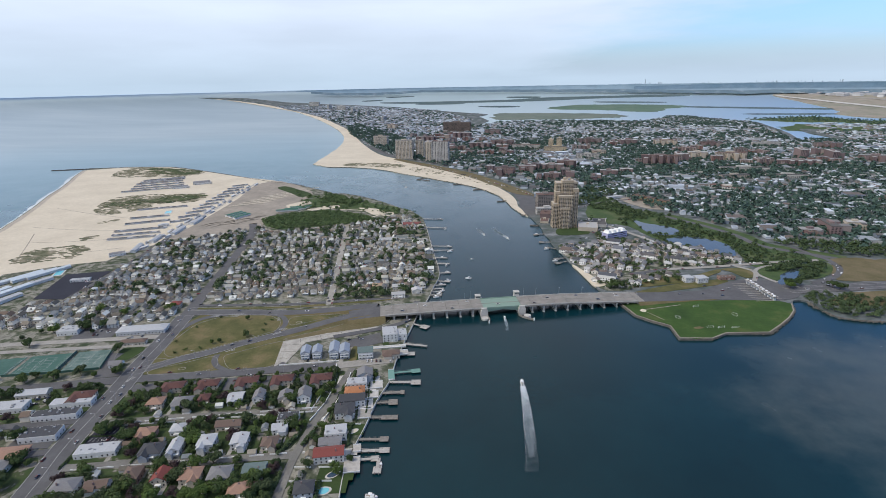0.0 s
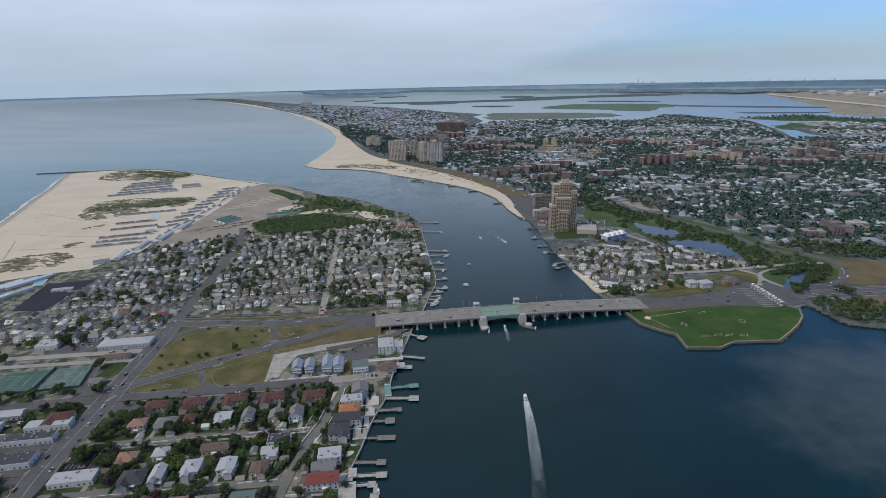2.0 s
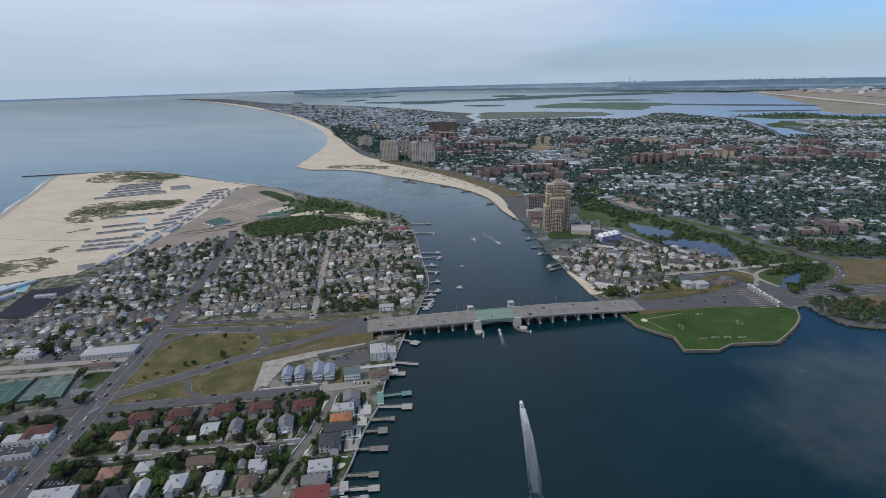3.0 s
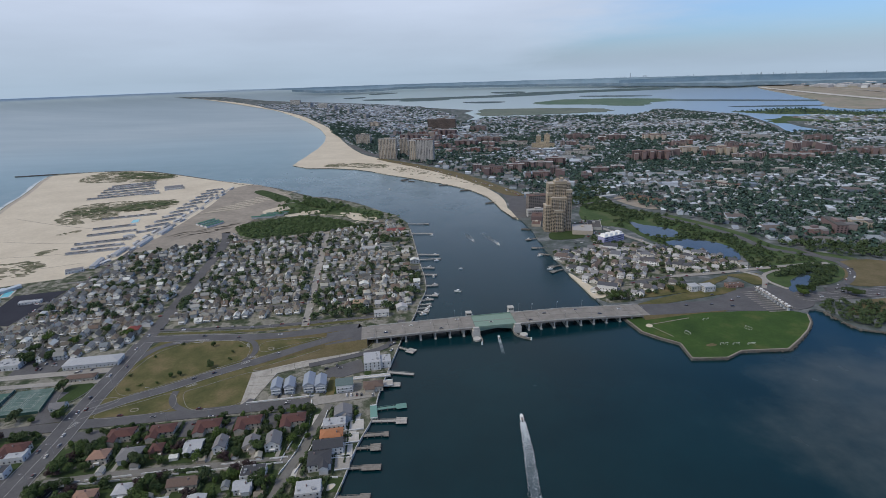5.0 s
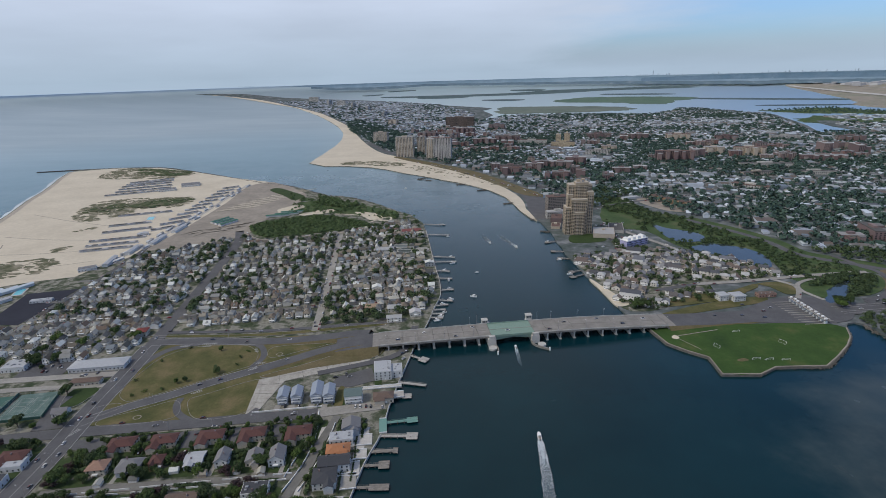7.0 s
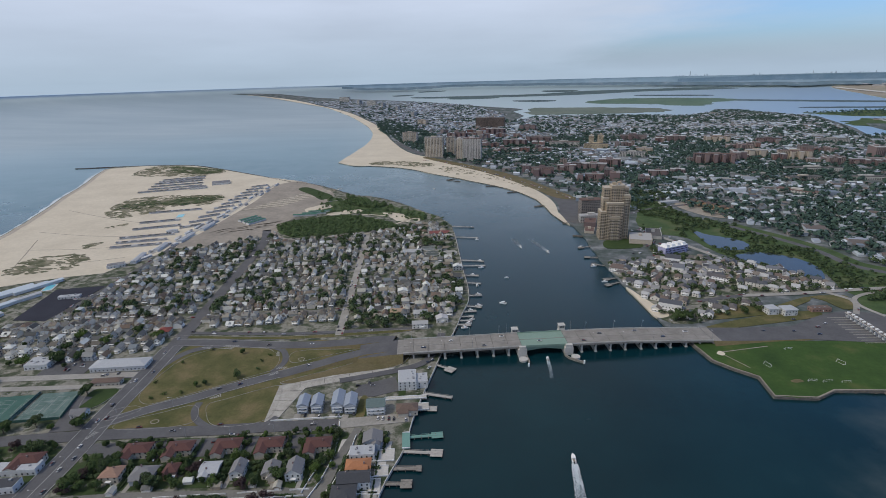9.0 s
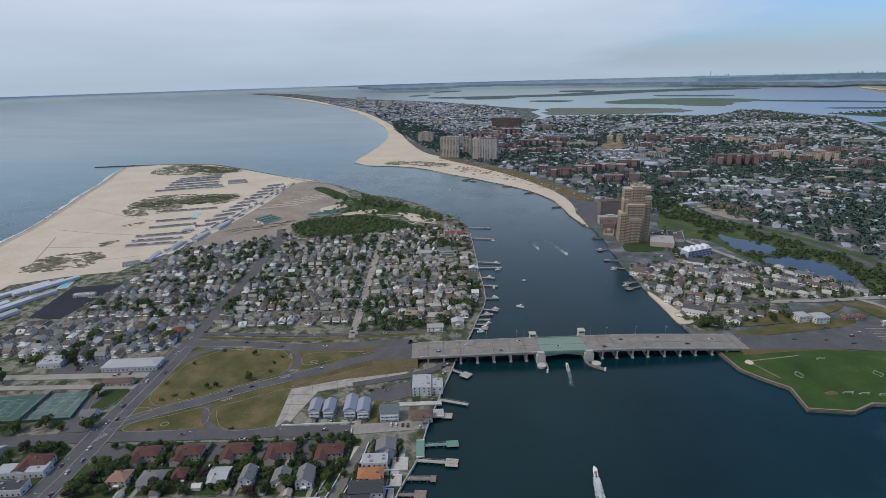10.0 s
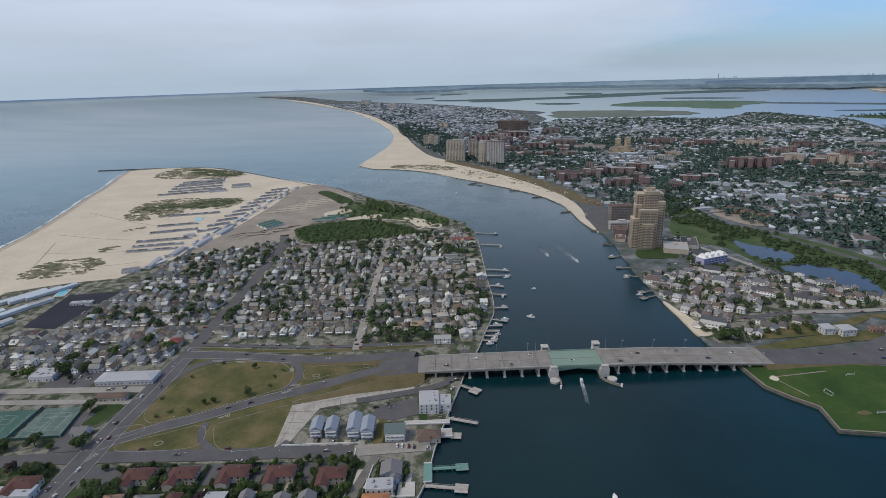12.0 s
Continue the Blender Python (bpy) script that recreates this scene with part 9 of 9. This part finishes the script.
def hedge(a, b, rad=1.0):
    n = max(2, int(math.dist(a, b) / (rad * 1.1)))
    for i in range(n + 1):
        t = i / n
        hedge_places.append((a[0] + (b[0] - a[0]) * t, a[1] + (b[1] - a[1]) * t, rad * GARDEN.uniform(0.8, 1.3), rad * GARDEN.uniform(1.6, 2.4)))


for x, y, rad in [q for q in HOUSES if q[2] > 5.0 and q[1] < 432 and -296 < q[0] < -66]:
    side = rad + 2.6
    for sx in (-1, 1):
        if GARDEN.random() < 0.7:
            hedge((x + sx * side, y - rad - 3), (x + sx * side - 1.2, y + rad + 3), GARDEN.choice((0.7, 1.0, 1.5)))
    if GARDEN.random() < 0.6:
        hedge((x - side, y + rad + 4), (x + side, y + rad + 4.8), GARDEN.choice((0.8, 1.4)))
for a, b in (((-118, 402), (-280, 384)), ((-135, 405), (-265, 390)), ((-118, 344), (-128, 320)), ((-120, 300), (-122, 270)), ((-106, 350), (-112, 330)), ((-104, 300), (-108, 280))):
    hedge(a, b, 1.7)
grove("hedges", hedge_places, "clipped and overgrown green garden hedges", LEAF_FAR, 2.8, 28, "hedges", 51)
garage = None
for x, y in ((-246, 372), (-223, 376), (-198, 384), (-176, 380), (-152, 383), (-134, 381), (-250, 334), (-226, 338), (-197, 343), (-170, 345), (-148, 352), (-122, 342), (-148, 322), (-174, 322), (-196, 318), (-236, 306), (-213, 303), (-192, 305), (-170, 286), (-152, 290), (-254, 300), (-104, 330), (-104, 318), (-106, 296)):
    m = pose(x, y, 2.0, 0, 0, 7 + GARDEN.choice((0, 90)))
    if garage is None:
        garage = thing("garage", m, "small garden garage with a shingle roof", "garage", "garden garages")
        v, f = prism(5, 6, 2.5, 1.4, False)
        piece("wall", mesh_of("wall", v, f, WALL), garage)
        v, f = gable_roof(5, 6, 2.5, 1.4, False, 0.3)
        piece("roof", mesh_of("roof", v, f, ROOF), garage)
        piece("garage_door", Shape().box(-1.4, -3.06, 0.05, 1.4, -3.0, 2.2).mesh("garage_door", WHITE), garage)
    else:
        copy_thing(garage, m)
for a, b in (((-110, 380), (-290, 360)), ((-112, 374), (-280, 358)), ((-118, 322), (-280, 306)), ((-112, 402), (-117, 372)), ((-96, 405), (-70, 408)), ((-98, 392), (-66, 392)), ((-102, 376), (-66, 376)), ((-104, 356), (-70, 356)), ((-108, 336), (-76, 336)), ((-110, 322), (-78, 323)), ((-112, 306), (-78, 306)), ((-112, 292), (-80, 292))):
    n = max(2, int(math.dist(a, b) / 18))
    for i in range(n):
        t0, t1 = (i + GARDEN.uniform(0.0, 0.2)) / n, (i + GARDEN.uniform(0.7, 1.0)) / n
        p, q = [(a[0] + (b[0] - a[0]) * t, a[1] + (b[1] - a[1]) * t) for t in (t0, t1)]
        ribbon("garden_wall", [p, q], 0.3, 3.5, WHITE, "low white garden fence", "fence", 1.5)
for x, y, w, d in ((-74, 322, 12, 8), (-70, 372, 8, 8), (-68, 404, 8, 6), (-99, 398, 5, 12), (-100, 380, 5, 10), (-103, 362, 4, 10), (-70, 425, 14, 8), (-100, 424, 4, 14)):
    plate("pavement", [(x - w / 2, y - d / 2), (x + w / 2, y - d / 2 + 1), (x + w / 2, y + d / 2 + 1), (x - w / 2, y + d / 2)], 2.3, PALE, "pale paved garden terrace", "pavement", 0.2)
for x, y, w, d in ((-80, 300, 26, 16), (-84, 286, 28, 12), (-77, 349, 20, 14), (-118, 434, 20, 14), (-92, 470, 8, 30), (-64, 500, 6, 34)):
    plate("lawn", [(x - w / 2, y - d / 2), (x + w / 2, y - d / 2 + 1), (x + w / 2, y + d / 2 + 1), (x - w / 2, y + d / 2)], 2.24, LAWN, "green garden lawn near the quay", "grass", 0.2)
for x, y, k in ((-101, 400, 2), (-99, 372, 2), (-101, 350, 1), (-103, 334, 1), (-79, 300, 1), (-84, 306, 2), (-103, 306, 1), (-72, 312, 2), (-66, 427, 2), (-118, 430, 1), (-122, 440, 2)):
    tree(x, y, k, x * 11 % 360)

# ---- gardens between the streets, and white arrows on the ramps ----
for pts in (
    [(-274, 262), (-122, 268), (-121, 311), (-150, 312), (-196, 310), (-230, 308), (-276, 303)],
    [(-279, 317), (-231, 321), (-196, 323), (-145, 325), (-121, 327), (-115, 366), (-141, 368), (-188, 365), (-235, 362), (-279, 356)],
    [(-284, 370), (-235, 376), (-188, 379), (-141, 382), (-110, 384), (-103, 415), (-99, 440), (-160, 435), (-214, 430), (-292, 420)],
    [(-470, 250), (-312, 275), (-312, 322), (-420, 292)],
    [(-430, 362), (-316, 376), (-316, 420), (-420, 404)],
):
    plate("ground", rounded(pts, 2), 2.17, YARD_GREEN, "green gardens with pale drives between houses", "ground", 0.3)
for (x, y), turn in (((-280, 571), 0), ((-256, 570), 0), ((-199, 560), -70), ((-190, 522), 40), ((-228, 484), 32), ((-303, 430), 75)):
    hatch = Shape()
    for i in range(6):
        hatch.beam((i * 1.6 - 4, -0.3 - 0.25 * i, 0), (i * 1.6 - 3.2, 0.3 + 0.25 * i, 0), 0.55, 0.03)
    hatch.beam((-4.4, -0.5, 0), (5.2, -1.9, 0), 0.3, 0.03)
    hatch.beam((-4.4, 0.5, 0), (5.2, 1.9, 0), 0.3, 0.03)
    tagged(new("road_marking", hatch.mesh("road_marking", LINE)), "white hatched paint where lanes part", "road marking", "", "structure").matrix_world = pose(x, y, 2.56, 0, 0, turn)

# ---- decks and low blocks round the tower ----
for x, y, w, d, h, m, label in ((266, 930, 34, 40, 7.5, BEIGE, "low beige parking deck beside the tower"), (296, 960, 24, 46, 5.0, PALE, "pale flat garage roof beside the tower"), (196, 985, 16, 26, 4.0, BEIGE, "low beige pool house at the water"), (205, 1025, 20, 30, 9.0, BRICK, "brick apartment block near the beach")):
    deck = thing("parking_deck", pose(x, y, 2.2, 0, 0, -14), label, "building")
    piece("wall", Shape().box(-w / 2, -d / 2, 0, w / 2, d / 2, h).mesh("wall", m), deck)
    piece("roof", Shape().box(-w / 2 + 0.6, -d / 2 + 0.6, h - 0.2, w / 2 - 0.6, d / 2 - 0.6, h + 0.05).mesh("roof", FLAT_ROOF), deck)
    for p, q, r, t in ((-w / 2, -d / 2, w / 2, -d / 2), (w / 2, -d / 2, w / 2, d / 2), (w / 2, d / 2, -w / 2, d / 2), (-w / 2, d / 2, -w / 2, -d / 2)):
        piece("parapet", Shape().beam((p, q, h + 0.35), (r, t, h + 0.35), 0.4, 0.9).mesh("parapet", m), deck)
    piece("stair_head", Shape().box(-3, 2, h, 2, 7, h + 2.8).mesh("stair_head", m), deck)
plate("pavement", rounded([(172, 1046), (196, 1040), (240, 1075), (232, 1130), (214, 1215), (190, 1290), (160, 1345), (150, 1335), (168, 1255), (172, 1180), (166, 1110)], 3), 2.3, ASPHALT, "grey parking lots behind the beach", "ground", 0.3)
